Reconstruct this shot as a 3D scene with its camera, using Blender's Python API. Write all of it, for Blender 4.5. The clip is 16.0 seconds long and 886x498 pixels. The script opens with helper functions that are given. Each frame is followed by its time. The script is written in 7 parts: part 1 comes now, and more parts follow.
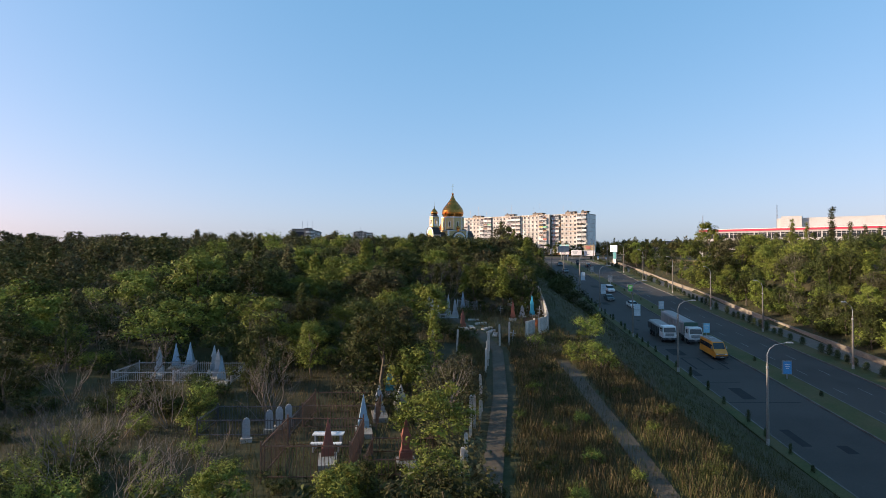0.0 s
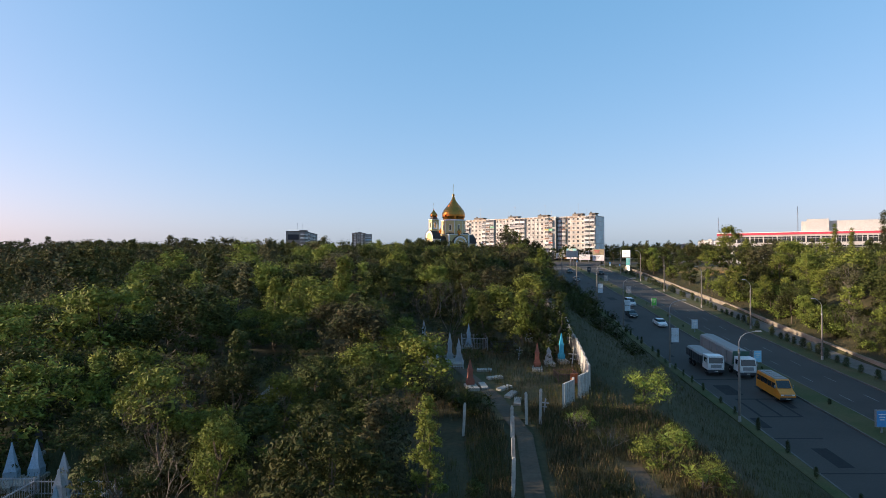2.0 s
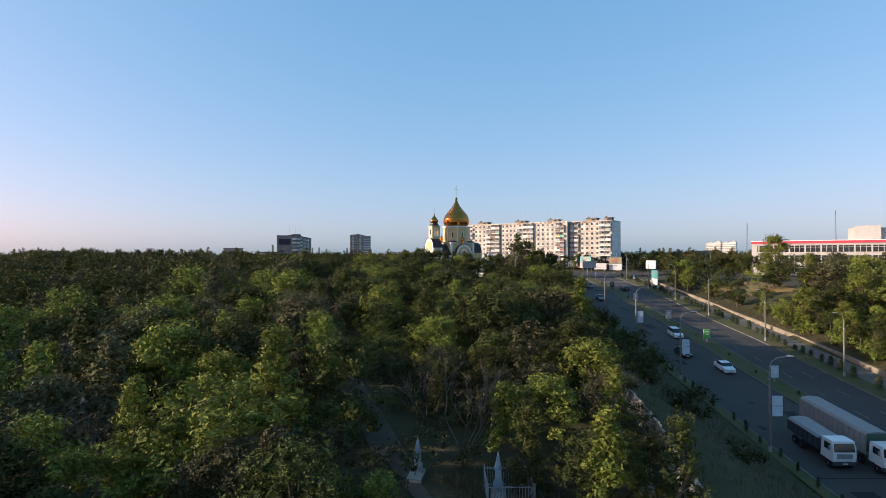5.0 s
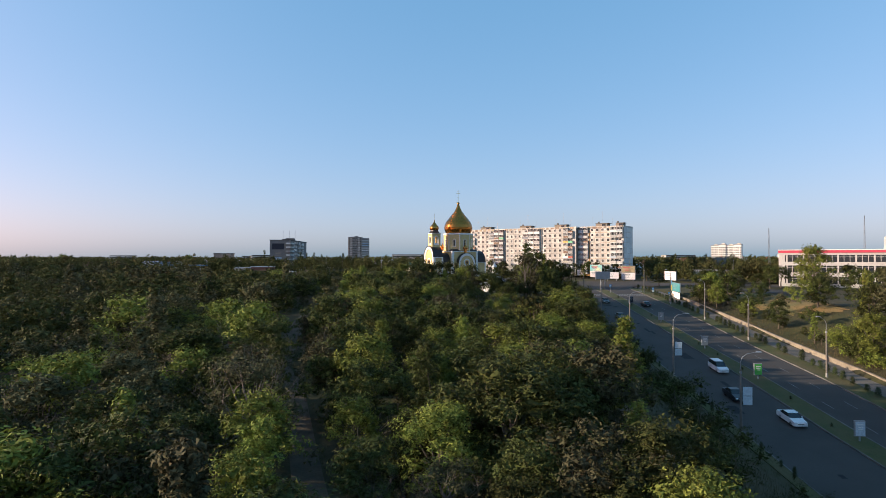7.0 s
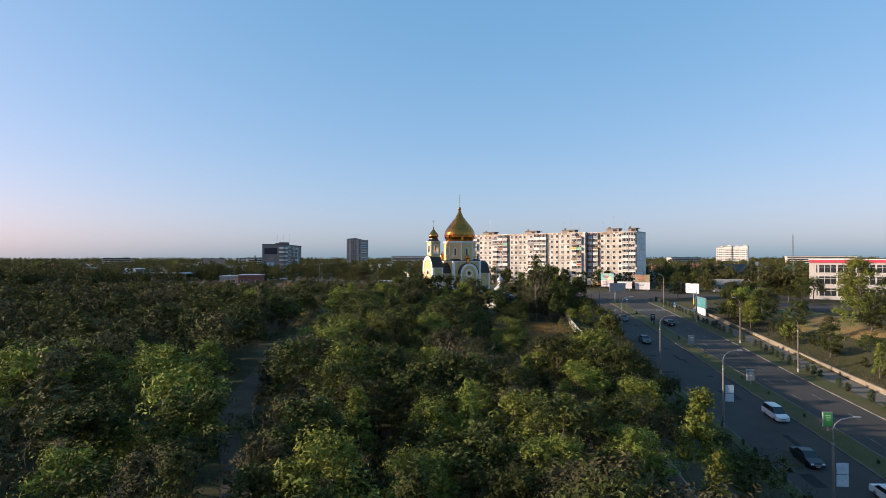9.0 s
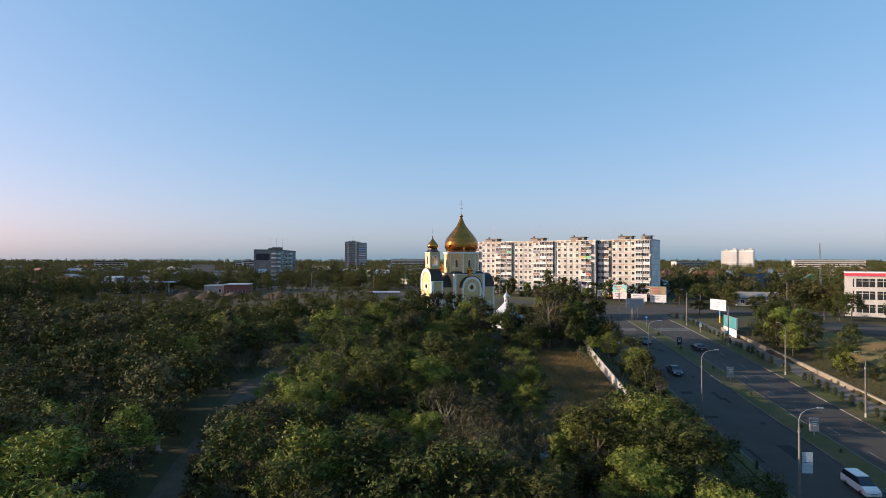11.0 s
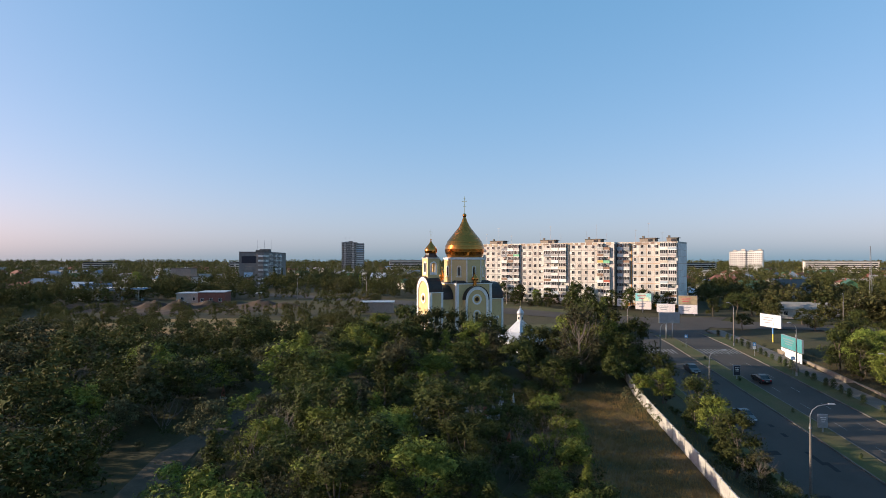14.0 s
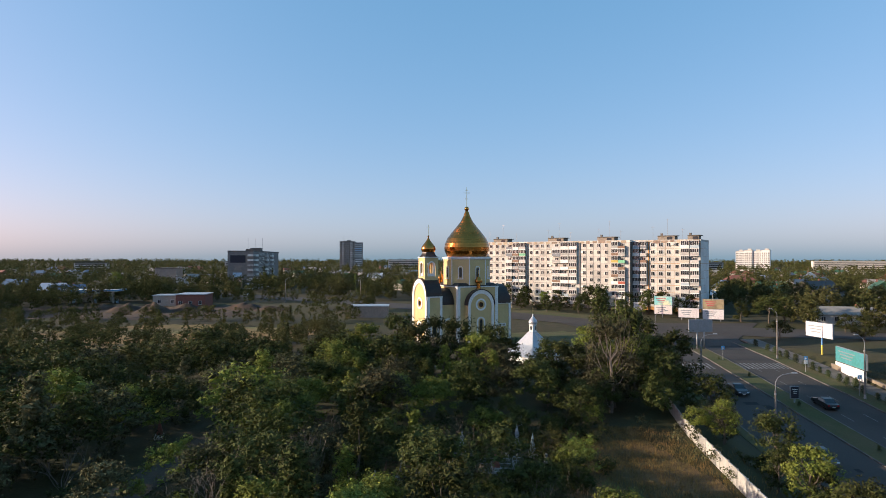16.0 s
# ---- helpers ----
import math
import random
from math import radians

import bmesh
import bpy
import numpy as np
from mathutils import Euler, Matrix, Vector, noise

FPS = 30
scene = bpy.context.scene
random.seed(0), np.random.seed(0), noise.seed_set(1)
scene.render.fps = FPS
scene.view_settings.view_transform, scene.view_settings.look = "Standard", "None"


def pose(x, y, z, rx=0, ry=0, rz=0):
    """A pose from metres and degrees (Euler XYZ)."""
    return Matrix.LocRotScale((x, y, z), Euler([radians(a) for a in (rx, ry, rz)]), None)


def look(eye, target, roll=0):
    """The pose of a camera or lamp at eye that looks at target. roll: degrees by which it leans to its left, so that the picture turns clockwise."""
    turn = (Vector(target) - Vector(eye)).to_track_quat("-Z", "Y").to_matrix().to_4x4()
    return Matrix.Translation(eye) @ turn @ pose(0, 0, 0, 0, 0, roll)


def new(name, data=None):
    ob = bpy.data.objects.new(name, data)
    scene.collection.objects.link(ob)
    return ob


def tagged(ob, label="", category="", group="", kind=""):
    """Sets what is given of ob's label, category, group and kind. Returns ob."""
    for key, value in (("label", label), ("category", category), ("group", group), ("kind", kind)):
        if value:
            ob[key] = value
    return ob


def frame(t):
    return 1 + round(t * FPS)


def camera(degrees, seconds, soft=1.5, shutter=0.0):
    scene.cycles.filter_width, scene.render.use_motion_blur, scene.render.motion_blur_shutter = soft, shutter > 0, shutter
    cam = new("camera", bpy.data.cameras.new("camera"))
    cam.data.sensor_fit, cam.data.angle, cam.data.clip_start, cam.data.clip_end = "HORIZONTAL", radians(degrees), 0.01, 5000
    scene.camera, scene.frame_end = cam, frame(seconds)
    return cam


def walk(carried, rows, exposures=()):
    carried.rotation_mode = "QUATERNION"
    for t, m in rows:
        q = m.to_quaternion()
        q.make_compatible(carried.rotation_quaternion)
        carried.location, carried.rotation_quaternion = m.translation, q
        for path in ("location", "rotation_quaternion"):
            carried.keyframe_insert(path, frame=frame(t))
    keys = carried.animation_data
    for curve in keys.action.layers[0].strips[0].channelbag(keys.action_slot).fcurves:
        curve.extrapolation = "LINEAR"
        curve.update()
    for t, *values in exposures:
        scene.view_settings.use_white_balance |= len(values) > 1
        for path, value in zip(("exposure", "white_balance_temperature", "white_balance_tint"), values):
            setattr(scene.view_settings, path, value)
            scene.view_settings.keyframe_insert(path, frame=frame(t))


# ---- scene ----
cam = camera(74.0, 16.0, soft=0.8)
METRES, EYE, TILT, LEAN, TURN = 148.0, 17.0, 0.88, 0.0, 0.0
ROWS = [
    (0.0, 0.0, 0.0, 0.0, 0.0, 0.0, -0.0),
    (0.5, 0.0004, 0.0292, 0.0036, 0.02, 0.01, 0.01),
    (1.0, 0.0007, 0.0616, 0.0072, 0.02, 0.02, 0.01),
    (1.5, 0.0009, 0.0919, 0.0107, 0.03, 0.03, 0.03),
    (2.0, 0.0003, 0.1246, 0.0141, 0.02, 0.04, 0.02),
    (2.5, -0.0001, 0.1548, 0.0177, 0.02, 0.03, 0.04),
    (3.0, -0.0002, 0.1877, 0.0222, 0.03, 0.03, 0.07),
    (3.5, -0.0007, 0.2185, 0.0261, 0.04, 0.04, 0.07),
    (4.0, -0.0012, 0.2516, 0.031, 0.06, 0.03, 0.06),
    (6.5, -0.0056, 0.406, 0.057, 0.05, 0.08, 0.05),
    (7.0, -0.0057, 0.4388, 0.0628, 0.04, 0.09, 0.03),
    (7.5, -0.0055, 0.4686, 0.068, 0.05, 0.08, 0.02),
    (8.0, -0.0052, 0.5005, 0.0738, 0.07, 0.08, 0.03),
    (8.5, -0.0051, 0.5298, 0.0792, 0.07, 0.08, 0.03),
    (9.0, -0.0049, 0.5609, 0.0849, 0.08, 0.08, 0.06),
    (11.5, -0.0054, 0.711, 0.1108, 0.08, 0.2, -0.06),
    (12.0, -0.0062, 0.7422, 0.1146, 0.07, 0.2, -0.05),
    (12.5, -0.0064, 0.7711, 0.1172, 0.07, 0.18, -0.04),
    (13.0, -0.0066, 0.8024, 0.118, 0.06, 0.18, -0.05),
    (13.5, -0.0065, 0.8319, 0.1167, 0.06, 0.2, -0.06),
    (14.0, -0.0058, 0.8641, 0.116, 0.06, 0.18, -0.05),
    (14.5, -0.0052, 0.8944, 0.1153, 0.08, 0.17, -0.05),
    (15.0, -0.0047, 0.9273, 0.1148, 0.08, 0.15, -0.06),
    (15.5, -0.0042, 0.9577, 0.1145, 0.09, 0.14, -0.08),
    (16.0, -0.0041, 0.9907, 0.1142, 0.1, 0.13, -0.08),
]
walk(cam, [(t, pose(0, 0, EYE, TILT, LEAN, TURN) @ pose(METRES * x, METRES * y, METRES * z, 90 + pitch, roll, yaw)) for t, x, y, z, yaw, pitch, roll in ROWS], [(0, 0.86), (4, 0.83), (9, 0.74), (16, 0.71)])

# ---- world, sun, exposure ----
SUN_TO = Vector((-0.967, -0.05, 0.25)).normalized()
world = bpy.data.worlds.new("sky")
scene.world = world
world.use_nodes = True
wn = world.node_tree
sky = wn.nodes.new("ShaderNodeTexSky")
sky.sky_type = "NISHITA"
sky.sun_disc = False
sky.sun_elevation = math.asin(SUN_TO.z)
sky.sun_rotation = math.atan2(SUN_TO.x, SUN_TO.y)
sky.altitude = 50
sky.air_density, sky.dust_density, sky.ozone_density = 1.0, 1.5, 3.0
wbg = wn.nodes["Background"]
split, joined = wn.nodes.new("ShaderNodeSeparateColor"), wn.nodes.new("ShaderNodeCombineColor")
wn.links.new(sky.outputs[0], split.inputs[0])
for channel, (power, much, offset) in enumerate(((0.92, 1.32, 0.06), (0.68, 1.33, 0.74), (0.6, 1.74, 1.15))):  # colour grade of the sky per channel: power, gain, constant added
    bent, thin = wn.nodes.new("ShaderNodeMath"), wn.nodes.new("ShaderNodeMath")
    bent.operation, thin.operation = "POWER", "MULTIPLY_ADD"
    bent.inputs[1].default_value, thin.inputs[1].default_value, thin.inputs[2].default_value = power, much, offset
    wn.links.new(split.outputs[channel], bent.inputs[0])
    wn.links.new(bent.outputs[0], thin.inputs[0])
    wn.links.new(thin.outputs[0], joined.inputs[channel])
wn.links.new(joined.outputs[0], wbg.inputs[0])
wbg.inputs[1].default_value = 0.1
sun_data = bpy.data.lights.new("sun", "SUN")
sun_data.energy, sun_data.angle, sun_data.color = 5.0, radians(0.55), (1.0, 0.82, 0.62)
sun_lamp = new("sun", sun_data)
sun_lamp.matrix_world = look((0, 0, 200), Vector((0, 0, 200)) - SUN_TO)


# ---- materials ----
def material(name, c1, c2=None, scale=1.0, rough=0.85, metal=0.0, bump=0.0, fine=8.0, spread=0.0, contrast=0.25, c3=None, big=0.08, translucent=0.0, island=0.0, spec=0.3, stretch=None):
    """Two-scale noise material: c1 to c2 by middling noise, c3 in large patches, fine grain and bump."""
    m = bpy.data.materials.new(name)
    m.use_nodes = True
    nt = m.node_tree
    nd, lk = nt.nodes, nt.links
    b = nd["Principled BSDF"]
    b.inputs["Roughness"].default_value = rough
    b.inputs["Metallic"].default_value = metal
    b.inputs["Specular IOR Level"].default_value = spec
    if c2 is None:
        c2 = tuple(v * 0.75 for v in c1)
    geo = nd.new("ShaderNodeNewGeometry")
    src = geo.outputs["Position"]
    if stretch:
        mp = nd.new("ShaderNodeMapping")
        mp.inputs["Scale"].default_value = stretch
        lk.new(src, mp.inputs[0])
        src = mp.outputs[0]

    def noise_fac(sc, lo, hi, detail=3):
        n = nd.new("ShaderNodeTexNoise")
        n.inputs["Scale"].default_value = sc
        n.inputs["Detail"].default_value = detail
        lk.new(src, n.inputs["Vector"])
        r = nd.new("ShaderNodeMapRange")
        r.inputs[1].default_value, r.inputs[2].default_value = lo, hi
        lk.new(n.outputs[0], r.inputs[0])
        return r.outputs[0], n

    def mixed(a, bcol, fac):
        mx = nd.new("ShaderNodeMix")
        mx.data_type = "RGBA"
        for sock, val in ((mx.inputs[6], a), (mx.inputs[7], bcol)):
            if isinstance(val, tuple):
                sock.default_value = (*val, 1)
            else:
                lk.new(val, sock)
        lk.new(fac, mx.inputs[0])
        return mx.outputs[2]

    f, _ = noise_fac(scale, 0.5 - contrast, 0.5 + contrast)
    col = mixed(c1, c2, f)
    if c3:
        f3, _ = noise_fac(big, 0.45, 0.62)
        col = mixed(col, c3, f3)
    ff, fn = noise_fac(scale * fine, 0.25, 0.75, 2)
    hsv = nd.new("ShaderNodeHueSaturation")
    lk.new(col, hsv.inputs["Color"])
    val = nd.new("ShaderNodeMapRange")
    val.inputs[3].default_value, val.inputs[4].default_value = 0.82, 1.15
    lk.new(ff, val.inputs[0])
    vout = val.outputs[0]
    if spread or island:
        oi = nd.new("ShaderNodeObjectInfo")
        for out, amt in ((oi.outputs["Random"], spread), (geo.outputs["Random Per Island"], island)):
            if not amt:
                continue
            r2 = nd.new("ShaderNodeMapRange")
            r2.inputs[3].default_value, r2.inputs[4].default_value = 1 - amt, 1 + amt
            lk.new(out, r2.inputs[0])
            mu = nd.new("ShaderNodeMath")
            mu.operation = "MULTIPLY"
            lk.new(vout, mu.inputs[0])
            lk.new(r2.outputs[0], mu.inputs[1])
            vout = mu.outputs[0]
        if spread:
            hu = nd.new("ShaderNodeMapRange")
            hu.inputs[3].default_value, hu.inputs[4].default_value = 0.5 - 0.05 * spread, 0.5 + 0.035 * spread
            lk.new(oi.outputs["Random"], hu.inputs[0])
            lk.new(hu.outputs[0], hsv.inputs["Hue"])
    lk.new(vout, hsv.inputs["Value"])
    lk.new(hsv.outputs[0], b.inputs["Base Color"])
    if bump:
        bp = nd.new("ShaderNodeBump")
        bp.inputs["Strength"].default_value = bump
        bp.inputs["Distance"].default_value = 0.05
        lk.new(fn.outputs[0], bp.inputs["Height"])
        lk.new(bp.outputs[0], b.inputs["Normal"])
    if translucent:
        tr = nd.new("ShaderNodeBsdfTranslucent")
        lk.new(hsv.outputs[0], tr.inputs[0])
        ms = nd.new("ShaderNodeMixShader")
        ms.inputs[0].default_value = translucent
        lk.new(b.outputs[0], ms.inputs[1])
        lk.new(tr.outputs[0], ms.inputs[2])
        lk.new(ms.outputs[0], nd["Material Output"].inputs[0])
    return m


M_ground = material("soil_and_grass", (0.034, 0.033, 0.013), (0.062, 0.050, 0.025), 0.45, 0.95, bump=0.6, c3=(0.045, 0.045, 0.015), big=0.05)
M_verge = material("mown_grass", (0.050, 0.066, 0.020), (0.082, 0.080, 0.030), 0.6, 0.95, bump=0.6, c3=(0.095, 0.080, 0.036), big=0.12)
M_dry = material("dry_grass", (0.27, 0.165, 0.06), (0.17, 0.115, 0.045), 0.4, 0.95, bump=0.6, c3=(0.13, 0.12, 0.045), big=0.09)
M_dirt = material("bare_dirt", (0.105, 0.080, 0.055), (0.06, 0.048, 0.034), 0.5, 0.95, bump=0.7)
M_asphalt = material("asphalt", (0.058, 0.051, 0.045), (0.042, 0.037, 0.033), 0.25, 0.85, bump=0.25, fine=30, c3=(0.060, 0.053, 0.047), big=0.06)
M_patch = material("asphalt_patch", (0.016, 0.016, 0.017), (0.022, 0.022, 0.021), 0.8, 0.9, bump=0.2, fine=20)
M_paint = material("road_paint", (0.26, 0.26, 0.25), (0.07, 0.066, 0.06), 1.5, 0.7)
M_conc = material("concrete", (0.36, 0.34, 0.30), (0.27, 0.25, 0.22), 0.8, 0.9, bump=0.3, c3=(0.22, 0.21, 0.19), big=0.25)
M_soil = material("dug_soil", (0.062, 0.042, 0.030), (0.034, 0.025, 0.019), 0.5, 0.95, bump=0.8, c3=(0.085, 0.058, 0.040), big=0.2)
M_kerb = material("kerb_stone", (0.16, 0.15, 0.135), (0.075, 0.07, 0.06), 0.5, 0.9, bump=0.3)
M_pave = material("paving", (0.155, 0.14, 0.12), (0.115, 0.103, 0.09), 0.7, 0.9, bump=0.3)
M_bank = material("retaining_stone", (0.27, 0.22, 0.16), (0.16, 0.13, 0.10), 0.35, 0.9, bump=0.5, c3=(0.24, 0.20, 0.15), big=0.2)
M_leafA = material("leaf_dark", (0.030, 0.038, 0.011), (0.058, 0.065, 0.018), 0.5, 0.7, spec=0.1, spread=0.35, island=0.55, translucent=0.08)
M_leafB = material("leaf_light", (0.105, 0.138, 0.026), (0.170, 0.188, 0.040), 0.5, 0.7, spec=0.1, spread=0.3, island=0.5, translucent=0.12)
M_leafC = material("leaf_olive", (0.055, 0.057, 0.026), (0.082, 0.076, 0.042), 0.5, 0.8, spec=0.06, spread=0.3, island=0.55, translucent=0.08)
M_leafD = material("leaf_far", (0.046, 0.054, 0.018), (0.084, 0.088, 0.028), 0.09, 0.8, spec=0.08, island=0.45, translucent=0.1, c3=(0.082, 0.080, 0.030), big=0.045)
M_bark = material("bark", (0.13, 0.105, 0.08), (0.08, 0.065, 0.05), 3, 0.95, bump=0.5)
M_dead = material("dead_wood", (0.17, 0.145, 0.125), (0.105, 0.088, 0.075), 2, 0.95, spread=0.3)
M_blade = material("grass_blades", (0.040, 0.040, 0.011), (0.072, 0.058, 0.024), 0.3, 0.85, island=0.45, translucent=0.2, c3=(0.068, 0.070, 0.020), big=0.13)
M_bladedry = material("dry_stalks", (0.155, 0.108, 0.05), (0.09, 0.068, 0.033), 0.5, 0.85, island=0.35, translucent=0.2)


# ---- mesh helpers ----
class Shape:
    """Collects faces for one mesh."""

    def __init__(self):
        self.v, self.f = [], []

    def add(self, verts, faces, m=None):
        n = len(self.v)
        self.v.extend(tuple(m @ Vector(p)) for p in verts) if m is not None else self.v.extend(verts)
        self.f.extend(tuple(i + n for i in f) for f in faces)
        return self

    def box(self, cx, cy, cz, sx, sy, sz, rz=0.0, taper=1.0, m=None):
        c, s = math.cos(radians(rz)), math.sin(radians(rz))
        vs = []
        for z, k in ((-0.5, 1.0), (0.5, taper)):
            for x, y in ((-0.5, -0.5), (0.5, -0.5), (0.5, 0.5), (-0.5, 0.5)):
                px, py = x * sx * k, y * sy * k
                vs.append((cx + c * px - s * py, cy + s * px + c * py, cz + z * sz))
        return self.add(vs, [(3, 2, 1, 0), (4, 5, 6, 7), (0, 1, 5, 4), (1, 2, 6, 5), (2, 3, 7, 6), (3, 0, 4, 7)], m)

    def lathe(self, prof, n=24, cx=0, cy=0, cz=0, turn=0.0, m=None):
        """prof: (radius, height) from below to above."""
        vs, fs = [], []
        for r, z in prof:
            for i in range(n):
                a = 2 * math.pi * i / n + turn
                vs.append((cx + r * math.cos(a), cy + r * math.sin(a), cz + z))
        for k in range(len(prof) - 1):
            for i in range(n):
                j = (i + 1) % n
                fs.append((k * n + i, k * n + j, (k + 1) * n + j, (k + 1) * n + i))
        fs.append(tuple(range(n - 1, -1, -1)))
        fs.append(tuple(range((len(prof) - 1) * n, len(prof) * n)))
        return self.add(vs, fs, m)

    def prism(self, pts, depth, m=None):
        """A closed outline in x, z pushed along y from 0 to depth."""
        n = len(pts)
        vs = [(x, 0, z) for x, z in pts] + [(x, depth, z) for x, z in pts]
        fs = [tuple(range(n)), tuple(range(2 * n - 1, n - 1, -1))]
        fs += [(i, i + n, (i + 1) % n + n, (i + 1) % n) for i in range(n)]
        return self.add(vs, fs, m)

    def tube(self, path, radii, n=6):
        vs, fs = [], []
        for k, p in enumerate(path):
            a, b = Vector(path[max(k - 1, 0)]), Vector(path[min(k + 1, len(path) - 1)])
            d = (b - a).normalized()
            u = d.orthogonal().normalized()
            w = d.cross(u)
            for i in range(n):
                t = 2 * math.pi * i / n
                vs.append(tuple(Vector(p) + radii[k] * (math.cos(t) * u + math.sin(t) * w)))
        for k in range(len(path) - 1):
            for i in range(n):
                j = (i + 1) % n
                fs.append((k * n + i, k * n + j, (k + 1) * n + j, (k + 1) * n + i))
        fs.append(tuple(range(n - 1, -1, -1)))
        fs.append(tuple(range((len(path) - 1) * n, len(path) * n)))
        return self.add(vs, fs)

    def mesh(self, name, mat, smooth=False):
        me = bpy.data.meshes.new(name)
        me.from_pydata(self.v, [], self.f)
        me.materials.append(mat)
        if smooth:
            me.polygons.foreach_set("use_smooth", [True] * len(me.polygons))
        me.update()
        return me


def part(name, shape, mat, parent=None, label="", smooth=False, at=None):
    """One mesh object under a thing or a part."""
    me = shape if isinstance(shape, bpy.types.Mesh) else shape.mesh(name, mat, smooth)
    ob = new(name, me)
    ob.parent = parent
    if at is not None:
        ob.matrix_basis = at
    if label:
        ob["label"] = label
    return ob


def thing(name, m, label, category, group="", kind=""):
    e = new(name)
    e.matrix_basis = m
    e.empty_display_size = 0.2
    return tagged(e, label, category, group, kind)


def lerp(x, xs, ys):
    return float(np.interp(x, xs, ys))


def smooth01(t):
    t = min(max(t, 0.0), 1.0)
    return t * t * (3 - 2 * t)


# ---- the lie of the land ----
RY = [-60, 0, 60, 88, 117, 142, 165, 191, 215, 242, 270, 300, 330, 365, 2000]
RZ = [-12, -7.5, -3.2, -0.5, 2.0, 4.4, 6.9, 9.1, 11.4, 13.6, 15.5, 16.8, 17.8, 19, 19]
CY = [-60, 20, 54, 100, 165, 200, 250, 290, 330, 365, 2000]
CZ = [3, 6.5, 8.3, 11.5, 14.5, 15.7, 17, 17.2, 17.9, 19, 19]
LEFT, MED_L, MED_R, RIGHT, WALL = 36.5, 47.5, 51.5, 60.8, 68.8


def shift(y):
    return lerp(y, [-60, 70, 200, 235, 270, 300, 350], [-3.9, 0, 3.7, 5.0, 6.8, 8.4, 11])


def z_road(y):
    return lerp(y, RY, RZ)


def z_cem(y):
    return lerp(y, CY, CZ)


def edge_x(y):
    """Where the cemetery's level ground ends and the bank begins."""
    return lerp(y, [0, 60, 110, 162, 207, 240, 300], [12.5, 14, 18, 22, 29, 33, 34])


def ground_z(x, y):
    u = x - shift(y)
    zr, zc = z_road(y), z_cem(y)
    flat = lerp(y, [-60, 270, 290], [1, 1, 0])
    if u <= LEFT - 1.5:
        e = edge_x(y) - shift(y)
        if u <= e:
            dip = 1.5 * math.exp(-((x - 7) ** 2 + (y - 277) ** 2) / 230)  # the hollow in which the church stands
            return zc - dip + flat * 0.35 * noise.noise(Vector((x * 0.08, y * 0.08, 0)))
        k = (u - e) / (LEFT - 1.5 - e)
        return zc + (zr - zc) * (0.35 * smooth01(k) + 0.65 * k)
    if u < WALL:
        return zr
    zp = max(zr + lerp(y, [0, 262, 290], [1.2, 1.2, 0.0]), lerp(y, [0, 60, 120, 200, 250, 300, 330, 365], [4, 8, 12.0, 15.6, 16.8, 17.2, 17.9, 19]))
    low = lerp(y, [0, 262, 290], [0.9, 0.9, 0.0])
    return zr + low + (zp - zr - low) * smooth01((u - WALL) / 22) + flat * 0.25 * noise.noise(Vector((x * 0.1, y * 0.1, 5)))


def grid_sheet(name, xs, ys, zf, mat):
    s = Shape()
    nx = len(xs)
    s.v = [(x, y, zf(x, y)) for y in ys for x in xs]
    s.f = [(j * nx + i, j * nx + i + 1, (j + 1) * nx + i + 1, (j + 1) * nx + i) for j in range(len(ys) - 1) for i in range(nx - 1)]
    return part(name, s, mat, smooth=True)


def sheet_z(x, y):
    z = ground_z(x, y)
    u = x - shift(y)
    if LEFT - 1.2 < u < WALL - 0.2 and y < 294:
        z -= 0.35
    return z - 0.02


xs = [-4500, -2500, -1400, -800, -500, -330, -240, -180] + list(np.arange(-150, 32, 3.0)) + list(np.arange(32, 76, 1.1)) + list(np.arange(77, 190, 3.5)) + [220, 280, 380, 520, 800, 1400, 2500, 4500]
ys = [-300, -120] + list(np.arange(-60, 350, 2.5)) + [360, 380, 420, 480, 560, 700, 900, 1300, 2000, 3000, 4600]
tagged(grid_sheet("ground", xs, ys, sheet_z, M_ground), "rough ground of dry soil, weeds and grass", "ground", kind="structure")


def strip(name, u0, u1, y0, y1, mat, up=0.0, thick=0.3, step=3.0, label="", category="", curb=False):
    """A strip along the road between two offsets from its axis, with a thickness."""
    s = Shape()
    n = max(int((y1 - y0) / step), 1)
    for k in range(n + 1):
        y = y0 + (y1 - y0) * k / n
        z = z_road(y) + up
        s.v += [(u0 + shift(y), y, z - thick), (u0 + shift(y), y, z), (u1 + shift(y), y, z), (u1 + shift(y), y, z - thick)]
    for k in range(n):
        a, b = 4 * k, 4 * k + 4
        s.f += [(a, b, b + 1, a + 1), (a + 1, b + 1, b + 2, a + 2), (a + 2, b + 2, b + 3, a + 3)]
    s.f += [(0, 1, 2, 3), (4 * n + 3, 4 * n + 2, 4 * n + 1, 4 * n)]
    return tagged(part(name, s, mat), label, category, kind="structure")


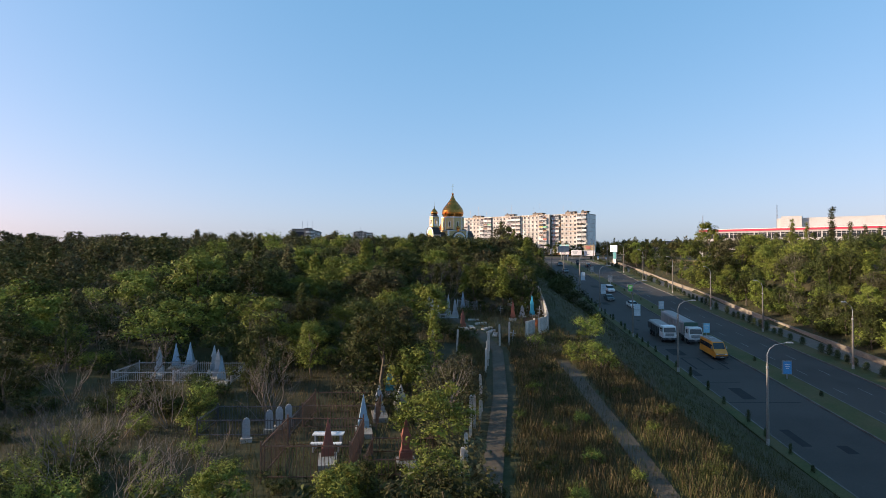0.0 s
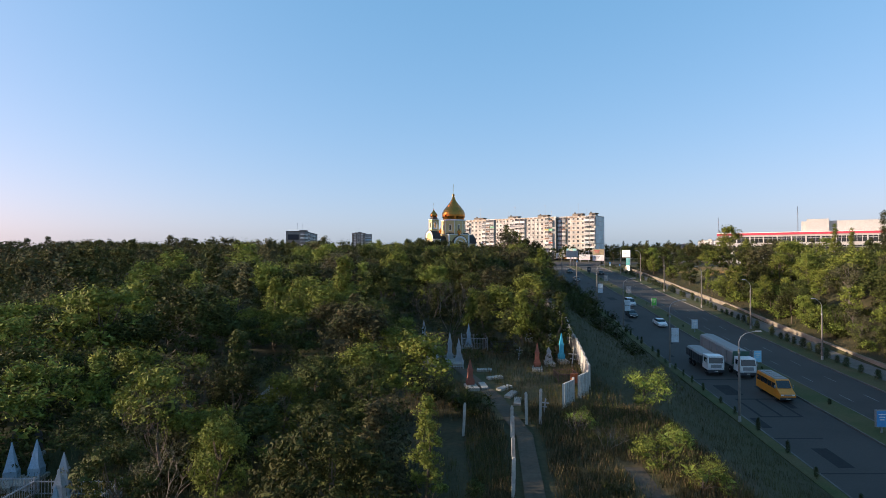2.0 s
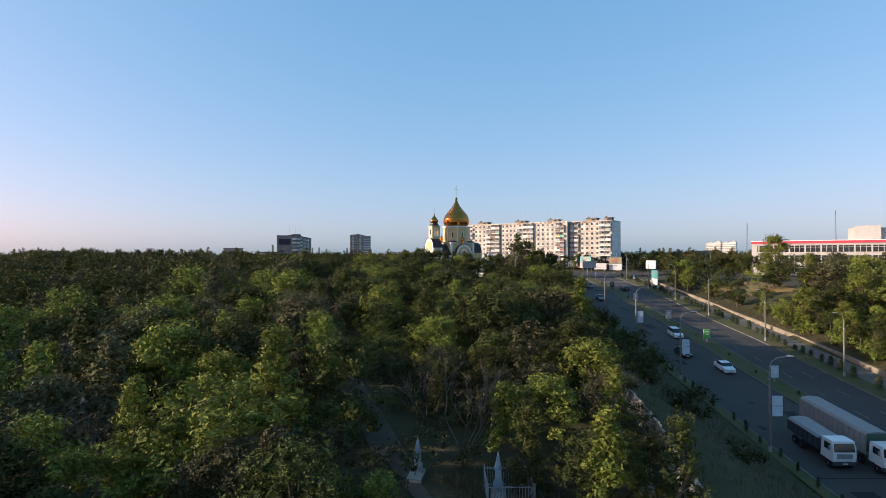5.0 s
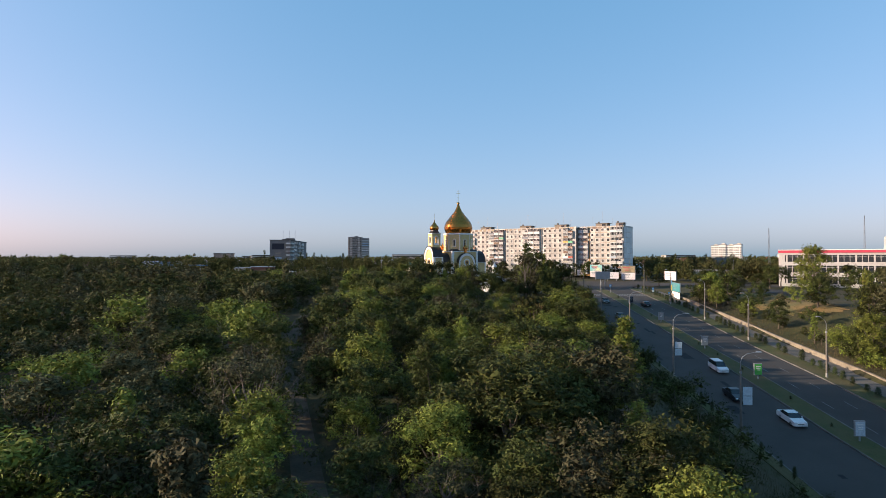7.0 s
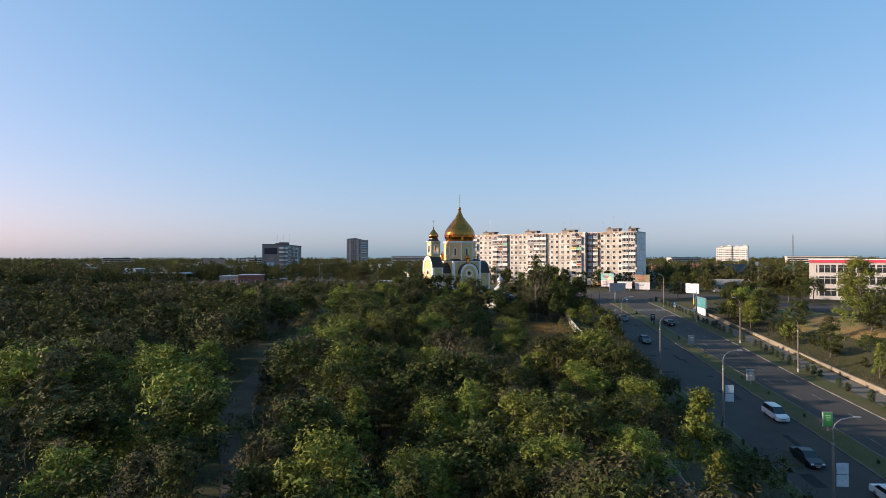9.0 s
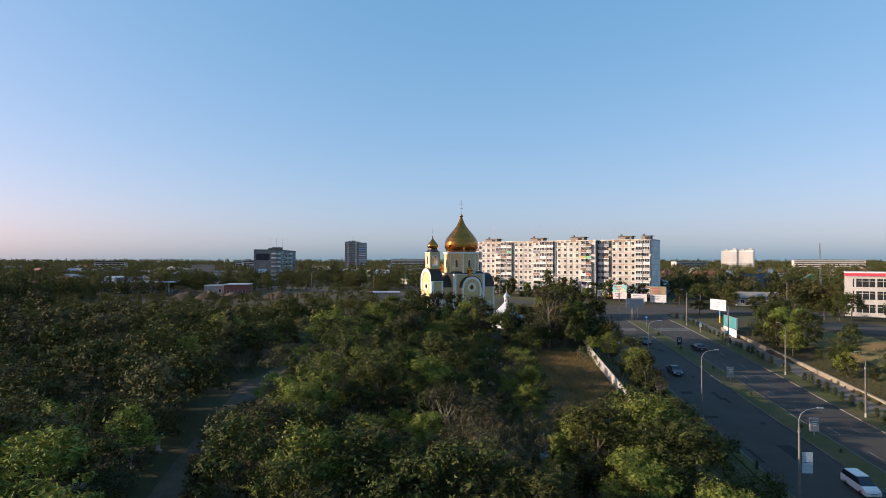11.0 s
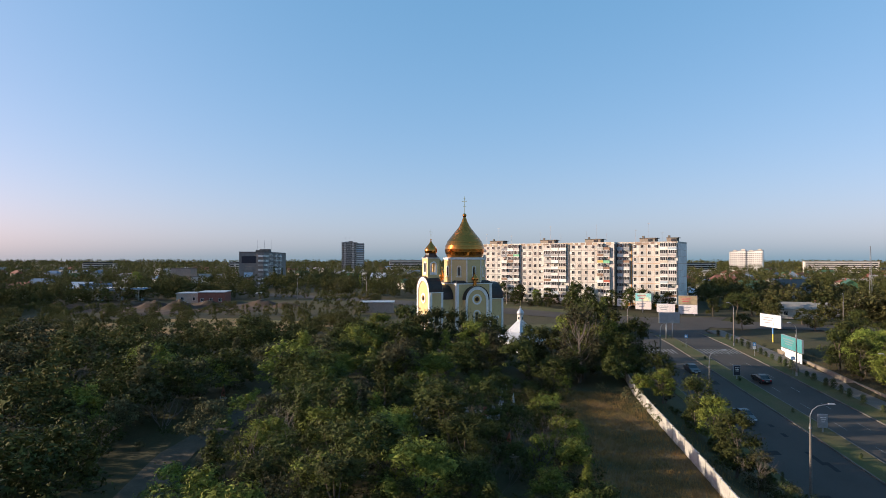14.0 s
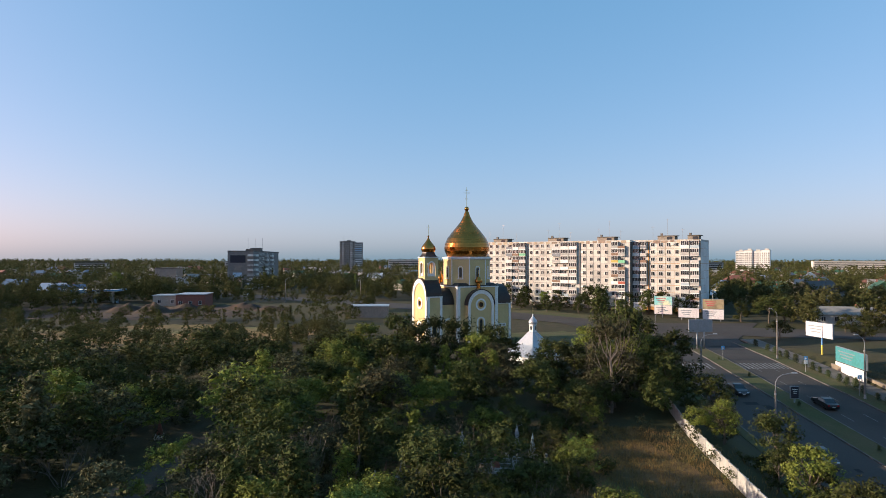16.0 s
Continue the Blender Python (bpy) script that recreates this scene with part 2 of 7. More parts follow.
Y0, Y1 = -30.0, 296.0
strip("road_west", LEFT, MED_L, Y0, Y1, M_asphalt, label="worn grey asphalt carriageway with patches", category="road")
strip("road_east", MED_R, RIGHT, Y0, Y1, M_asphalt, label="worn grey asphalt carriageway with lane lines", category="road")
strip("median", MED_L + 0.2, MED_R - 0.2, Y0, 284, M_verge, 0.13, label="grassy median strip between two carriageways", category="median")
strip("verge_east", RIGHT + 0.2, 64.6, Y0, 286, M_verge, 0.13, label="grassy verge with clipped bushes along the road", category="verge")
strip("pavement", 64.6, WALL, Y0, 292, M_pave, 0.12, label="paved footway below a low stone wall", category="pavement")
strip("verge_west", LEFT - 1.6, LEFT - 0.2, Y0, 290, M_verge, 0.13, label="weedy verge at the foot of a grass bank", category="verge")
for nm, u in (("kerb_1", LEFT - 0.2), ("kerb_2", MED_L), ("kerb_3", MED_R - 0.2), ("kerb_4", RIGHT)):
    strip(nm, u, u + 0.2, Y0, 284 if nm in ("kerb_2", "kerb_3") else 288, M_kerb, 0.16, label="pale concrete kerb", category="kerb")
strip("retaining_wall", WALL, WALL + 0.45, Y0, 262, M_bank, 1.0, 1.4, label="low tan stone retaining wall beside the footway", category="wall")


# ---- trees ----
rng = random.Random(7)


def leaf_cloud(s, centres, count, size, r, squash=1.0, twigs=15, mass=0.45):
    """Small leaf pieces in tufts over the shells of many clumps."""
    for cx, cy, cz, cr in centres if mass else ():  # inner sprays that close the clump
        for k in range(14):
            p = Vector((cx, cy, cz)) + cr * mass * Vector((r.uniform(-1, 1), r.uniform(-1, 1), r.uniform(-1, 0.6)))
            a = Vector((r.uniform(-1, 1), r.uniform(-1, 1), r.uniform(-0.6, 0.6))).normalized() * cr * 0.3
            b = Vector((r.uniform(-1, 1), r.uniform(-1, 1), r.uniform(-0.6, 0.6))).normalized() * cr * 0.3
            n = len(s.v)
            s.v += [tuple(p - a), tuple(p + b), tuple(p + a - 0.4 * b)]
            s.f.append((n, n + 1, n + 2))
    tips = []
    for cx, cy, cz, cr in centres:
        for k in range(twigs):
            z, a = 1 - 1.65 * (k + r.random()) / twigs, 2.4 * k + r.uniform(-0.4, 0.4)
            d = Vector((math.sqrt(1 - z * z) * math.cos(a), math.sqrt(1 - z * z) * math.sin(a), z))
            q = cr * r.uniform(0.55, 1.12)
            tips.append((Vector((cx + d.x * q, cy + d.y * q, cz + d.z * q * squash)), d, cr * r.uniform(0.2, 0.36)))
    for k in range(count):
        c, d, q = tips[int(len(tips) * r.random() ** 1.15)]
        p = c + q * Vector((r.gauss(0, 0.6), r.gauss(0, 0.6), r.gauss(0, 0.55)))
        nrm = (1.15 * d + Vector((r.uniform(-0.65, 0.65), r.uniform(-0.65, 0.65), r.uniform(-0.35, 0.65)))).normalized()
        a = nrm.orthogonal().normalized()
        a.rotate(Matrix.Rotation(r.uniform(0, 6.28), 3, nrm))
        b = nrm.cross(a)
        h = size * r.uniform(0.55, 1.4)
        n = len(s.v)
        s.v += [tuple(p - a * h * 0.55), tuple(p + b * h * 0.36 + nrm * h * 0.08), tuple(p + a * h * 0.6 - b * h * 0.14)]
        s.f.append((n, n + 1, n + 2))


def crown_clumps(kind, r):
    """Clump centres: x, y, z, radius, in metres for a tree about 7 m high."""
    out = []
    if kind == "round":
        for k in range(34):
            z = 6.4 - 5.3 * r.random() ** 1.3
            q = 2.1 * math.sqrt(max(0.05, 1 - ((z - 3.3) / 3.4) ** 2)) * (0.45 + 0.6 * r.random())
            a = k * 2.4 + r.uniform(-0.5, 0.5)
            out.append((q * math.cos(a), q * math.sin(a), z, r.uniform(0.42, 0.95)))
    elif kind == "tall":
        for k in range(26):
            z = 0.9 + 6.5 * (k + r.random()) / 26
            q = (0.4 + 0.6 * r.random()) * (1.25 * (1 - (z - 1.2) / 6.8) + 0.12)
            a = k * 2.4 + r.uniform(-0.6, 0.6)
            out.append((q * math.cos(a), q * math.sin(a), z, r.uniform(0.3, 0.65)))
    elif kind == "poplar":
        for k in range(26):
            z = 1.2 + 12.3 * (k + r.random()) / 26
            q = r.random() * 0.8 * (1 - abs(z - 6) / 9)
            a = r.uniform(0, 6.28)
            out.append((q * math.cos(a), q * math.sin(a), z, r.uniform(0.5, 0.85)))
    elif kind == "spread":
        for k in range(38):
            a, q = k * 2.4 + r.uniform(-0.4, 0.4), math.sqrt((k + r.random()) / 38) * 2.9
            z = 6.0 - 0.28 * q * q + r.uniform(-1.7, 0.6)
            out.append((q * math.cos(a), q * math.sin(a), z, r.uniform(0.42, 0.95)))
    else:
        for k in range(9):
            a, q = r.uniform(0, 6.28), math.sqrt(r.random()) * 1.25
            out.append((q * math.cos(a), q * math.sin(a), r.uniform(0.35, 1.6), r.uniform(0.4, 0.75)))
    return out


def limb(s, p, d, length, rad, depth, r, bend=0.25, n=5):
    """A forking limb as tapered tubes."""
    pts, rr = [tuple(p)], [rad]
    q, v = Vector(p), Vector(d).normalized()
    for k in range(3):
        v = (v + bend * Vector((r.uniform(-1, 1), r.uniform(-1, 1), r.uniform(-0.3, 0.7)))).normalized()
        q = q + v * length / 3
        pts.append(tuple(q))
        rr.append(rad * (1 - 0.2 * (k + 1)))
    s.tube(pts, rr, n)
    if depth > 0:
        for k in range(r.choice((2, 3, 3))):
            a = r.uniform(0.5, 1.0)
            base = Vector(pts[1]).lerp(Vector(pts[3]), a)
            w = (v + 0.85 * Vector((r.uniform(-1, 1), r.uniform(-1, 1), r.uniform(-0.2, 0.8)))).normalized()
            limb(s, base, w, length * r.uniform(0.55, 0.8), rad * 0.52, depth - 1, r, bend, max(n - 1, 3))


def trunk_shape(h, rad, clumps, r):
    s = Shape()
    s.tube([(0, 0, -0.3), (0.05 * h * r.uniform(-1, 1), 0.04 * h, h * 0.3), (0.05 * h * r.uniform(-1, 1), 0, h * 0.62), (0, 0, h * 0.85)], [rad * 1.25, rad, rad * 0.7, rad * 0.2], 6)
    for c in clumps[:7]:
        z0 = max(0.4, c[2] - 1.4)
        s.tube([(0, 0, z0 * 0.8), (c[0] * 0.5, c[1] * 0.5, z0 * 0.9 + 0.2), c[:3]], [rad * 0.5, rad * 0.32, rad * 0.1], 4)
    return s


TREES = {}


def tree_kind(key, kind, mat, leaves, size, h, rad, seed):
    """A trunk and a crown, once finely leaved for the wood under the camera's way and once coarser for the trees farther off."""
    for fine, lv, sz in ((0, leaves, size), (20, int(leaves * 0.45), size * 1.5)):
        r = random.Random(seed)
        cl = crown_clumps(kind, r)
        crown = Shape()
        leaf_cloud(crown, cl, lv, sz, r)
        wood = trunk_shape(h, rad, cl, r)
        if mat is M_leafC:  # half-dry trees show their bare twigs
            for k in range(5):
                a = k * 1.26 + r.uniform(-0.3, 0.3)
                limb(wood, (0, 0, h * 0.4), (0.8 * math.cos(a), 0.8 * math.sin(a), 1), h * 0.42, rad * 0.3, 3, r, 0.3, 3)
        TREES[key + fine] = (wood.mesh("trunk", M_dead if mat is M_leafC else M_bark), crown.mesh("crown", mat))


for i, (kd, mt, lv, sz, hh, rd) in enumerate((
        ("round", M_leafA, 9800, 0.148, 5.6, 0.13), ("round", M_leafB, 9800, 0.145, 5.6, 0.13), ("round", M_leafC, 7200, 0.12, 5.6, 0.13),
        ("tall", M_leafA, 8000, 0.13, 6.6, 0.12), ("tall", M_leafB, 8000, 0.13, 6.6, 0.12), ("spread", M_leafA, 9800, 0.148, 5.2, 0.15),
        ("spread", M_leafC, 7200, 0.12, 5.2, 0.15), ("round", M_leafA, 9800, 0.148, 5.6, 0.14), ("bush", M_leafB, 3400, 0.075, 1.2, 0.05),
        ("bush", M_leafA, 3400, 0.075, 1.2, 0.05), ("poplar", M_leafA, 5200, 0.2, 13, 0.2), ("poplar", M_leafB, 5200, 0.2, 12, 0.2))):
    tree_kind(i, kd, mt, lv, sz, hh, rd, 100 + i)
LABELS = {0: "dense dark-green broadleaf tree in the overgrown cemetery", 1: "light-green broadleaf tree catching low sun", 2: "olive-green thinning tree with dry leaves",
          3: "slender dark-green tree in the thicket", 4: "slender light-green young tree", 5: "wide spreading dark-green tree", 6: "wide spreading olive-green tree with thin crown",
          7: "dense dark-green broadleaf tree", 8: "low light-green bush in dry grass", 9: "low dark-green bush on rough ground", 10: "tall narrow dark-green poplar", 11: "tall narrow light-green poplar"}


def tree_at(x, y, key, scale=1.0, turn=0.0, group="", label="", name="tree", z=None, tall=1.0):
    m = Matrix.Translation((x, y, ground_z(x, y) - 0.05 if z is None else z)) @ Matrix.Rotation(turn, 4, "Z") @ Matrix.Diagonal((scale, scale, scale * tall, 1))
    e = thing(name, m, label or LABELS[key], "bush" if key in (8, 9) else "tree", group)
    tr, cr = TREES[key if key > 7 or abs(x - 1) < 20 and y < 185 else key + 20]
    part("trunk", tr, None, e)
    part("crown", cr, None, e)
    return e


DEAD = []
for i in range(4):
    r = random.Random(50 + i)
    s = Shape()
    for k in range(5 + i % 2):
        a = r.uniform(0, 6.28)
        limb(s, (0.1 * math.cos(a), 0.1 * math.sin(a), -0.2), (0.75 * math.cos(a), 0.75 * math.sin(a), 1), 2.3, 0.042, 4 if k < 1 else 3, r, 0.32, 3)
    DEAD.append(s.mesh("branches", M_dead))


def dead_at(x, y, k, scale, turn):
    ob = part("dead_tree", DEAD[k % 4], None, at=Matrix.Translation((x, y, ground_z(x, y))) @ Matrix.Rotation(turn, 4, "Z") @ Matrix.Scale(scale, 4))
    return tagged(ob, "bare grey dead tree with forking branches", "tree", "dead trees in the cemetery")


PATHS = [  # bare tracks through the wood: points and half width
    ([(1.6, 18), (2.1, 26), (3.9, 40), (5.1, 55), (4.0, 62), (1, 72), (-1.5, 80), (-4, 86)], 0.5),
    ([(-4, 86), (-10, 105), (-18, 132), (-23, 143)], 1.1),
    ([(-23, 143), (-27, 171), (-29.4, 191), (-26, 214), (-22, 240)], 1.9),
    ([(9.4, 18), (10, 38), (10.2, 50)], 0.5),
]
OPENINGS = [  # clearings: centre, half sizes
    (4.5, 66, 6.5, 8.0), (-18, 44, 4.5, 3.0), (-4.5, 30.5, 4.2, 6.0), (19.0, 192, 7.0, 23), (-11, 31, 3, 2.5), (3.8, 53, 4.6, 6.5), (-14.5, 61.5, 5.5, 3.2), (3.0, 206.0, 7.5, 4.5), (-19.5, 35.0, 13.0, 13.0),
]


def seg_far(x, y, pts):
    best = 1e9
    for (ax, ay), (bx, by) in zip(pts, pts[1:]):
        dx, dy = bx - ax, by - ay
        t = min(max(((x - ax) * dx + (y - ay) * dy) / (dx * dx + dy * dy), 0), 1)
        best = min(best, math.hypot(x - ax - t * dx, y - ay - t * dy))
    return best


def wooded(x, y, margin=0.0):
    if y < 14 or y > 238 or x > edge_x(y) - lerp(y, [0, 55, 75, 120, 160, 240], [12.0, 9.5, 3.0, 1.0, 2.0, 2.0]):
        return False
    for pts, w in PATHS:
        if seg_far(x, y, pts) < w + (1.3 if w > 1.5 else 1.0) + margin:
            return False
    for cx, cy, a, b in OPENINGS:
        if abs(x - cx) < a + margin and abs(y - cy) < b + margin:
            return False
    return True


WOOD_GROUP = "trees of the overgrown cemetery"
near_trees = 0
near_wood, mid_wood, far_wood = [[], [], []], [[], [], []], []
y = 16.0
while y < 246:
    step = 3.7 if y < 60 else 4.7
    x = -175.0
    while x < 36:
        px, py = x + rng.uniform(-1.7, 1.7), y + rng.uniform(-1.7, 1.7)
        x += step if x > -45 else step * 1.2
        if not wooded(px, py) or px < -0.85 * py - 8:
            continue
        key = rng.choices((0, 1, 2, 3, 4, 5, 6, 7), (4, 3.2, 2.4, 3, 2.2, 3.4, 1.8, 3))[0]
        hs = rng.choice((rng.uniform(0.58, 0.95), rng.uniform(0.8, 1.25))) * lerp(py, [15, 40, 80, 120, 240], [0.58, 0.80, 1.2, 1.35, 1.4])
        if 150 < py < 200 and -27 < px < -19:  # lower growth beside the lane
            hs *= 0.65
        if py > 160 and px > -6:
            hs *= 0.85 if px < 4 or py > 216 else 0.55
        if abs(px - 1) < 17 and near_trees < 135 and rng.random() < 0.42:
            tree_at(px, py, key, hs, rng.uniform(0, 6.28), WOOD_GROUP, tall=lerp(py, [40, 80], [0.95, 0.80]))
            near_trees += 1
        elif px > -45:
            (near_wood if px > -20 else mid_wood)[rng.choices((0, 1, 2), (5.0, 3.4, 2.2))[0]].append((px, py, hs, rng.randrange(6)))
        else:
            far_wood.append((px, py, hs, rng.randrange(6)))
    y += step

for x, y, key, sc, tl in ((3.5, 105, 5, 1.9, 0.72), (-1.0, 101, 1, 1.25, 0.8), (7.5, 110, 5, 1.5, 0.85), (-14.5, 113, 3, 1.25, 0.95), (12.5, 124, 1, 1.2, 0.8), (8.5, 128, 4, 1.3, 0.8), (-24, 96, 1, 1.2, 0.75), (-20, 93, 1, 1.0, 0.75), (-28, 99, 0, 1.2, 0.8), (17.5, 147, 5, 1.5, 0.8), (14, 143, 1, 1.1, 0.8), (20.0, 152, 2, 1.2, 0.8), (-27, 65, 1, 1.5, 0.8), (-31, 60, 1, 1.2, 0.8), (-22, 71, 5, 1.3, 0.85), (-5.0, 66.5, 1, 1.0, 0.68), (-36, 68, 1, 1.2, 0.8), (-17, 78, 4, 1.1, 0.9), (-9, 52, 1, 0.75, 0.9)):
    tree_at(x, y, key, sc, x, WOOD_GROUP, "broad sunlit green tree standing above the thicket", tall=tl)

rv = random.Random(63)
for k in range(135):  # low bushes between the first graves
    x, y = rv.uniform(-33, -1), 19.5 + 31 * rv.random() ** 1.15
    if -26 < x < -15 and 41 < y < 49.5 or -14 < x < -3 and 26 < y < 37.5:
        continue
    tree_at(x, y, rv.choice((8, 9, 9)), rv.uniform(0.45, 1.05) * (0.6 if x > -7 else 1.0), rv.uniform(0, 6.28), "bushes among the weeds", "rounded green bush between old graves", "bush", tall=rv.uniform(0.8, 1.2))
for x, y, key, sc in ((-30, 47, 3, 0.75), (-12.5, 41, 0, 0.7), (-10, 45, 1, 0.62), (-27.5, 37, 0, 0.55), (-14, 47.5, 2, 0.7)):
    tree_at(x, y, key, sc, x, WOOD_GROUP)

# the wood beyond, too many to count
def set_protos(leaves, size, seed, tops=False, mass=0.45):
    protos.clear()
    for i in range(6):
        r = random.Random(seed + i)
        s = Shape()
        cl = [c for c in crown_clumps(("round", "spread", "round", "tall", "round", "spread")[i], r) if c[2] > 2.7 or not tops]
        leaf_cloud(s, cl, leaves, size, r, mass=mass)
        protos.append((np.array(s.v), np.array(s.f)))


protos = []
set_protos(4800, 0.185, 300, True)


def fill_mesh(me, verts, tris):
    """Triangles from arrays, all at once."""
    me.vertices.add(len(verts))
    me.vertices.foreach_set("co", verts.astype(np.float32).ravel())
    me.loops.add(len(tris) * 3)
    me.loops.foreach_set("vertex_index", tris.astype(np.int32).ravel())
    me.polygons.add(len(tris))
    me.polygons.foreach_set("loop_start", np.arange(0, len(tris) * 3, 3, dtype=np.int32))
    me.update(calc_edges=True)


def scatter(name, items, mat, label, category, zf=ground_z, tall=1.0):
    vs, fs, n = [], [], 0
    for x, y, sc, k in items:
        v, f = protos[k]
        a = (x * 7.3 + y * 3.1) % 6.28
        c, s_ = math.cos(a), math.sin(a)
        q = np.empty_like(v)
        q[:, 0] = (v[:, 0] * c - v[:, 1] * s_) * sc + x
        q[:, 1] = (v[:, 0] * s_ + v[:, 1] * c) * sc + y
        q[:, 2] = v[:, 2] * sc * tall + zf(x, y)
        vs.append(q)
        fs.append(f + n)
        n += len(v)
    me = bpy.data.meshes.new(name)
    fill_mesh(me, np.concatenate(vs), np.concatenate(fs))
    me.materials.append(mat)
    return tagged(new(name, me), label, category, kind="stuff")


for items, mt, lb in zip(near_wood, (M_leafA, M_leafB, M_leafC), ("dense dark-green trees of the cemetery thicket", "light-green trees scattered through the thicket", "olive and browning trees of the thicket")):
    scatter("woodland", items, mt, lb, "woodland", tall=0.82)
set_protos(1900, 0.25, 300, True)
for items, mt in zip(mid_wood, (M_leafA, M_leafB, M_leafC)):
    scatter("woodland", items, mt, "mixed trees of the overgrown cemetery", "woodland", tall=0.82)
set_protos(620, 0.38, 330, True, 0.3)
scatter("far_woodland", far_wood[1::4], M_leafC, "grey-olive half-dry trees deeper in the thicket", "woodland", tall=0.86)
scatter("far_woodland", far_wood[0::4] + far_wood[2::4] + far_wood[3::4], M_leafD, "dense mixed thicket of small green and olive trees", "woodland", tall=0.80)

# low scrub that fills the ground under the trees
protos.clear()
for i in range(6):
    r = random.Random(420 + i)
    sh = Shape()
    leaf_cloud(sh, crown_clumps("bush", r), 330, 0.24, r, mass=0)
    protos.append((np.array(sh.v), np.array(sh.f)))
scrub = [[], []]
for k in range(1250):
    y = 18 + 200 * rng.random() ** 1.3
    x = rng.uniform(max(-0.75 * y - 6, -60), 26)
    if wooded(x, y, -0.6):
        scrub[k % 2].append((x, y, rng.uniform(0.6, 1.25), rng.randrange(6)))
for items, mt in zip(scrub, (M_leafA, M_leafC)):
    scatter("undergrowth", items, mt, "tangled low scrub under the cemetery trees", "undergrowth")


# ---- building materials ----
M_yellow = material("yellow_render", (0.60, 0.455, 0.225), (0.52, 0.39, 0.19), 0.5, 0.85, bump=0.1, fine=20)
M_white = material("white_trim", (0.78, 0.77, 0.74), (0.66, 0.65, 0.62), 0.7, 0.7)
M_gold = material("gold_leaf_plate", (0.60, 0.26, 0.06), (0.45, 0.18, 0.04), 1.2, 0.2, 1.0, bump=0.05)
M_brown = material("dark_roof_sheet", (0.055, 0.042, 0.036), (0.035, 0.028, 0.025), 0.8, 0.45, 0.3)
M_plinth = material("dark_plinth_stone", (0.09, 0.075, 0.065), (0.06, 0.05, 0.045), 1.5, 0.8, bump=0.3)
M_glass = material("dark_glass", (0.03, 0.035, 0.04), (0.015, 0.018, 0.02), 0.6, 0.12, spec=0.6)
M_zinc = material("zinc_sheet", (0.50, 0.52, 0.54), (0.40, 0.42, 0.44), 0.7, 0.42, 0.55, stretch=(1, 1, 0.3))
M_cross = material("cross_gilding", (0.85, 0.66, 0.30), None, 2, 0.3, 1.0)
M_panel = material("pale_panel", (0.60, 0.57, 0.52), (0.50, 0.475, 0.43), 0.25, 0.9, spread=0.16, fine=20, c3=(0.46, 0.43, 0.385), big=0.15)
M_panelw = material("white_panel", (0.72, 0.70, 0.67), (0.62, 0.60, 0.57), 0.25, 0.9, spread=0.08)
M_seam = material("panel_joint", (0.22, 0.20, 0.18), None, 1, 0.95)
M_seamo = material("orange_joint", (0.50, 0.27, 0.09), (0.40, 0.20, 0.07), 1, 0.9)
M_balc = material("balcony_front", (0.60, 0.58, 0.55), (0.46, 0.44, 0.42), 0.6, 0.85, spread=0.45)
M_roofg = material("roof_felt", (0.16, 0.145, 0.13), (0.11, 0.10, 0.09), 0.5, 0.95)
M_frame = material("window_frame", (0.70, 0.70, 0.69), (0.5, 0.48, 0.45), 2, 0.6, spread=0.3)
M_metal = material("grey_metal", (0.30, 0.31, 0.32), (0.22, 0.22, 0.23), 2, 0.5, 0.6)


def arch(w, h, n=12):
    """Outline of a round-headed opening, w wide and h high in all, foot at z = 0."""
    r = w / 2
    pts = [(-r, 0), (r, 0)]
    for i in range(n + 1):
        a = math.pi * i / n
        pts.append((r * math.cos(a), h - r + r * math.sin(a)))
    return pts


def ring(outer, inner, depth, m=None):
    """A band between two outlines of the same count, in x, z, pushed along y."""
    s = Shape()
    n = len(outer)
    vs = [(x, 0, z) for x, z in outer] + [(x, 0, z) for x, z in inner] + [(x, depth, z) for x, z in outer] + [(x, depth, z) for x, z in inner]
    fs = []
    for i in range(n):
        j = (i + 1) % n
        fs += [(i, j, n + j, n + i), (2 * n + j, 2 * n + i, 3 * n + i, 3 * n + j), (j, i, 2 * n + i, 2 * n + j), (n + i, n + j, 3 * n + j, 3 * n + i)]
    s.add(vs, fs, m)
    return s


def circle(r, n=24, zc=0.0):
    return [(r * math.cos(2 * math.pi * i / n), zc + r * math.sin(2 * math.pi * i / n)) for i in range(n)]


def face_pose(x, y, z, turn):
    """A wall face: local x along the wall, local -y outward, z up."""
    return Matrix.Translation((x, y, z)) @ Matrix.Rotation(radians(turn), 4, "Z")


def arched_window(parent, m, w, h, trim=0.32, glass_w=0.6, double=False):
    fr = part("window", ring(arch(w + 2 * trim, h + trim), [(x, z + 0.02) for x, z in arch(w, h)], 0.16, Matrix.Translation((0, -0.14, 0))), M_white, parent, at=m)
    part("reveal", Shape().prism(arch(w, h), 0.05, Matrix.Translation((0, -0.06, 0.02))), M_yellow if not double else M_white, fr)
    part("pane", Shape().prism(arch(glass_w, h - 0.5), 0.06, Matrix.Translation((0, -0.10, 0.28))), M_glass, fr, "dark narrow arched pane")
    part("sill", Shape().box(0, -0.16, -0.06, w + 2 * trim + 0.2, 0.3, 0.14), M_white, fr)
    return fr


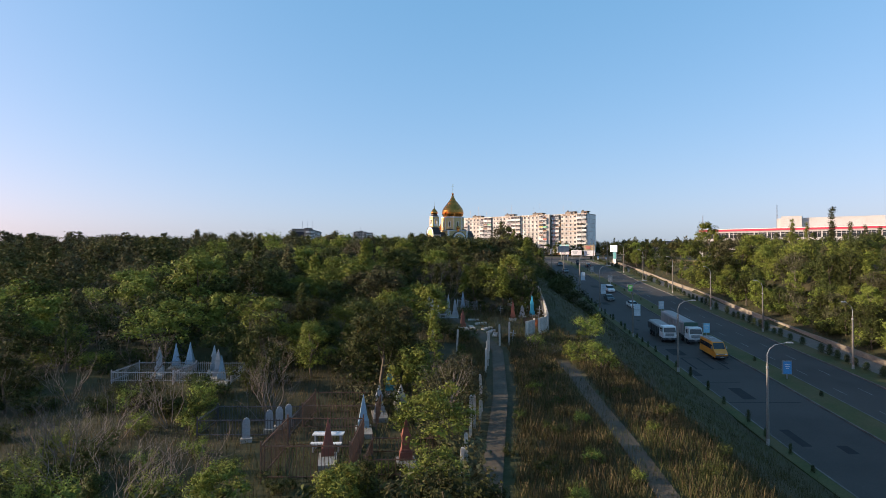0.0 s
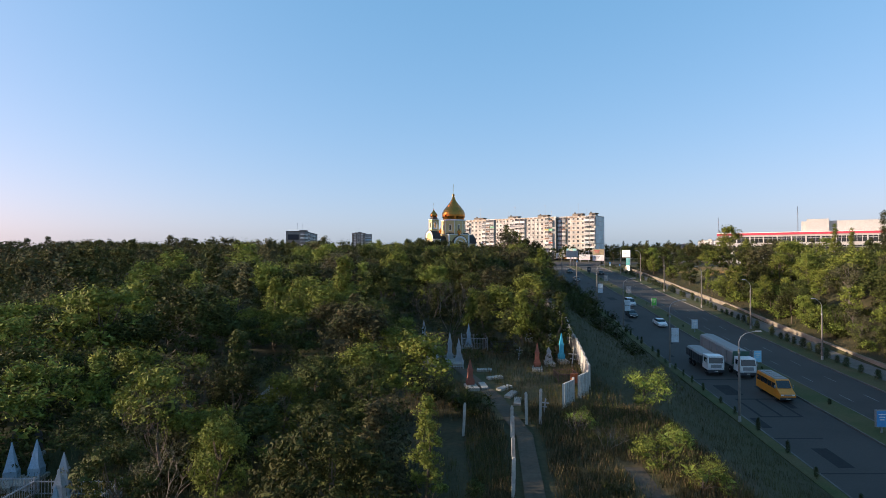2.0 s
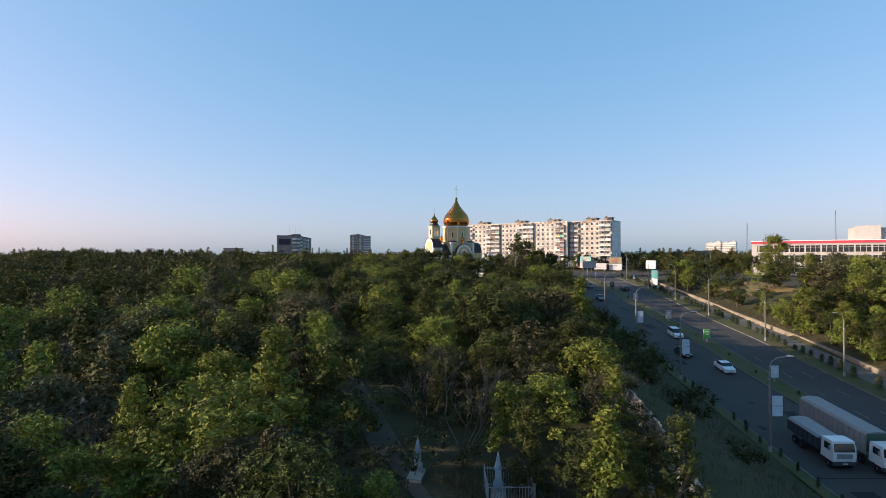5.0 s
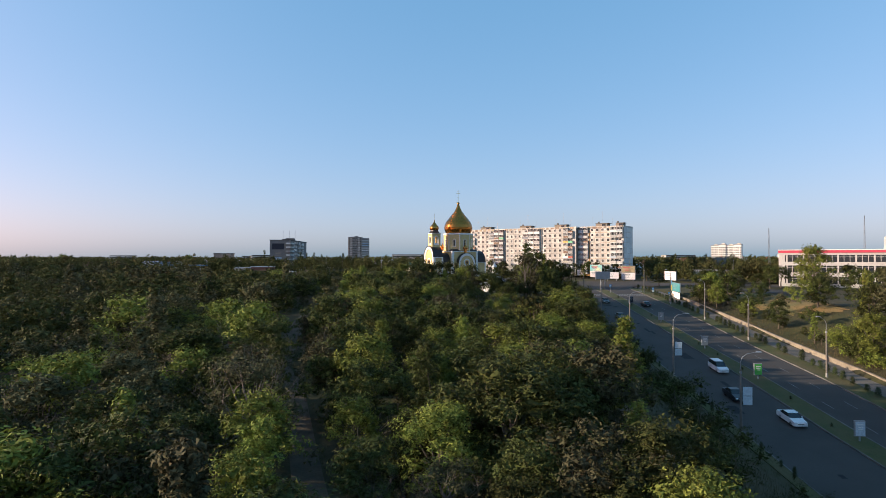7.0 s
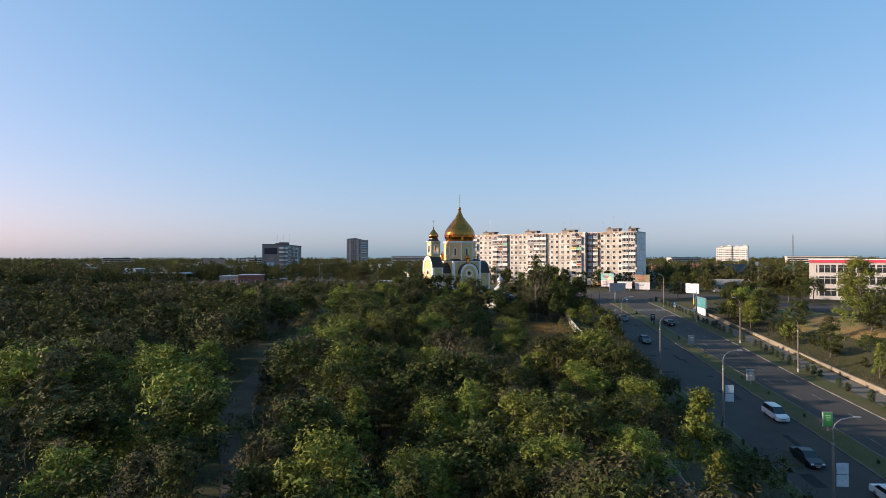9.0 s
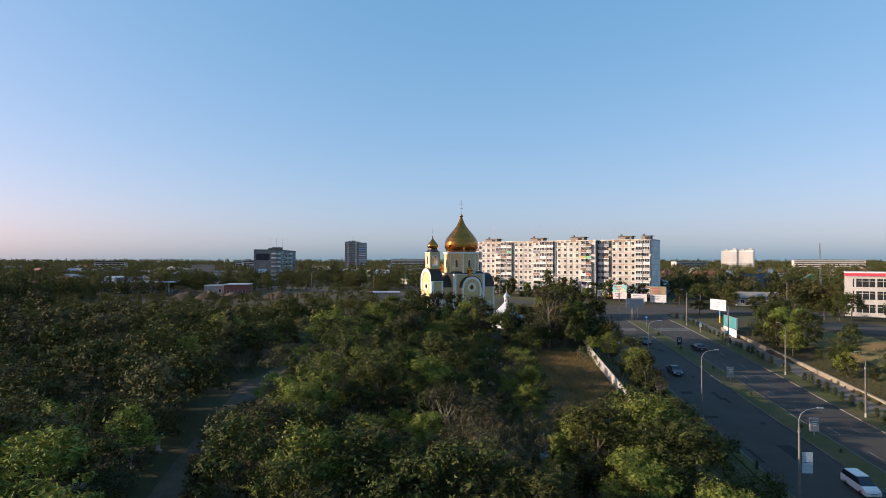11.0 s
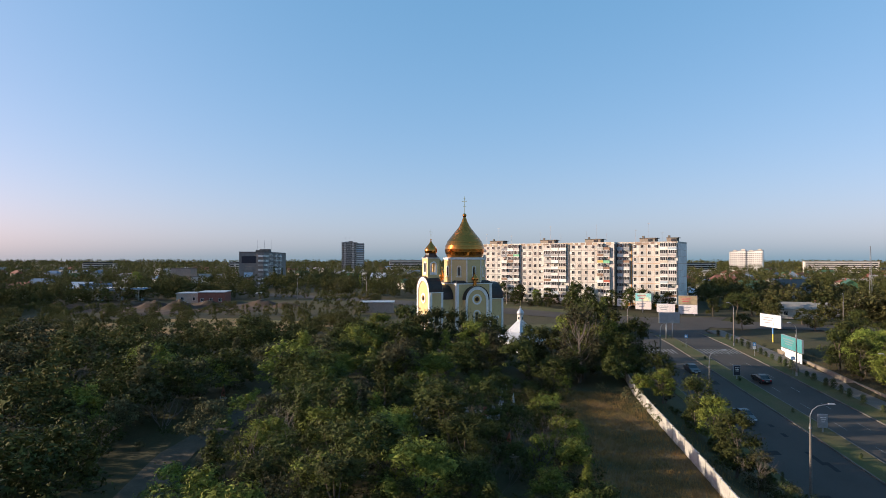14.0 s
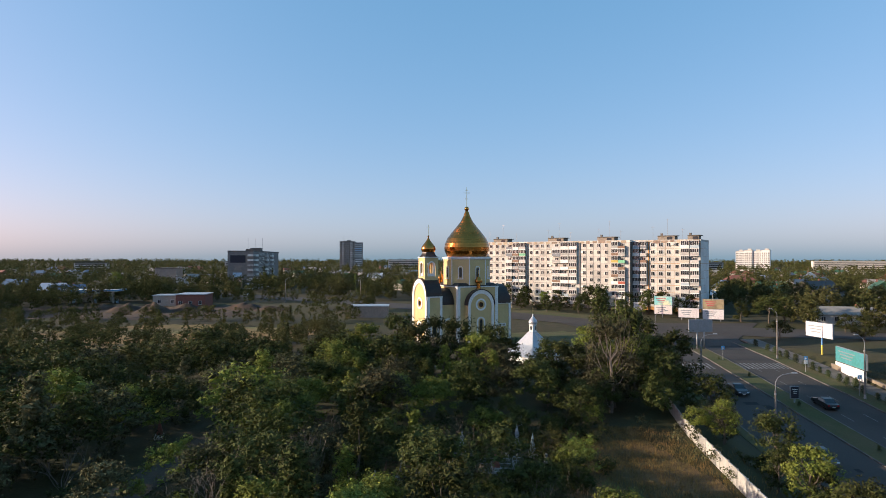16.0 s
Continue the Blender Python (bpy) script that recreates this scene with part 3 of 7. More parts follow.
def rose_window(parent, m, r=0.72):
    fr = part("round_window", ring(circle(r + 0.36), circle(r), 0.16, Matrix.Translation((0, -0.14, 0))), M_white, parent, at=m)
    part("pane", Shape().prism(circle(r * 0.46), 0.06, Matrix.Translation((0, -0.09, 0))), M_glass, fr, "dark round pane")
    part("hub", ring(circle(r * 0.58), circle(r * 0.46), 0.09, Matrix.Translation((0, -0.10, 0))), M_gold, fr)
    return fr


ONION = [(0.866, 0.0), (0.908, 0.108), (0.982, 0.275), (1.0, 0.424), (0.967, 0.609), (0.874, 0.815), (0.684, 1.067), (0.475, 1.316), (0.275, 1.566), (0.149, 1.815), (0.092, 1.984), (0.06, 2.05)]


def onion(parent, x, y, z, r, mat=None, n=32, cross=3.0, tall=1.0, plates=False):
    mat = mat or M_gold
    s = Shape()
    prof = [(a * r, b * r * tall) for a, b in ONION]
    if plates:
        fine = []
        for (a0, b0), (a1, b1) in zip(prof, prof[1:]):
            k = max(int(math.hypot(a1 - a0, b1 - b0) / 0.3), 1)
            for i in range(k):
                t = i / k
                fine += [(a0 + (a1 - a0) * t + 0.022, b0 + (b1 - b0) * t), (a0 + (a1 - a0) * (t + 0.9 / k), b0 + (b1 - b0) * (t + 0.9 / k))]
        prof = fine + [prof[-1]]
    s.lathe(prof, n, x, y, z)
    d = part("dome", s, mat, parent, "gilded onion dome" if mat is M_gold else "grey metal onion", smooth=not plates)
    top = z + ONION[-1][1] * r * tall
    b = 0.09 * r + 0.06
    part("ball", Shape().lathe([(b * math.sin(math.pi * i / 8) + 0.01, b - b * math.cos(math.pi * i / 8)) for i in range(9)], 12, x, y, top - 0.05), mat, d, smooth=True)
    c = Shape()
    w = max(0.05, cross * 0.022)
    z0 = top + 1.6 * b
    turn = 63
    c.box(x, y, z0 + cross / 2, w, w, cross, turn).box(x, y, z0 + cross * 0.72, cross * 0.30, w, w, -20).box(x, y, z0 + cross * 0.86, cross * 0.15, w, w, -20).box(x, y, z0 + cross * 0.42, cross * 0.18, w, w, -20)
    part("cross", c, M_cross, d)
    return d


# ---- church: local x to its east, local -y to its south front ----
CH = Matrix.Translation((4.7, 284.0, 17.0)) @ Matrix.Rotation(radians(27), 4, "Z") @ Matrix.Scale(1.035, 4)
church = thing("church", CH, "cream-yellow church with white trim and gilded onion domes", "church")


def vault(x0, x1, r, z_wall, along, name_roof, parent, off=0.0, over=0.25, mat_roof=None):
    """A block with a barrel roof. along 'x': from x0 to x1 about the x axis; 'y': likewise along y."""
    m = Matrix.Rotation(radians(90), 4, "Z") if along == "x" else Matrix.Identity(4)
    # outline in local x, z, pushed along local y
    body = [(-r, 0), (r, 0)] + [(r * math.cos(math.pi * i / 16), z_wall + r * math.sin(math.pi * i / 16)) for i in range(17)]
    lo, hi = (min(x0, x1), max(x0, x1))
    if along == "x":
        mm = Matrix.Translation((hi, off, 0)) @ m
    else:
        mm = Matrix.Translation((off, lo, 0))
    part("wall", Shape().prism(body, hi - lo, mm), M_yellow, parent)
    ro = [((r + over) * math.cos(math.pi * i / 16), z_wall + (r + over) * math.sin(math.pi * i / 16)) for i in range(17)]
    ri = [((r + 0.03) * math.cos(math.pi * i / 16), z_wall + (r + 0.03) * math.sin(math.pi * i / 16)) for i in range(16, -1, -1)]
    part(name_roof, Shape().prism(ro + ri, hi - lo - 0.3, mm @ Matrix.Translation((0, 0.15, 0))), mat_roof or M_brown, parent, "dark brown rounded sheet roof")


def gable(parent, m, r, z_wall, z0=2.0):
    """White arched band and trim on a rounded gable."""
    part("gable_band", ring(arch(2 * r + 0.1, z_wall + r - z0 + 0.12, 16), [(x * 0.84, z * 0.94 if z > 0 else 0.0) for x, z in arch(2 * r, z_wall + r - z0, 16)], 0.22, m @ Matrix.Translation((0, -0.2, z0))), M_white, parent)
    ed = [((r + 0.32) * math.cos(math.pi * i / 16), (r + 0.32) * math.sin(math.pi * i / 16)) for i in range(17)]
    ei = [((r + 0.12) * math.cos(math.pi * i / 16), (r + 0.12) * math.sin(math.pi * i / 16)) for i in range(16, -1, -1)]
    part("gable_edge", Shape().prism(ed + ei, 0.7, m @ Matrix.Translation((0, -0.3, z_wall))), M_brown, parent, "sheet-metal edging")


# plinth and centre
part("plinth", Shape().box(0, 0, -0.7, 10.5, 10.5, 2.8).box(-8.2, 0, -0.7, 7.3, 7.8, 2.8).box(7, 0, -0.7, 5.2, 8.6, 2.8).box(0, -5.6, -0.7, 6.9, 1.7, 2.8).box(0, 5.6, -0.7, 6.9, 1.7, 2.8), M_plinth, church, "dark stone plinth")
part("wall", Shape().box(0, 0, 6.5, 10, 10, 12.2), M_yellow, church)
part("cornice", Shape().box(0, 0, 12.55, 10.4, 10.4, 0.22), M_white, church)
part("roof", Shape().box(0, 0, 13.0, 10.2, 10.2, 0.7, taper=0.86), M_brown, church)
for sx in (-1, 1):
    for sy in (-1, 1):
        part("pilaster", Shape().box(4.75 * sx, 4.75 * sy, 6.5, 0.72, 0.72, 11.9), M_white, church)
# arms
vault(-6.3, -4.9, 3.15, 8.65, "y", "roof", church)
vault(6.3, 4.9, 3.15, 8.65, "y", "roof", church)
vault(-11.6, -8.0, 3.55, 10.6, "x", "roof", church)
vault(-8.0, -4.9, 3.2, 8.7, "x", "roof", church)
vault(4.9, 9.2, 3.9, 8.7, "x", "roof", church)
S_FACE = Matrix.Translation((0, -6.3, 0))
W_FACE = Matrix.Translation((-11.6, 0, 0)) @ Matrix.Rotation(radians(-90), 4, "Z")
gable(church, S_FACE, 3.15, 8.65, 0.7)
gable(church, W_FACE, 3.55, 10.6, 0.7)
rose_window(church, S_FACE @ Matrix.Translation((0, 0, 8.75)), 0.95)
arched_window(church, S_FACE @ Matrix.Translation((0, 0, 1.9)), 1.4, 3.9, glass_w=0.72)
rose_window(church, W_FACE @ Matrix.Translation((0, 0, 9.0)), 0.95)
arched_window(church, W_FACE @ Matrix.Translation((0, 0, 0.9)), 1.7, 4.0, glass_w=1.1)
# nave side, apse side
arched_window(church, Matrix.Translation((-9.8, -3.55, 2.2)), 1.3, 3.4, glass_w=0.8)
rose_window(church, Matrix.Translation((-6.4, -3.2, 4.7)))
arched_window(church, Matrix.Translation((7.0, -3.9, 1.1)), 0.9, 2.4, 0.12, 0.75)
arched_window(church, Matrix.Translation((9.2, 0, 3.0)) @ Matrix.Rotation(radians(90), 4, "Z"), 1.0, 3.6)
for px in (-11.3, -8.3, 5.3, 8.9):
    part("pilaster", Shape().box(px, -3.6 if px < 0 else -3.9, 5.6 if px < 0 else 4.7, 0.5, 0.4, 9.8 if px < 0 else 8.0), M_white, church)
part("downpipe", Shape().tube([(-11.75, -3.7, 0.7), (-11.75, -3.7, 9.6), (-11.4, -3.65, 10.2)], [0.09] * 3, 6), M_white, church)
part("downpipe", Shape().tube([(3.4, -6.1, 0.7), (3.4, -6.1, 8.4)], [0.08] * 2, 6), M_white, church)
part("stringcourse", Shape().box(0, -6.34, 0.8, 6.6, 0.2, 0.25), M_white, church)
part("stringcourse", Shape().box(7.0, -3.95, 0.8, 4.6, 0.2, 0.25), M_white, church)
part("eaves_trim", Shape().box(7.0, -3.98, 8.75, 4.7, 0.3, 0.3), M_white, church)
part("eaves_trim", Shape().box(-9.8, -3.62, 10.5, 3.6, 0.3, 0.26), M_white, church)
for px in (6.2, 7.25):
    ac = part("air_conditioner", Shape().box(px, -4.15, 3.9, 0.85, 0.4, 0.62), M_white, church, "white wall-mounted air conditioner")
    part("fan_grille", Shape().lathe([(0.24, 0), (0.24, 0.03)], 14, m=Matrix.Translation((px - 0.1, -4.36, 3.9)) @ Matrix.Rotation(radians(90), 4, "X")), M_metal, ac)
# drum, eight-sided
R8 = 5.25
part("drum", Shape().lathe([(R8, 12.8), (R8, 18.95)], 8, turn=math.pi / 8), M_yellow, church)
part("drum_cornice", Shape().lathe([(R8 + 0.08, 18.5), (R8 + 0.22, 18.72), (R8 + 0.22, 18.98), (R8 - 0.4, 19.1)], 8, turn=math.pi / 8), M_white, church)
for k in range(8):
    a = math.pi / 8 + k * math.pi / 4
    part("drum_rib", Shape().box(R8 * math.cos(a) * 0.985, R8 * math.sin(a) * 0.985, 15.7, 0.22, 0.22, 5.7, math.degrees(a)), M_white, church)
    b = k * math.pi / 4
    ap = R8 * math.cos(math.pi / 8)
    arched_window(church, Matrix.Translation((ap * math.cos(b), ap * math.sin(b), 14.3)) @ Matrix.Rotation(b + math.pi / 2, 4, "Z"), 0.8, 2.6, 0.16, 0.6)
onion(church, 0, 0, 19.05, 5.09, n=48, cross=4.5, plates=True)
# bell tower over the porch
TX = -9.6
for sx in (-1, 1):
    for sy in (-1, 1):
        part("corner_pier", Shape().box(TX + 1.32 * sx, 1.32 * sy, 16.2, 0.6, 0.6, 5.2), M_yellow, church)
part("belfry_base", Shape().box(TX, 0, 14.0, 3.2, 3.2, 1.6), M_yellow, church)
part("belfry_top", Shape().box(TX, 0, 18.3, 3.22, 3.22, 1.1), M_yellow, church)
part("belfry_cornice", Shape().box(TX, 0, 18.95, 3.5, 3.5, 0.22), M_white, church)
for k in range(4):
    m = Matrix.Translation((TX, 0, 14.8)) @ Matrix.Rotation(k * math.pi / 2, 4, "Z") @ Matrix.Translation((0, -1.61, 0))
    part("belfry_arch", ring(arch(1.75, 3.3), [(x, z + 0.01) for x, z in arch(1.25, 3.02)], 0.24, m @ Matrix.Translation((0, -0.06, 0))), M_white, church)
    part("belfry_rail", Shape().box(0, 0.12, 0.35, 1.3, 0.08, 0.6, m=m), M_white, church)
bell = part("bell", Shape().lathe([(0.5, 0), (0.42, 0.15), (0.33, 0.5), (0.26, 0.75), (0.05, 0.85)], 14, TX, 0, 16.4), M_gold, church, "bronze bell", smooth=True)
part("belfry_roof", Shape().lathe([(2.2, 0), (1.75, 0.3), (1.45, 0.75), (1.38, 1.1)], 8, TX, 0, 19.06), M_brown, church)
onion(church, TX, 0, 20.1, 1.6, n=24, cross=2.4)
for x, y in ((0, -5.3), (5.4, 0), (-4.3, 4.3)):
    part("cupola_neck", Shape().lathe([(0.55, 0), (0.42, 0.4), (0.42, 1.5), (0.55, 1.6)], 12, x, y, 11.9 if y < -1 else 12.4), M_gold, church, "gilded cupola neck")
    onion(church, x, y, 13.4 if y < -1 else 13.9, 0.85, n=20, cross=0.9)

# small chapel with a metal tent roof
CP = Matrix.Translation((15.5, 253.0, 16.9)) @ Matrix.Rotation(radians(35), 4, "Z")
chapel = thing("chapel", CP, "low white chapel under a grey sheet-metal tent roof", "chapel")
part("wall", Shape().box(0, 0, 1.2, 6.4, 6.4, 2.6), M_white, chapel)
part("roof", Shape().lathe([(5.6, 2.2), (5.4, 2.35), (3.1, 3.9), (2.9, 4.05), (0.7, 6.3)], 4, turn=math.pi / 4), M_zinc, chapel, "ribbed zinc tent roof")
for k in range(4):
    for j in range(-4, 5):
        m = Matrix.Rotation(k * math.pi / 2, 4, "Z")
        w = j * 0.78
        top = max(abs(w), 2.12)
        part("roof_seam", Shape().tube([tuple(m @ Vector((w, -3.86, 2.36))), tuple(m @ Vector((w, -top * 1.01, 3.9 + 0.4 * (2.12 - top))))], [0.045, 0.045], 4), M_zinc, chapel)
part("lantern", Shape().lathe([(0.72, 0), (0.62, 0.1), (0.62, 1.25), (0.78, 1.35), (0.4, 1.5)], 8, 0, 0, 6.2), M_white, chapel)
for k in range(4):
    a = k * math.pi / 2 - radians(80)
    part("pane", Shape().box(0.6 * math.cos(a), 0.6 * math.sin(a), 6.9, 0.06, 0.3, 0.6, math.degrees(a)), M_glass, chapel)
onion(chapel, 0, 0, 7.6, 0.8, M_zinc, 20, 1.2)
lad = part("roof_ladder", Shape().tube([(-0.28, -3.0, 4.0), (-0.28, -0.8, 6.2)], [0.04] * 2, 4).tube([(0.28, -3.0, 4.0), (0.28, -0.8, 6.2)], [0.04] * 2, 4), M_metal, chapel)
for k in range(9):
    t = (k + 0.5) / 9
    part("rung", Shape().box(0, -3.0 + 2.2 * t, 4.02 + 2.2 * t, 0.56, 0.05, 0.05), M_metal, lad)


# ---- nine-storey apartment block ----
FL, NF, Z1 = 2.45, 9, 1.2
# local x runs along the front from its right end, local -y is outward
AP = Matrix.Translation((83.0, 338.0, 19.0)) @ Matrix.Rotation(radians(-34), 4, "Z")
block = thing("apartment_block", AP, "long nine-storey pale panel apartment block with mixed balconies", "apartment block")
SECT = [(0, 22.0, 0.0), (22.0, 40.0, 3.0), (40.0, 60.6, 3.0), (60.6, 88, 3.0)]
ro = random.Random(11)
panel_me = Shape().box(0, 0, 0, 3.02, 0.1, FL - 0.1).mesh("wall_panel", M_panel)
win_me = ring([(-0.75, 0), (0.75, 0), (0.75, 1.5), (-0.75, 1.5)], [(-0.66, 0.08), (0.66, 0.08), (0.66, 1.42), (-0.66, 1.42)], 0.12).box(0, 0.06, 0.75, 0.07, 0.08, 1.4).mesh("window", M_frame)
pane_me = Shape().box(0, 0.06, 0.75, 1.34, 0.03, 1.36).mesh("pane", M_glass)
balc_me = Shape().box(0, -0.6, 0.5, 3.0, 0.08, 1.0).box(-1.46, -0.3, 0.5, 0.08, 0.6, 1.0).box(1.46, -0.3, 0.5, 0.08, 0.6, 1.0).mesh("parapet", M_balc)
slab_me = Shape().box(0, -0.32, -0.06, 3.08, 0.72, 0.14).mesh("slab", M_panelw)
glz = Shape()
for i in range(5):
    glz.box(-1.42 + i * 0.71, -0.6, 1.78, 0.09, 0.08, 1.5)
glz.box(0, -0.6, 1.06, 2.95, 0.09, 0.1).box(0, -0.6, 2.5, 2.95, 0.09, 0.12)
glz_me = glz.mesh("glazing_frame", M_frame)
bpane_me = Shape().box(0, -0.58, 1.78, 2.84, 0.03, 1.44).box(-1.46, -0.3, 1.78, 0.04, 0.56, 1.44).box(1.46, -0.3, 1.78, 0.04, 0.56, 1.44).mesh("pane", M_glass)
M_liftbrick = material("weathered_brick", (0.30, 0.25, 0.20), (0.20, 0.17, 0.14), 0.9, 0.9)
M_stain = material("rust_stained_panel", (0.40, 0.32, 0.24), (0.27, 0.20, 0.15), 0.6, 0.9, spread=0.3)
BALCONY_TINTS = [material("balcony_" + n, c, None, 0.8, 0.8) for n, c in (("cream", (0.52, 0.47, 0.38)), ("slate", (0.24, 0.25, 0.27)), ("sky", (0.42, 0.50, 0.55)), ("brown", (0.26, 0.17, 0.12)), ("ash", (0.40, 0.39, 0.37)))]
M_bgreen = material("green_parapet", (0.20, 0.50, 0.30), None, 1, 0.7)
M_byellow = material("ochre_parapet", (0.55, 0.42, 0.12), None, 1, 0.7)
M_bred = material("red_parapet", (0.45, 0.12, 0.08), None, 1, 0.7)


balc_tinted = {}


def window_at(parent, x, y, z, wide=1.0):
    w = part("window", win_me, None, parent, at=Matrix.Translation((-x, y, z + 0.12)) @ Matrix.Diagonal((0.78 * wide, 1, 0.84, 1)))
    part("pane", pane_me, None, w)


def balcony_at(parent, x, y, z, wide, tint=None):
    b = part("balcony", slab_me, None, parent, at=Matrix.Translation((-x, y, z)) @ Matrix.Diagonal((wide / 3.0, 1.3, 1, 1)))
    me = balc_me
    tint = tint or (ro.choice(BALCONY_TINTS) if ro.random() < 0.5 else None)
    if tint:
        me = balc_tinted.get(tint.name)
        if me is None:
            me = balc_tinted[tint.name] = balc_me.copy()
            me.materials[0] = tint
    part("parapet", me, None, b)
    if ro.random() < 0.72:
        g = part("glazing_frame", glz_me, None, b)
        part("pane", bpane_me, None, g)


STACKS = [(0.3, 3.2), (3.3, 6.1), (17.0, 19.4), (19.5, 21.8), (23.5, 25.9), (25.9, 28.3), (40.8, 43.9), (44.0, 47.1), (47.1, 50.3), (61.1, 63.8), (63.9, 66.6), (66.7, 69.4), (78.3, 81.0)]
WINS = [7.3, 10.0, 12.6, 15.2, 30.2, 32.9, 35.6, 38.2, 52.1, 54.4, 56.7, 59.1, 71.1, 73.7, 76.3, 82.6, 84.9]
TINT = {(5, 6): M_byellow, (4, 6): M_bgreen, (4, 3): M_bred, (9, 7): M_bgreen}
for a, b, pr in SECT:
    part("body", Shape().box(-(a + b) / 2, 7 - pr / 2, (Z1 + NF * FL) / 2, b - a, 14 + pr, Z1 + NF * FL), M_seamo if a == 0 else M_seam, block)
    part("parapet_band", Shape().box(-(a + b) / 2, 7 - pr / 2, Z1 + NF * FL + 0.3, b - a + 0.1, 14.1 + pr, 0.6), M_panel, block)
    n = int(round((b - a) / 2.7))
    wdt = (b - a) / n
    for k in range(n):
        for f in range(NF):
            part("wall_panel", panel_me, None, block, at=Matrix.Translation((-(a + (k + 0.5) * wdt), -pr - 0.03, Z1 + (f + 0.5) * FL)) @ Matrix.Diagonal(((wdt - 0.08) / 3.02, 1, 1, 1)))
    for q, wd in ((0.45, 6.2),) if a else ((0.03, 3.4), (0.42, 5.6)):
        rx = -(a + q * (b - a)) - 2
        lift = part("lift_house", Shape().box(rx, 4, Z1 + NF * FL + 1.2, wd, 4.2, 1.5), M_liftbrick, block, "weathered roof-top lift housing")
        part("lift_roof", Shape().box(rx + 0.3, 4, Z1 + NF * FL + 2.02, wd + 0.7, 4.7, 0.2).box(rx - wd * 0.3, 3, Z1 + NF * FL + 2.5, 0.7, 0.7, 0.8), M_roofg, lift)
        part("doorway", Shape().box(rx + wd * 0.2, 1.86, Z1 + NF * FL + 1.1, 1.6, 0.12, 1.2), M_glass, lift)
    for q, ht in ((0.28, 4.0), (0.5, 7.5), (0.72, 5.0)):
        part("aerial", Shape().box(-(a + q * (b - a)), 3, Z1 + NF * FL + ht / 2 + 0.4, 0.06, 0.06, ht).box(-(a + q * (b - a)), 3, Z1 + NF * FL + ht, 1.1, 0.05, 0.05), M_metal, block)
part("roof", Shape().box(-44, 6, Z1 + NF * FL + 0.5, 87, 12, 0.25), M_roofg, block)


for k in range(34):  # stains under the roof edge
    sx = 1.2 + k * 2.55
    pr = [p for a, b, p in SECT if a <= sx <= b][0]
    part("parapet_panel", Shape().box(-sx, -pr - 0.08, Z1 + NF * FL + 0.1 + ro.uniform(-0.2, 0.1), ro.uniform(1.2, 2.5), 0.06, ro.uniform(0.5, 1.1)), M_stain, block)


def front_y(s):
    return -[p for a, b, p in SECT if a <= s <= b][0]


for f in range(NF):
    z = Z1 + f * FL
    for s in WINS:
        window_at(block, s, front_y(s) - 0.2, z + 0.65)
    for k, (a, b) in enumerate(STACKS):
        fy = front_y((a + b) / 2)
        balcony_at(block, (a + b) / 2, fy - 0.1, z + 0.1, b - a - 0.1, TINT.get((k, f)))
        window_at(block, (a + b) / 2, fy - 0.2, z + 0.65, 1.2)
    for s in (8.7, 29.2, 39.0, 51.2):
        if ro.random() < 0.5:
            part("air_conditioner", Shape().box(-s, front_y(s) - 0.3, z + 1.5, 0.8, 0.35, 0.55), M_white, block)
# end wall panels and downpipes
epan = Shape().box(0, 0, 0, 0.1, 4.5, FL - 0.08).mesh("wall_panel", M_panelw)
for f in range(NF):
    for k in range(3):
        part("wall_panel", epan, None, block, at=Matrix.Translation((0.04, 2.35 + 4.65 * k, Z1 + (f + 0.5) * FL)))
for s, mt in ((16.5, M_seamo), (39.8, M_seam), (60.4, M_seam)):
    part("downpipe", Shape().box(-s, front_y(s) - 0.2, 11.6, 0.3, 0.2, 23), mt, block)

# ---- other large buildings ----
M_grey = material("grey_panel", (0.24, 0.225, 0.21), (0.19, 0.18, 0.17), 0.3, 0.9, spread=0.1)
M_tan = material("brown_panel", (0.33, 0.27, 0.225), (0.27, 0.22, 0.185), 0.3, 0.9)
M_navy = material("dark_poster", (0.02, 0.022, 0.035), (0.03, 0.03, 0.04), 3, 0.5)
M_poster_b = material("blue_poster", (0.25, 0.42, 0.60), (0.55, 0.62, 0.68), 0.8, 0.6)
M_poster_r = material("red_poster", (0.48, 0.12, 0.13), (0.65, 0.55, 0.52), 0.9, 0.6)


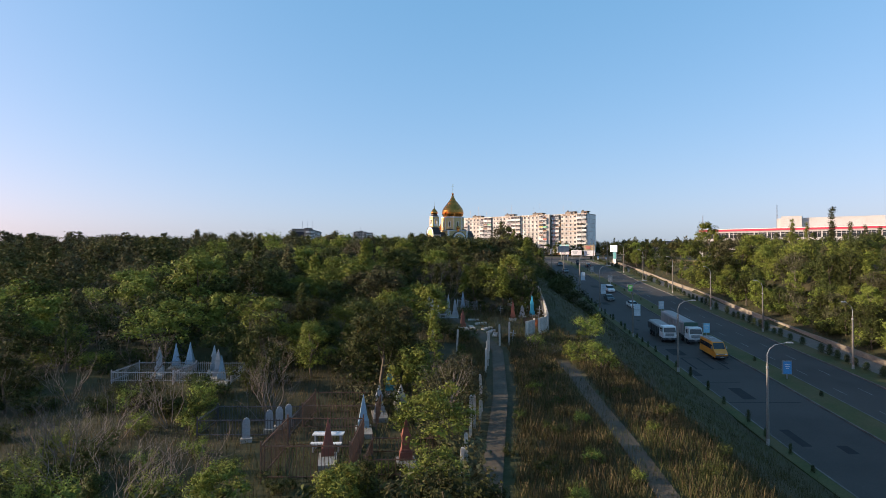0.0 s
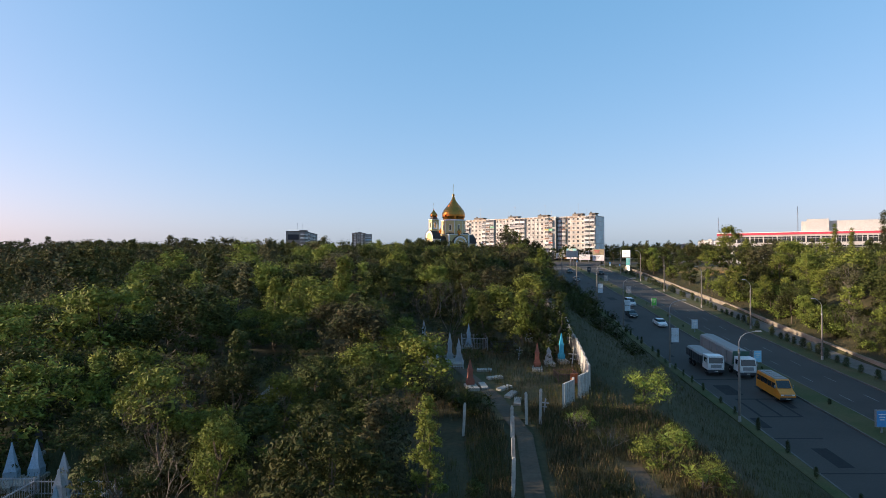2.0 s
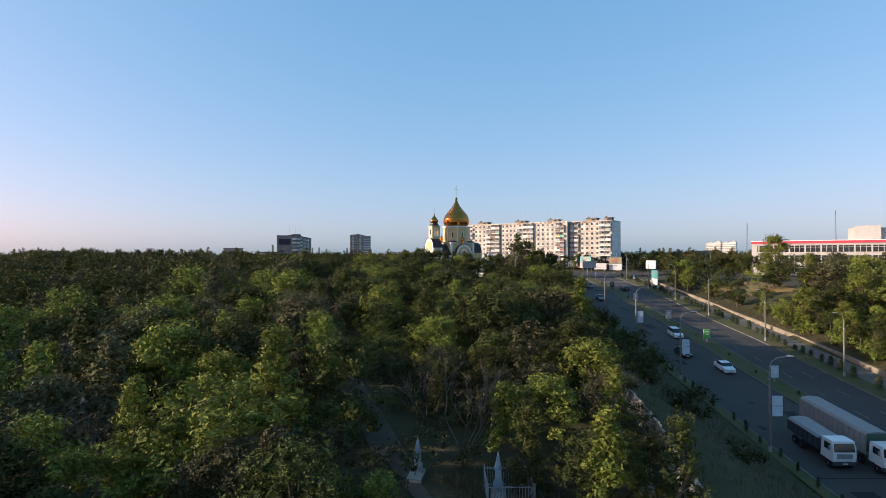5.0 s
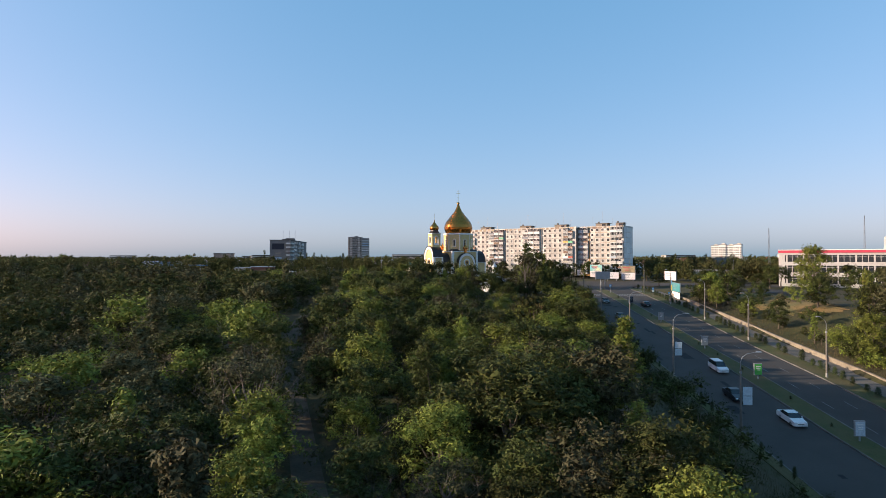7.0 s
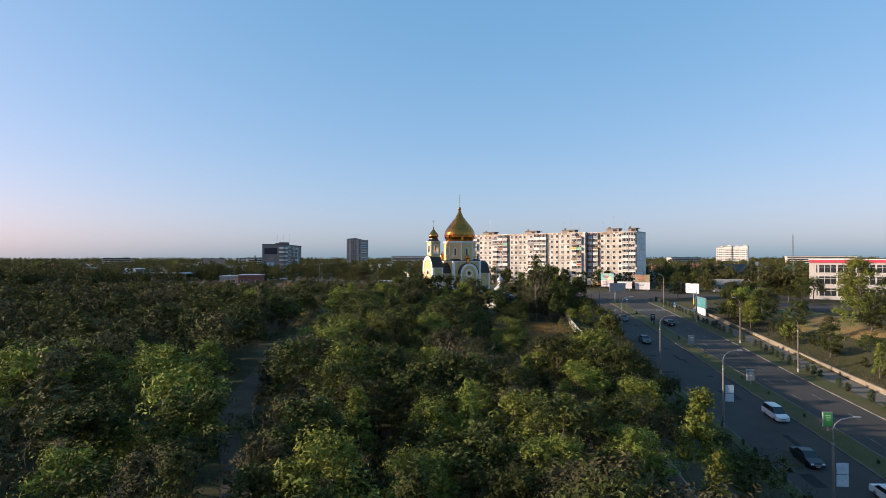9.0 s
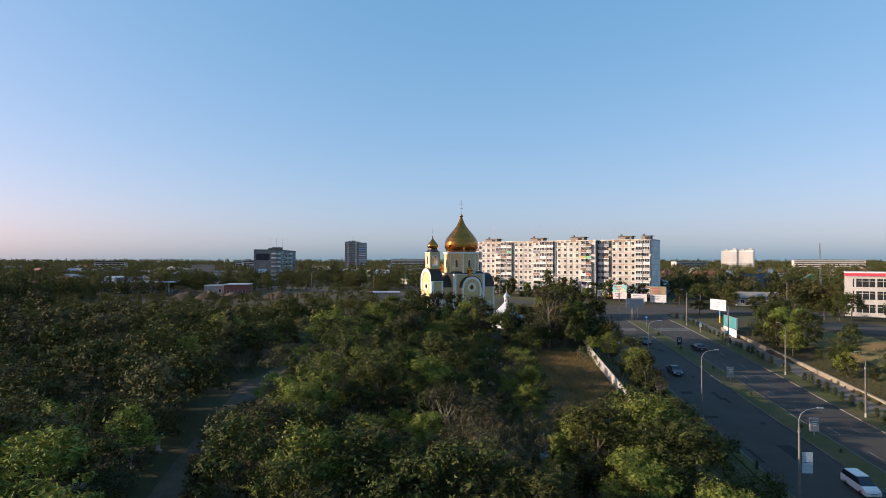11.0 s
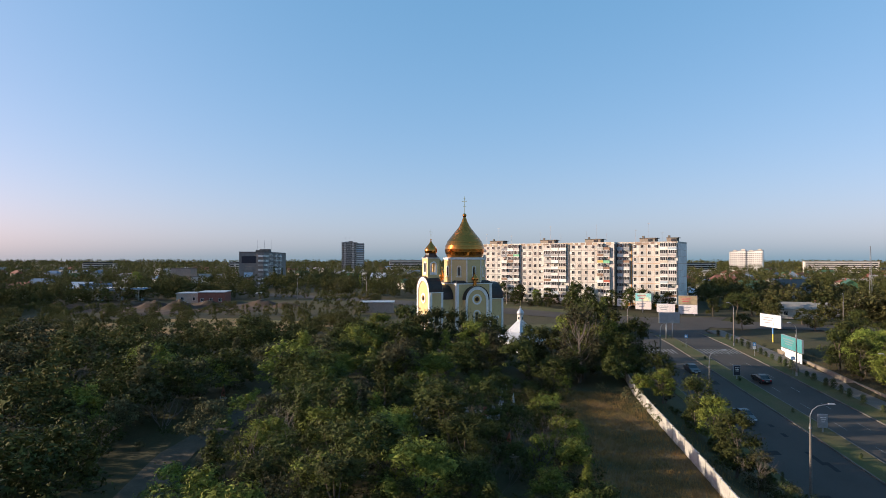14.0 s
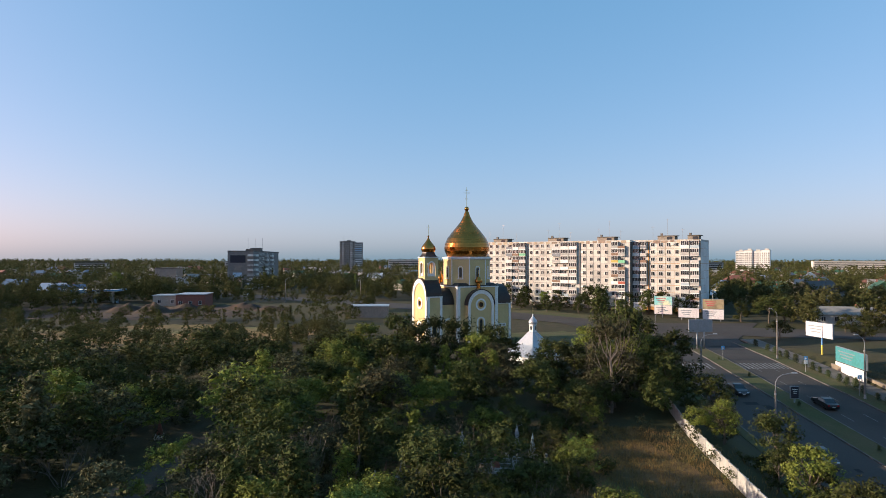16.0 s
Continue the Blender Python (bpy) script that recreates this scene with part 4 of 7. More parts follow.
def panel_tower(name, m, lx, ly, floors, fl, mat, label, cols_x, cols_y, wide=1.5, balc_x=(), balc_y=()):
    """A panel block: front along local x at y = 0 facing -y, side facing +x at x = lx."""
    e = thing(name, m, label, "apartment block")
    h = 1 + floors * fl
    part("wall", Shape().box(lx / 2, ly / 2, h / 2, lx, ly, h), mat, e)
    part("roof", Shape().box(lx / 2, ly / 2, h + 0.25, lx + 0.3, ly + 0.3, 0.5), M_roofg, e)
    part("lift_house", Shape().box(lx * 0.55, ly / 2, h + 1.4, 6, 6, 2.2).box(lx * 0.25, ly / 2, h + 1.1, 3, 4, 1.6), M_roofg, e)
    for k in range(3):
        part("aerial", Shape().box(lx * (0.2 + 0.3 * k), ly / 2, h + 4.5, 0.1, 0.1, 8), M_metal, e)
    for f in range(floors):
        z = 1 + f * fl
        part("floor_band", Shape().box(lx / 2, ly / 2, z, lx + 0.08, ly + 0.08, 0.16), M_seam, e)
        for c in cols_x:
            w = part("window", win_me, None, e, at=Matrix.Translation((c, -0.1, z + 0.7)) @ Matrix.Diagonal((wide, 1, 1, 1)))
            part("pane", pane_me, None, w)
        for c in cols_y:
            w = part("window", win_me, None, e, at=Matrix.Translation((lx + 0.1, c, z + 0.7)) @ Matrix.Rotation(math.pi / 2, 4, "Z") @ Matrix.Diagonal((wide, 1, 1, 1)))
            part("pane", pane_me, None, w)
        for c in balc_x:
            b = part("balcony", slab_me, None, e, at=Matrix.Translation((c, 0, z + 0.1)) @ Matrix.Diagonal((1, 1.8, 1, 1)))
            part("parapet", balc_me, None, b)
        for c in balc_y:
            b = part("balcony", slab_me, None, e, at=Matrix.Translation((lx, c, z + 0.1)) @ Matrix.Rotation(math.pi / 2, 4, "Z") @ Matrix.Diagonal((1, 1.8, 1, 1)))
            part("parapet", balc_me, None, b)
    return e


tw = panel_tower("panel_block", face_pose(-123.5, 480, 15.0, 3), 14.5, 62, 9, 2.72, M_grey, "grey nine-storey panel block with posters on its blank end", [], [14, 17, 20, 23, 33, 36, 46, 49], balc_x=(13.0,), balc_y=(3, 6, 27, 30, 40, 43))
part("poster", Shape().box(5.8, -0.12, 21.2, 8.5, 0.12, 4.2), M_navy, tw, "dark unlit advertising banner")
for k in range(3):
    part("lettering", Shape().box(5.8, -0.06, 17.2 - k * 1.1, (4.6, 3.6, 4.2)[k], 0.05, 0.45), M_tan, tw)
part("poster", Shape().box(5.6, -0.12, 12.2, 5.2, 0.12, 2.6), M_poster_b, tw, "blue and white poster")
part("poster", Shape().box(5.8, -0.12, 8.8, 5.6, 0.12, 2.8), M_poster_r, tw, "red and white poster")
tw2 = panel_tower("tower_block", face_pose(-154, 1010, 17, 4), 22, 30, 16, 2.75, M_tan, "sixteen-storey brown tower block in the distance", [2, 8, 11, 14, 20], [4, 9, 14, 19, 25], 1.8, balc_x=(5, 17), balc_y=(27,))
part("side_wing", Shape().box(26, 8, 22, 14, 12, 44), M_grey, tw2)
for f in range(16):
    part("loggia", Shape().box(26, 1.9, 1.9 + f * 2.75, 13, 0.3, 1.2), M_poster_b if f in (11, 12) else M_balc, tw2)

# white works building with a red stripe
M_red = material("red_stripe", (0.52, 0.06, 0.10), (0.42, 0.05, 0.08), 1, 0.6)
M_fac = material("white_facade", (0.46, 0.44, 0.42), (0.39, 0.37, 0.35), 0.3, 0.8)
fac = thing("office_building", face_pose(123.3, 282.6, 17.0, -34), "long white three-storey office building with red roof stripe", "office building")
part("wall", Shape().box(42, 8, 6.7, 84, 16, 13.4), M_fac, fac)
part("stripe", Shape().box(42, 7.9, 12.9, 84.3, 16.3, 0.9), M_red, fac)
part("coping", Shape().box(42, 8, 13.5, 84.4, 16.5, 0.25), M_white, fac)
part("plant_room", Shape().box(52, 10, 15.8, 40, 8, 4.6), M_fac, fac)
part("plant_room", Shape().box(38, 7, 16.2, 8, 6, 5.4), M_fac, fac)
for f, z in ((0, 1.4), (1, 5.4), (2, 9.2)):
    part("window_band", Shape().box(42, -0.02, z + 1.2, 80, 0.1, 2.5), M_glass, fac)
    part("window_band", Shape().box(-0.02, 8, z + 1.2, 0.1, 13, 2.5), M_glass, fac)
    for k in range(46):
        part("mullion", Shape().box(2.6 + k * 1.74, -0.1, z + 1.2, 0.14 if k % 3 else 0.5, 0.12, 2.5), M_fac, fac)
    for k in range(8):
        part("mullion", Shape().box(-0.1, 2 + k * 1.74, z + 1.2, 0.12, 0.16, 2.5), M_fac, fac)
    part("transom", Shape().box(42, -0.1, z + 1.75, 80, 0.1, 0.1), M_fac, fac)
for x, y, h in ((146, 330, 24), (182, 320, 29)):
    s = Shape()
    for a in range(3):
        s.tube([(0.6 * math.cos(a * 2.1), 0.6 * math.sin(a * 2.1), 0), (0.12 * math.cos(a * 2.1), 0.12 * math.sin(a * 2.1), h)], [0.07, 0.05], 4)
    for k in range(int(h / 1.5)):
        q = 0.6 - 0.48 * k * 1.5 / h
        s.box(0, 0, k * 1.5, q * 1.5, 0.06, 0.06, k * 60).box(0, 0, k * 1.5 + 0.7, q * 1.5, 0.06, 0.06, k * 60 + 60)
    tagged(part("radio_mast", s, M_metal, at=Matrix.Translation((x, y, 17))), "thin grey lattice radio mast", "mast")


# ---- road markings, lamps, boards ----
def on_road(u, y, up=0.0):
    return Vector((u + shift(y), y, z_road(y) + up))


def road_patch(name, u0, u1, y0, y1, mat, up=0.008, parent=None):
    s = Shape()
    n = max(int((y1 - y0) / 3), 1)
    for k in range(n + 1):
        y = y0 + (y1 - y0) * k / n
        s.v += [tuple(on_road(u0, y, up)), tuple(on_road(u1, y, up))]
    s.f = [(2 * k, 2 * k + 1, 2 * k + 3, 2 * k + 2) for k in range(n)]
    return tagged(part(name, s, mat), kind="structure")


for u in (53.9, 57.3):
    for k in range(22):
        y = 70 + k * 9.0
        road_patch("lane_line", u - 0.06, u + 0.06, y, y + 3, M_paint, 0.006)["label"] = "worn white lane dash"
for u0, n in ((50.8, 12), (36.4, 12)):
    for k in range(n):
        road_patch("crossing_stripe", u0 + k * 0.84, u0 + k * 0.84 + 0.4, 261.5, 266.0, M_paint, 0.008)["label"] = "white zebra crossing stripe"
rp = random.Random(5)
for k in range(26):
    y, u = rp.uniform(60, 250), rp.uniform(36.5, 44.5)
    road_patch("asphalt_repair", u, u + rp.uniform(0.6, 2.4), y, y + rp.uniform(0.8, 5.0), M_patch, 0.005)["label"] = "dark asphalt repair"
for u, w, y, l in ((38.6, 5.2, 91.2, 0.35), (38.6, 0.35, 91.2, 7.0), (41.2, 0.35, 91.2, 7.0), (43.6, 0.35, 91.2, 7.0), (38.6, 5.2, 97.9, 0.35), (36.2, 6, 84.5, 0.2), (36, 10, 76.0, 0.2), (36.1, 9, 107.0, 0.25)):
    road_patch("asphalt_repair", u, u + w, y, y + l, M_patch, 0.009)["label"] = "dark trench repair in the asphalt"


def ribbon(name, pts, half, mat, up, label, category, kerb=True, zfun=None):
    """A road along a bent line, lying on the ground."""
    zf = zfun or ground_z
    s, e1, e2 = Shape(), Shape(), Shape()
    line = []
    for (ax, ay), (bx, by) in zip(pts, pts[1:]):
        n = max(int(math.hypot(bx - ax, by - ay) / 2.5), 1)
        line += [(ax + (bx - ax) * i / n, ay + (by - ay) * i / n) for i in range(n)]
    line.append(pts[-1])
    for i, (x, y) in enumerate(line):
        a, b = line[max(i - 2, 0)], line[min(i + 2, len(line) - 1)]
        d = Vector((b[0] - a[0], b[1] - a[1])).normalized()
        for q in (-1, -0.5, 0, 0.5, 1):
            px, py = x - d.y * half * q, y + d.x * half * q
            s.v.append((px, py, zf(px, py) + up))
    for i in range(len(line) - 1):
        for q in range(4):
            a = 5 * i + q
            s.f.append((a, a + 5, a + 6, a + 1))
    return tagged(part(name, s, mat, smooth=True), label, category, kind="structure")


ribbon("avenue", [(330, 200), (180, 262), (120, 287), (72, 307), (40, 322), (-92, 420), (-220, 515)], 7.5, M_asphalt, 0.10, "grey asphalt avenue crossing before the apartment block", "road")
s = Shape()
for k in range(13):
    y = 283 + k * 3.0
    a, b = lerp(y, [283, 300, 320], [43, 40, 32]), lerp(y, [283, 292, 303, 320], [70, 72, 80, 92])
    for i in range(9):
        x = a + (b - a) * i / 8
        s.v.append((x, y, max(ground_z(x, y), z_road(y)) + 0.07))
for k in range(12):
    for i in range(8):
        j = 9 * k + i
        s.f.append((j, j + 1, j + 10, j + 9))
tagged(part("junction", s, M_asphalt, smooth=True), "asphalt junction of the two roads", "road", kind="structure")

M_pole = material("concrete_pole", (0.19, 0.165, 0.14), (0.13, 0.115, 0.10), 1.5, 0.9, spread=0.15, bump=0.2)
M_polew = material("whitewash", (0.34, 0.325, 0.30), None, 2, 0.85)
M_lampw = material("lamp_head_grey", (0.36, 0.36, 0.36), None, 3, 0.4, 0.4)
M_board = material("pale_board", (0.46, 0.54, 0.60), (0.52, 0.58, 0.63), 0.6, 0.5)


def street_lamp(m, arm, h=9.6, label="", board=None):
    """A tapered concrete pole with a bent tube arm of the given reach to local +x."""
    e = thing("street_lamp", m, label, "street lamp", "street lamps along the road")
    part("pole", Shape().lathe([(0.19, -0.3), (0.17, 1.0), (0.11, h)], 10), M_pole, e, smooth=True)
    part("foot_paint", Shape().lathe([(0.196, 0.0), (0.18, 0.7)], 10), M_polew, e, "white-painted foot")
    sg = 1 if arm > 0 else -1
    r = abs(arm)
    a = part("arm", Shape().tube([(0, 0, h - 0.9), (0, 0, h + 0.9), (sg * 0.25, 0, h + 1.5), (sg * 0.8, 0, h + 1.9), (sg * r, 0, h + 2.15)], [0.055] * 5, 6), M_metal, e)
    part("collar", Shape().lathe([(0.15, 0), (0.15, 0.25)], 8, 0, 0, h - 0.6), M_metal, e)
    part("lamp_head", Shape().box(sg * (r + 0.3), 0, h + 2.17, 0.75, 0.26, 0.13, taper=0.8), M_lampw, a)
    if board:
        for k in range(2):
            b = part("board", Shape().box(0.85, -0.02, board + k * 1.2, 1.15, 0.08, 1.1), M_board, e, "pale advertising panel")
            part("bracket", Shape().box(0.25, 0, board + k * 1.2, 0.3, 0.05, 0.05), M_metal, b)
    return e


for y, bd in ((62.7, None), (89.5, None), (113.5, 4.6), (141.0, 4.6), (166.0, 4.2), (193.0, None), (220.0, None), (243.5, None), (268, None)):
    p = on_road(lerp(y, [62, 92, 120, 140, 166, 193, 220], [34.7, 35.2, 35.4, 35.5, 35.9, 36.2, 36.3]), y, 0.1)
    street_lamp(Matrix.Translation(p) @ Matrix.Rotation(radians(-3), 4, "Z"), 2.0, 8.7 if y < 210 else 8.0, label="tall concrete street lamp with a curved arm over the road", board=bd)
for y in (91, 118, 142.4, 165.6, 193.8, 216.8, 242, 269.5):
    p = on_road(lerp(y, [142, 166, 194, 242], [62.7, 61.9, 62.4, 62.2]), y, 0.1)
    street_lamp(Matrix.Translation(p) @ Matrix.Rotation(radians(2), 4, "Z"), -1.1, 8.2, label="concrete street lamp on the grassy verge")

M_pylon = material("pylon_grey", (0.28, 0.29, 0.30), None, 2, 0.5)
M_green = material("green_sheet", (0.10, 0.42, 0.09), (0.07, 0.34, 0.07), 1.5, 0.5)
M_blue = material("blue_sheet", (0.08, 0.32, 0.62), (0.05, 0.24, 0.52), 1.5, 0.5)
M_sky = material("light_blue_sheet", (0.30, 0.62, 0.80), (0.24, 0.54, 0.74), 1.5, 0.5)


def pylon(u, y, mat, label):
    e = thing("advertising_pylon", Matrix.Translation(on_road(u, y, 0.13)) @ Matrix.Rotation(radians(-4), 4, "Z"), label, "advertising pylon", "pylons on the median")
    part("post", Shape().box(0, 0, 0.35, 0.18, 0.14, 0.7), M_pylon, e)
    part("case", Shape().box(0, 0, 1.6, 1.3, 0.26, 1.95), M_pylon, e)
    f = part("panel", Shape().box(0, -0.15, 1.6, 1.14, 0.05, 1.78), mat, e)
    for k in range(3):
        part("lettering", Shape().box(0, -0.18, 2.1 - k * 0.3, 0.8 - 0.16 * k, 0.02, 0.1), M_white, f)


pylon(49.7, 86, M_blue, "blue poster pylon on the grassy median")
pylon(49.7, 114.0, M_sky, "light-blue poster pylon on the grassy median")
pylon(49.7, 139.4, M_board, "pale poster pylon on the grassy median")
pylon(49.7, 164.7, M_green, "bright green poster pylon on the grassy median")
pylon(49.7, 186.3, M_pylon, "grey poster pylon on the grassy median")
pylon(49.7, 213, M_pylon, "grey poster pylon with dark panel on the median")
pylon(49.7, 240, M_navy, "dark poster pylon on the grassy median")

# clipped bushes
CB = []
M_leafH = material("leaf_hedge", (0.036, 0.050, 0.016), (0.055, 0.070, 0.022), 0.8, 0.6, spread=0.3, island=0.3, translucent=0.2)
for i in range(3):
    r = random.Random(900 + i)
    sh = Shape()
    leaf_cloud(sh, [(0, 0, 0.36, 0.36), (0.04, 0.03, 0.62, 0.38), (-0.03, 0, 0.88, 0.31), (0.02, -0.03, 1.05, 0.2)], 1500, 0.075, r, twigs=60)
    CB.append(sh.mesh("foliage", M_leafH))


def clipped_bush(x, y, z, sc, tall, k, label, group):
    tagged(part("bush", CB[k % 3], None, at=Matrix.Translation((x, y, z)) @ Matrix.Rotation(k * 1.3, 4, "Z") @ Matrix.Diagonal((sc, sc, sc * tall, 1))), label, "bush", group)


rb = random.Random(21)
y = 74.0
k = 0
while y < 284:
    if rb.random() < 0.86:
        p = on_road(63.7 + rb.uniform(-0.15, 0.15), y)
        clipped_bush(p.x, y, p.z + 0.1, rb.uniform(1.15, 1.7), rb.uniform(0.85, 1.1), k, "round clipped dark-green bush on the verge", "clipped bushes along the footway")
    k += 1
    y += rb.choice((2.0, 2.3, 2.6, 3.4))
y = 56.0
while y < 200:
    p = on_road(35.6 + rb.uniform(-0.2, 0.2), y)
    clipped_bush(p.x, y, p.z + 0.05, rb.uniform(0.5, 0.8), rb.uniform(1.2, 1.9), k, "small upright evergreen bush beside the kerb", "small bushes along the kerb")
    k += 1
    y += rb.uniform(2.8, 6.5)
y = 78.0
while y < 280:
    p = on_road(49.5 + rb.uniform(-0.4, 0.4), y)
    clipped_bush(p.x, y, p.z + 0.1, rb.uniform(0.5, 0.8), 0.9, k, "low round bush on the grassy median", "bushes on the median")
    k += 1
    y += rb.uniform(9, 19)

# ---- billboards ----
M_bb1 = material("seaside_poster", (0.22, 0.58, 0.58), (0.72, 0.68, 0.46), 0.22, 0.5, contrast=0.08)
M_bbw = material("white_poster", (0.70, 0.69, 0.68), (0.62, 0.55, 0.56), 0.35, 0.5)
M_bbd = material("sepia_poster", (0.16, 0.13, 0.08), (0.45, 0.36, 0.22), 0.5, 0.5)
M_bbp = material("pale_pink_poster", (0.72, 0.60, 0.58), (0.70, 0.66, 0.60), 0.6, 0.5)
M_teal = material("teal_poster", (0.05, 0.22, 0.21), (0.07, 0.25, 0.29), 0.3, 0.5)
M_bbback = material("billboard_back", (0.27, 0.29, 0.32), (0.22, 0.24, 0.26), 1, 0.6, 0.3)
M_postb = material("blue_post_paint", (0.12, 0.28, 0.52), None, 2, 0.6)
M_posty = material("yellow_post_paint", (0.62, 0.48, 0.08), None, 2, 0.6)


def billboard(x, y, turn, w, h, z0, mats, label, posts=(0.0,), gap=0.0, post_mat=None, bars=True):
    """Panels stacked from below, each h high and w wide; local -y is the printed side."""
    e = thing("billboard", Matrix.Translation((x, y, ground_z(x, y))) @ Matrix.Rotation(radians(turn), 4, "Z"), label, "billboard", "billboards at the junction")
    for px in posts:
        part("post", Shape().lathe([(0.17, -0.3), (0.15, z0 + 0.3)], 8, px, 0.1, 0), post_mat or M_metal, e, smooth=True)
    for i, mt in enumerate(mats):
        zc = z0 + h / 2 + i * (h + gap)
        fr = part("frame", Shape().box(0, 0.08, zc, w + 0.16, 0.3, h + 0.16), M_bbback, e)
        pn = part("panel", Shape().box(0, -0.1, zc, w, 0.06, h), mt, fr)
        if bars:
            for k in range(3):
                part("lettering", Shape().box(-w * 0.12, -0.14, zc + h * (0.24 - 0.2 * k), w * (0.55 - 0.1 * k), 0.02, h * 0.07), M_bbback if i % 2 == 0 else M_red, pn)
    return e


billboard(68.5, 332, -24, 5.2, 2.7, 1.2, (M_bbp, M_bb1), "tall two-part billboard with faded seaside posters", (-0.2,), 0.1)
billboard(63.4, 340, -24, 3.0, 2.6, 1.4, (M_bbw,), "small white and red billboard by the trees")
billboard(74, 326, -24, 5.7, 2.8, 0.9, (M_bbw,), "low wide billboard with a pale colourful poster", (-2, 2))
billboard(80.8, 324.5, -24, 5.8, 2.9, 0.6, (M_bbw, M_bbd), "two stacked billboards, sepia above white", (-2, 2), 0.15)
billboard(57.2, 279.3, 182, 5.2, 2.6, 4.1, (M_bbw,), "grey billboard seen from its unprinted back", (-0.8, 0.8))
rbb = billboard(78.7, 271, -80, 7.0, 3.0, 3.6, (M_bbw,), "large white billboard on a blue and yellow post", (0.6,), post_mat=M_postb)
part("post_paint", Shape().lathe([(0.19, 0.0), (0.185, 2.0)], 8, 0.6, 0.1, 0), M_posty, rbb, "yellow lower half of the post")
gb = billboard(74.6, 255.5, -100, 11.0, 2.7, 2.2, (M_teal,), "teal and white billboard above a white board fence", (-2, 2))
for k in range(10):
    part("base_board", Shape().box(-5.0 + k * 1.11, -0.1, 1.0, 1.03, 0.1, 2.0), M_white, gb)


def small_sign(x, y, z, h, mats, label):
    e = thing("road_sign", Matrix.Translation((x, y, z)), label, "road sign")
    part("post", Shape().lathe([(0.04, -0.2), (0.04, h)], 6), M_metal, e)
    for i, mt in enumerate(mats):
        pl = part("plate", Shape().box(0, -0.06, h - 0.35 - 0.75 * i, 0.7, 0.03, 0.7), mt, e)
        part("symbol", Shape().prism([(-0.22, -0.2), (0.22, -0.2), (0, 0.2)], 0.01, Matrix.Translation((0, -0.09, h - 0.35 - 0.75 * i))), M_white, pl)


p = on_road(50.0, 267.5, 0.13)
small_sign(p.x, p.y, p.z, 3.0, (M_blue,), "blue pedestrian crossing sign on a thin post")
p = on_road(61.9, 258.5, 0.13)
small_sign(p.x, p.y, p.z, 3.0, (M_blue, M_white), "blue and white road signs on a thin post")
p = on_road(62.3, 243.5, 0.13)
small_sign(p.x, p.y, p.z, 3.4, (M_blue,), "blue direction sign beside a lamp pole")

# ---- vehicles ----
M_tyre = material("tyre_rubber", (0.02, 0.02, 0.02), None, 5, 0.9)
M_rim = material("wheel_rim", (0.35, 0.35, 0.36), None, 5, 0.35, 0.8)
M_carglass = material("car_glass", (0.02, 0.024, 0.028), None, 2, 0.06, spec=0.7)
M_light = material("headlight_lens", (0.75, 0.76, 0.78), None, 4, 0.15)
M_tail = material("tail_lens", (0.40, 0.02, 0.02), None, 4, 0.2)
M_plate = material("plate_white", (0.7, 0.7, 0.68), None, 5, 0.5)


def paint(name, c, rough=0.3, metal=0.0):
    return material(name, c, tuple(v * 0.9 for v in c), 1.5, rough, metal, spec=0.6)


P_black, P_white, P_grey = paint("black_paint", (0.012, 0.013, 0.016)), paint("white_paint", (0.72, 0.72, 0.72)), paint("dark_grey_paint", (0.05, 0.055, 0.065))
P_yellow, P_cream, P_green = paint("yellow_paint", (0.64, 0.25, 0.02), 0.45), paint("pale_grey_paint", (0.27, 0.26, 0.25), 0.7), paint("dark_green_paint", (0.04, 0.10, 0.07), 0.6)


def wheel(parent, x, y, r, w):
    m = Matrix.Translation((x, y, r)) @ Matrix.Rotation(math.pi / 2, 4, "Y")
    t = part("wheel", Shape().lathe([(r * 0.62, -w / 2), (r * 0.95, -w / 2), (r, -w * 0.3), (r, w * 0.3), (r * 0.95, w / 2), (r * 0.62, w / 2)], 18, m=m), M_tyre, parent, smooth=False)
    part("rim", Shape().lathe([(r * 0.6, -w * 0.45), (r * 0.2, -w * 0.52), (r * 0.2, w * 0.52), (r * 0.6, w * 0.45)], 12, m=m), M_rim, t)


def side_body(s, prof, w, top_in=0.0, z_in=1.0):
    """A side outline (y, z) pushed across the width; points above z_in lean inward by top_in."""
    n = len(prof)
    for sx in (-1, 1):
        for yv, zv in prof:
            s.v.append((sx * (w / 2 - (top_in if zv > z_in else 0.0)), yv, zv))
    s.f += [tuple(range(n)), tuple(range(2 * n - 1, n - 1, -1))]
    s.f += [(i, i + n, (i + 1) % n + n, (i + 1) % n) for i in range(n)]
    return s


def place_vehicle(name, u, y, away, label, category):
    p = on_road(u, y, 0.012)
    slope = math.atan((z_road(y + 3) - z_road(y - 3)) / 6)
    head = math.atan((shift(y + 5) - shift(y - 5)) / 10)
    m = Matrix.Translation(p) @ Matrix.Rotation(-head, 4, "Z") @ Matrix.Rotation(slope, 4, "X") @ Matrix.Rotation(math.pi if away else 0.0, 4, "Z")
    return thing(name, m, label, category)


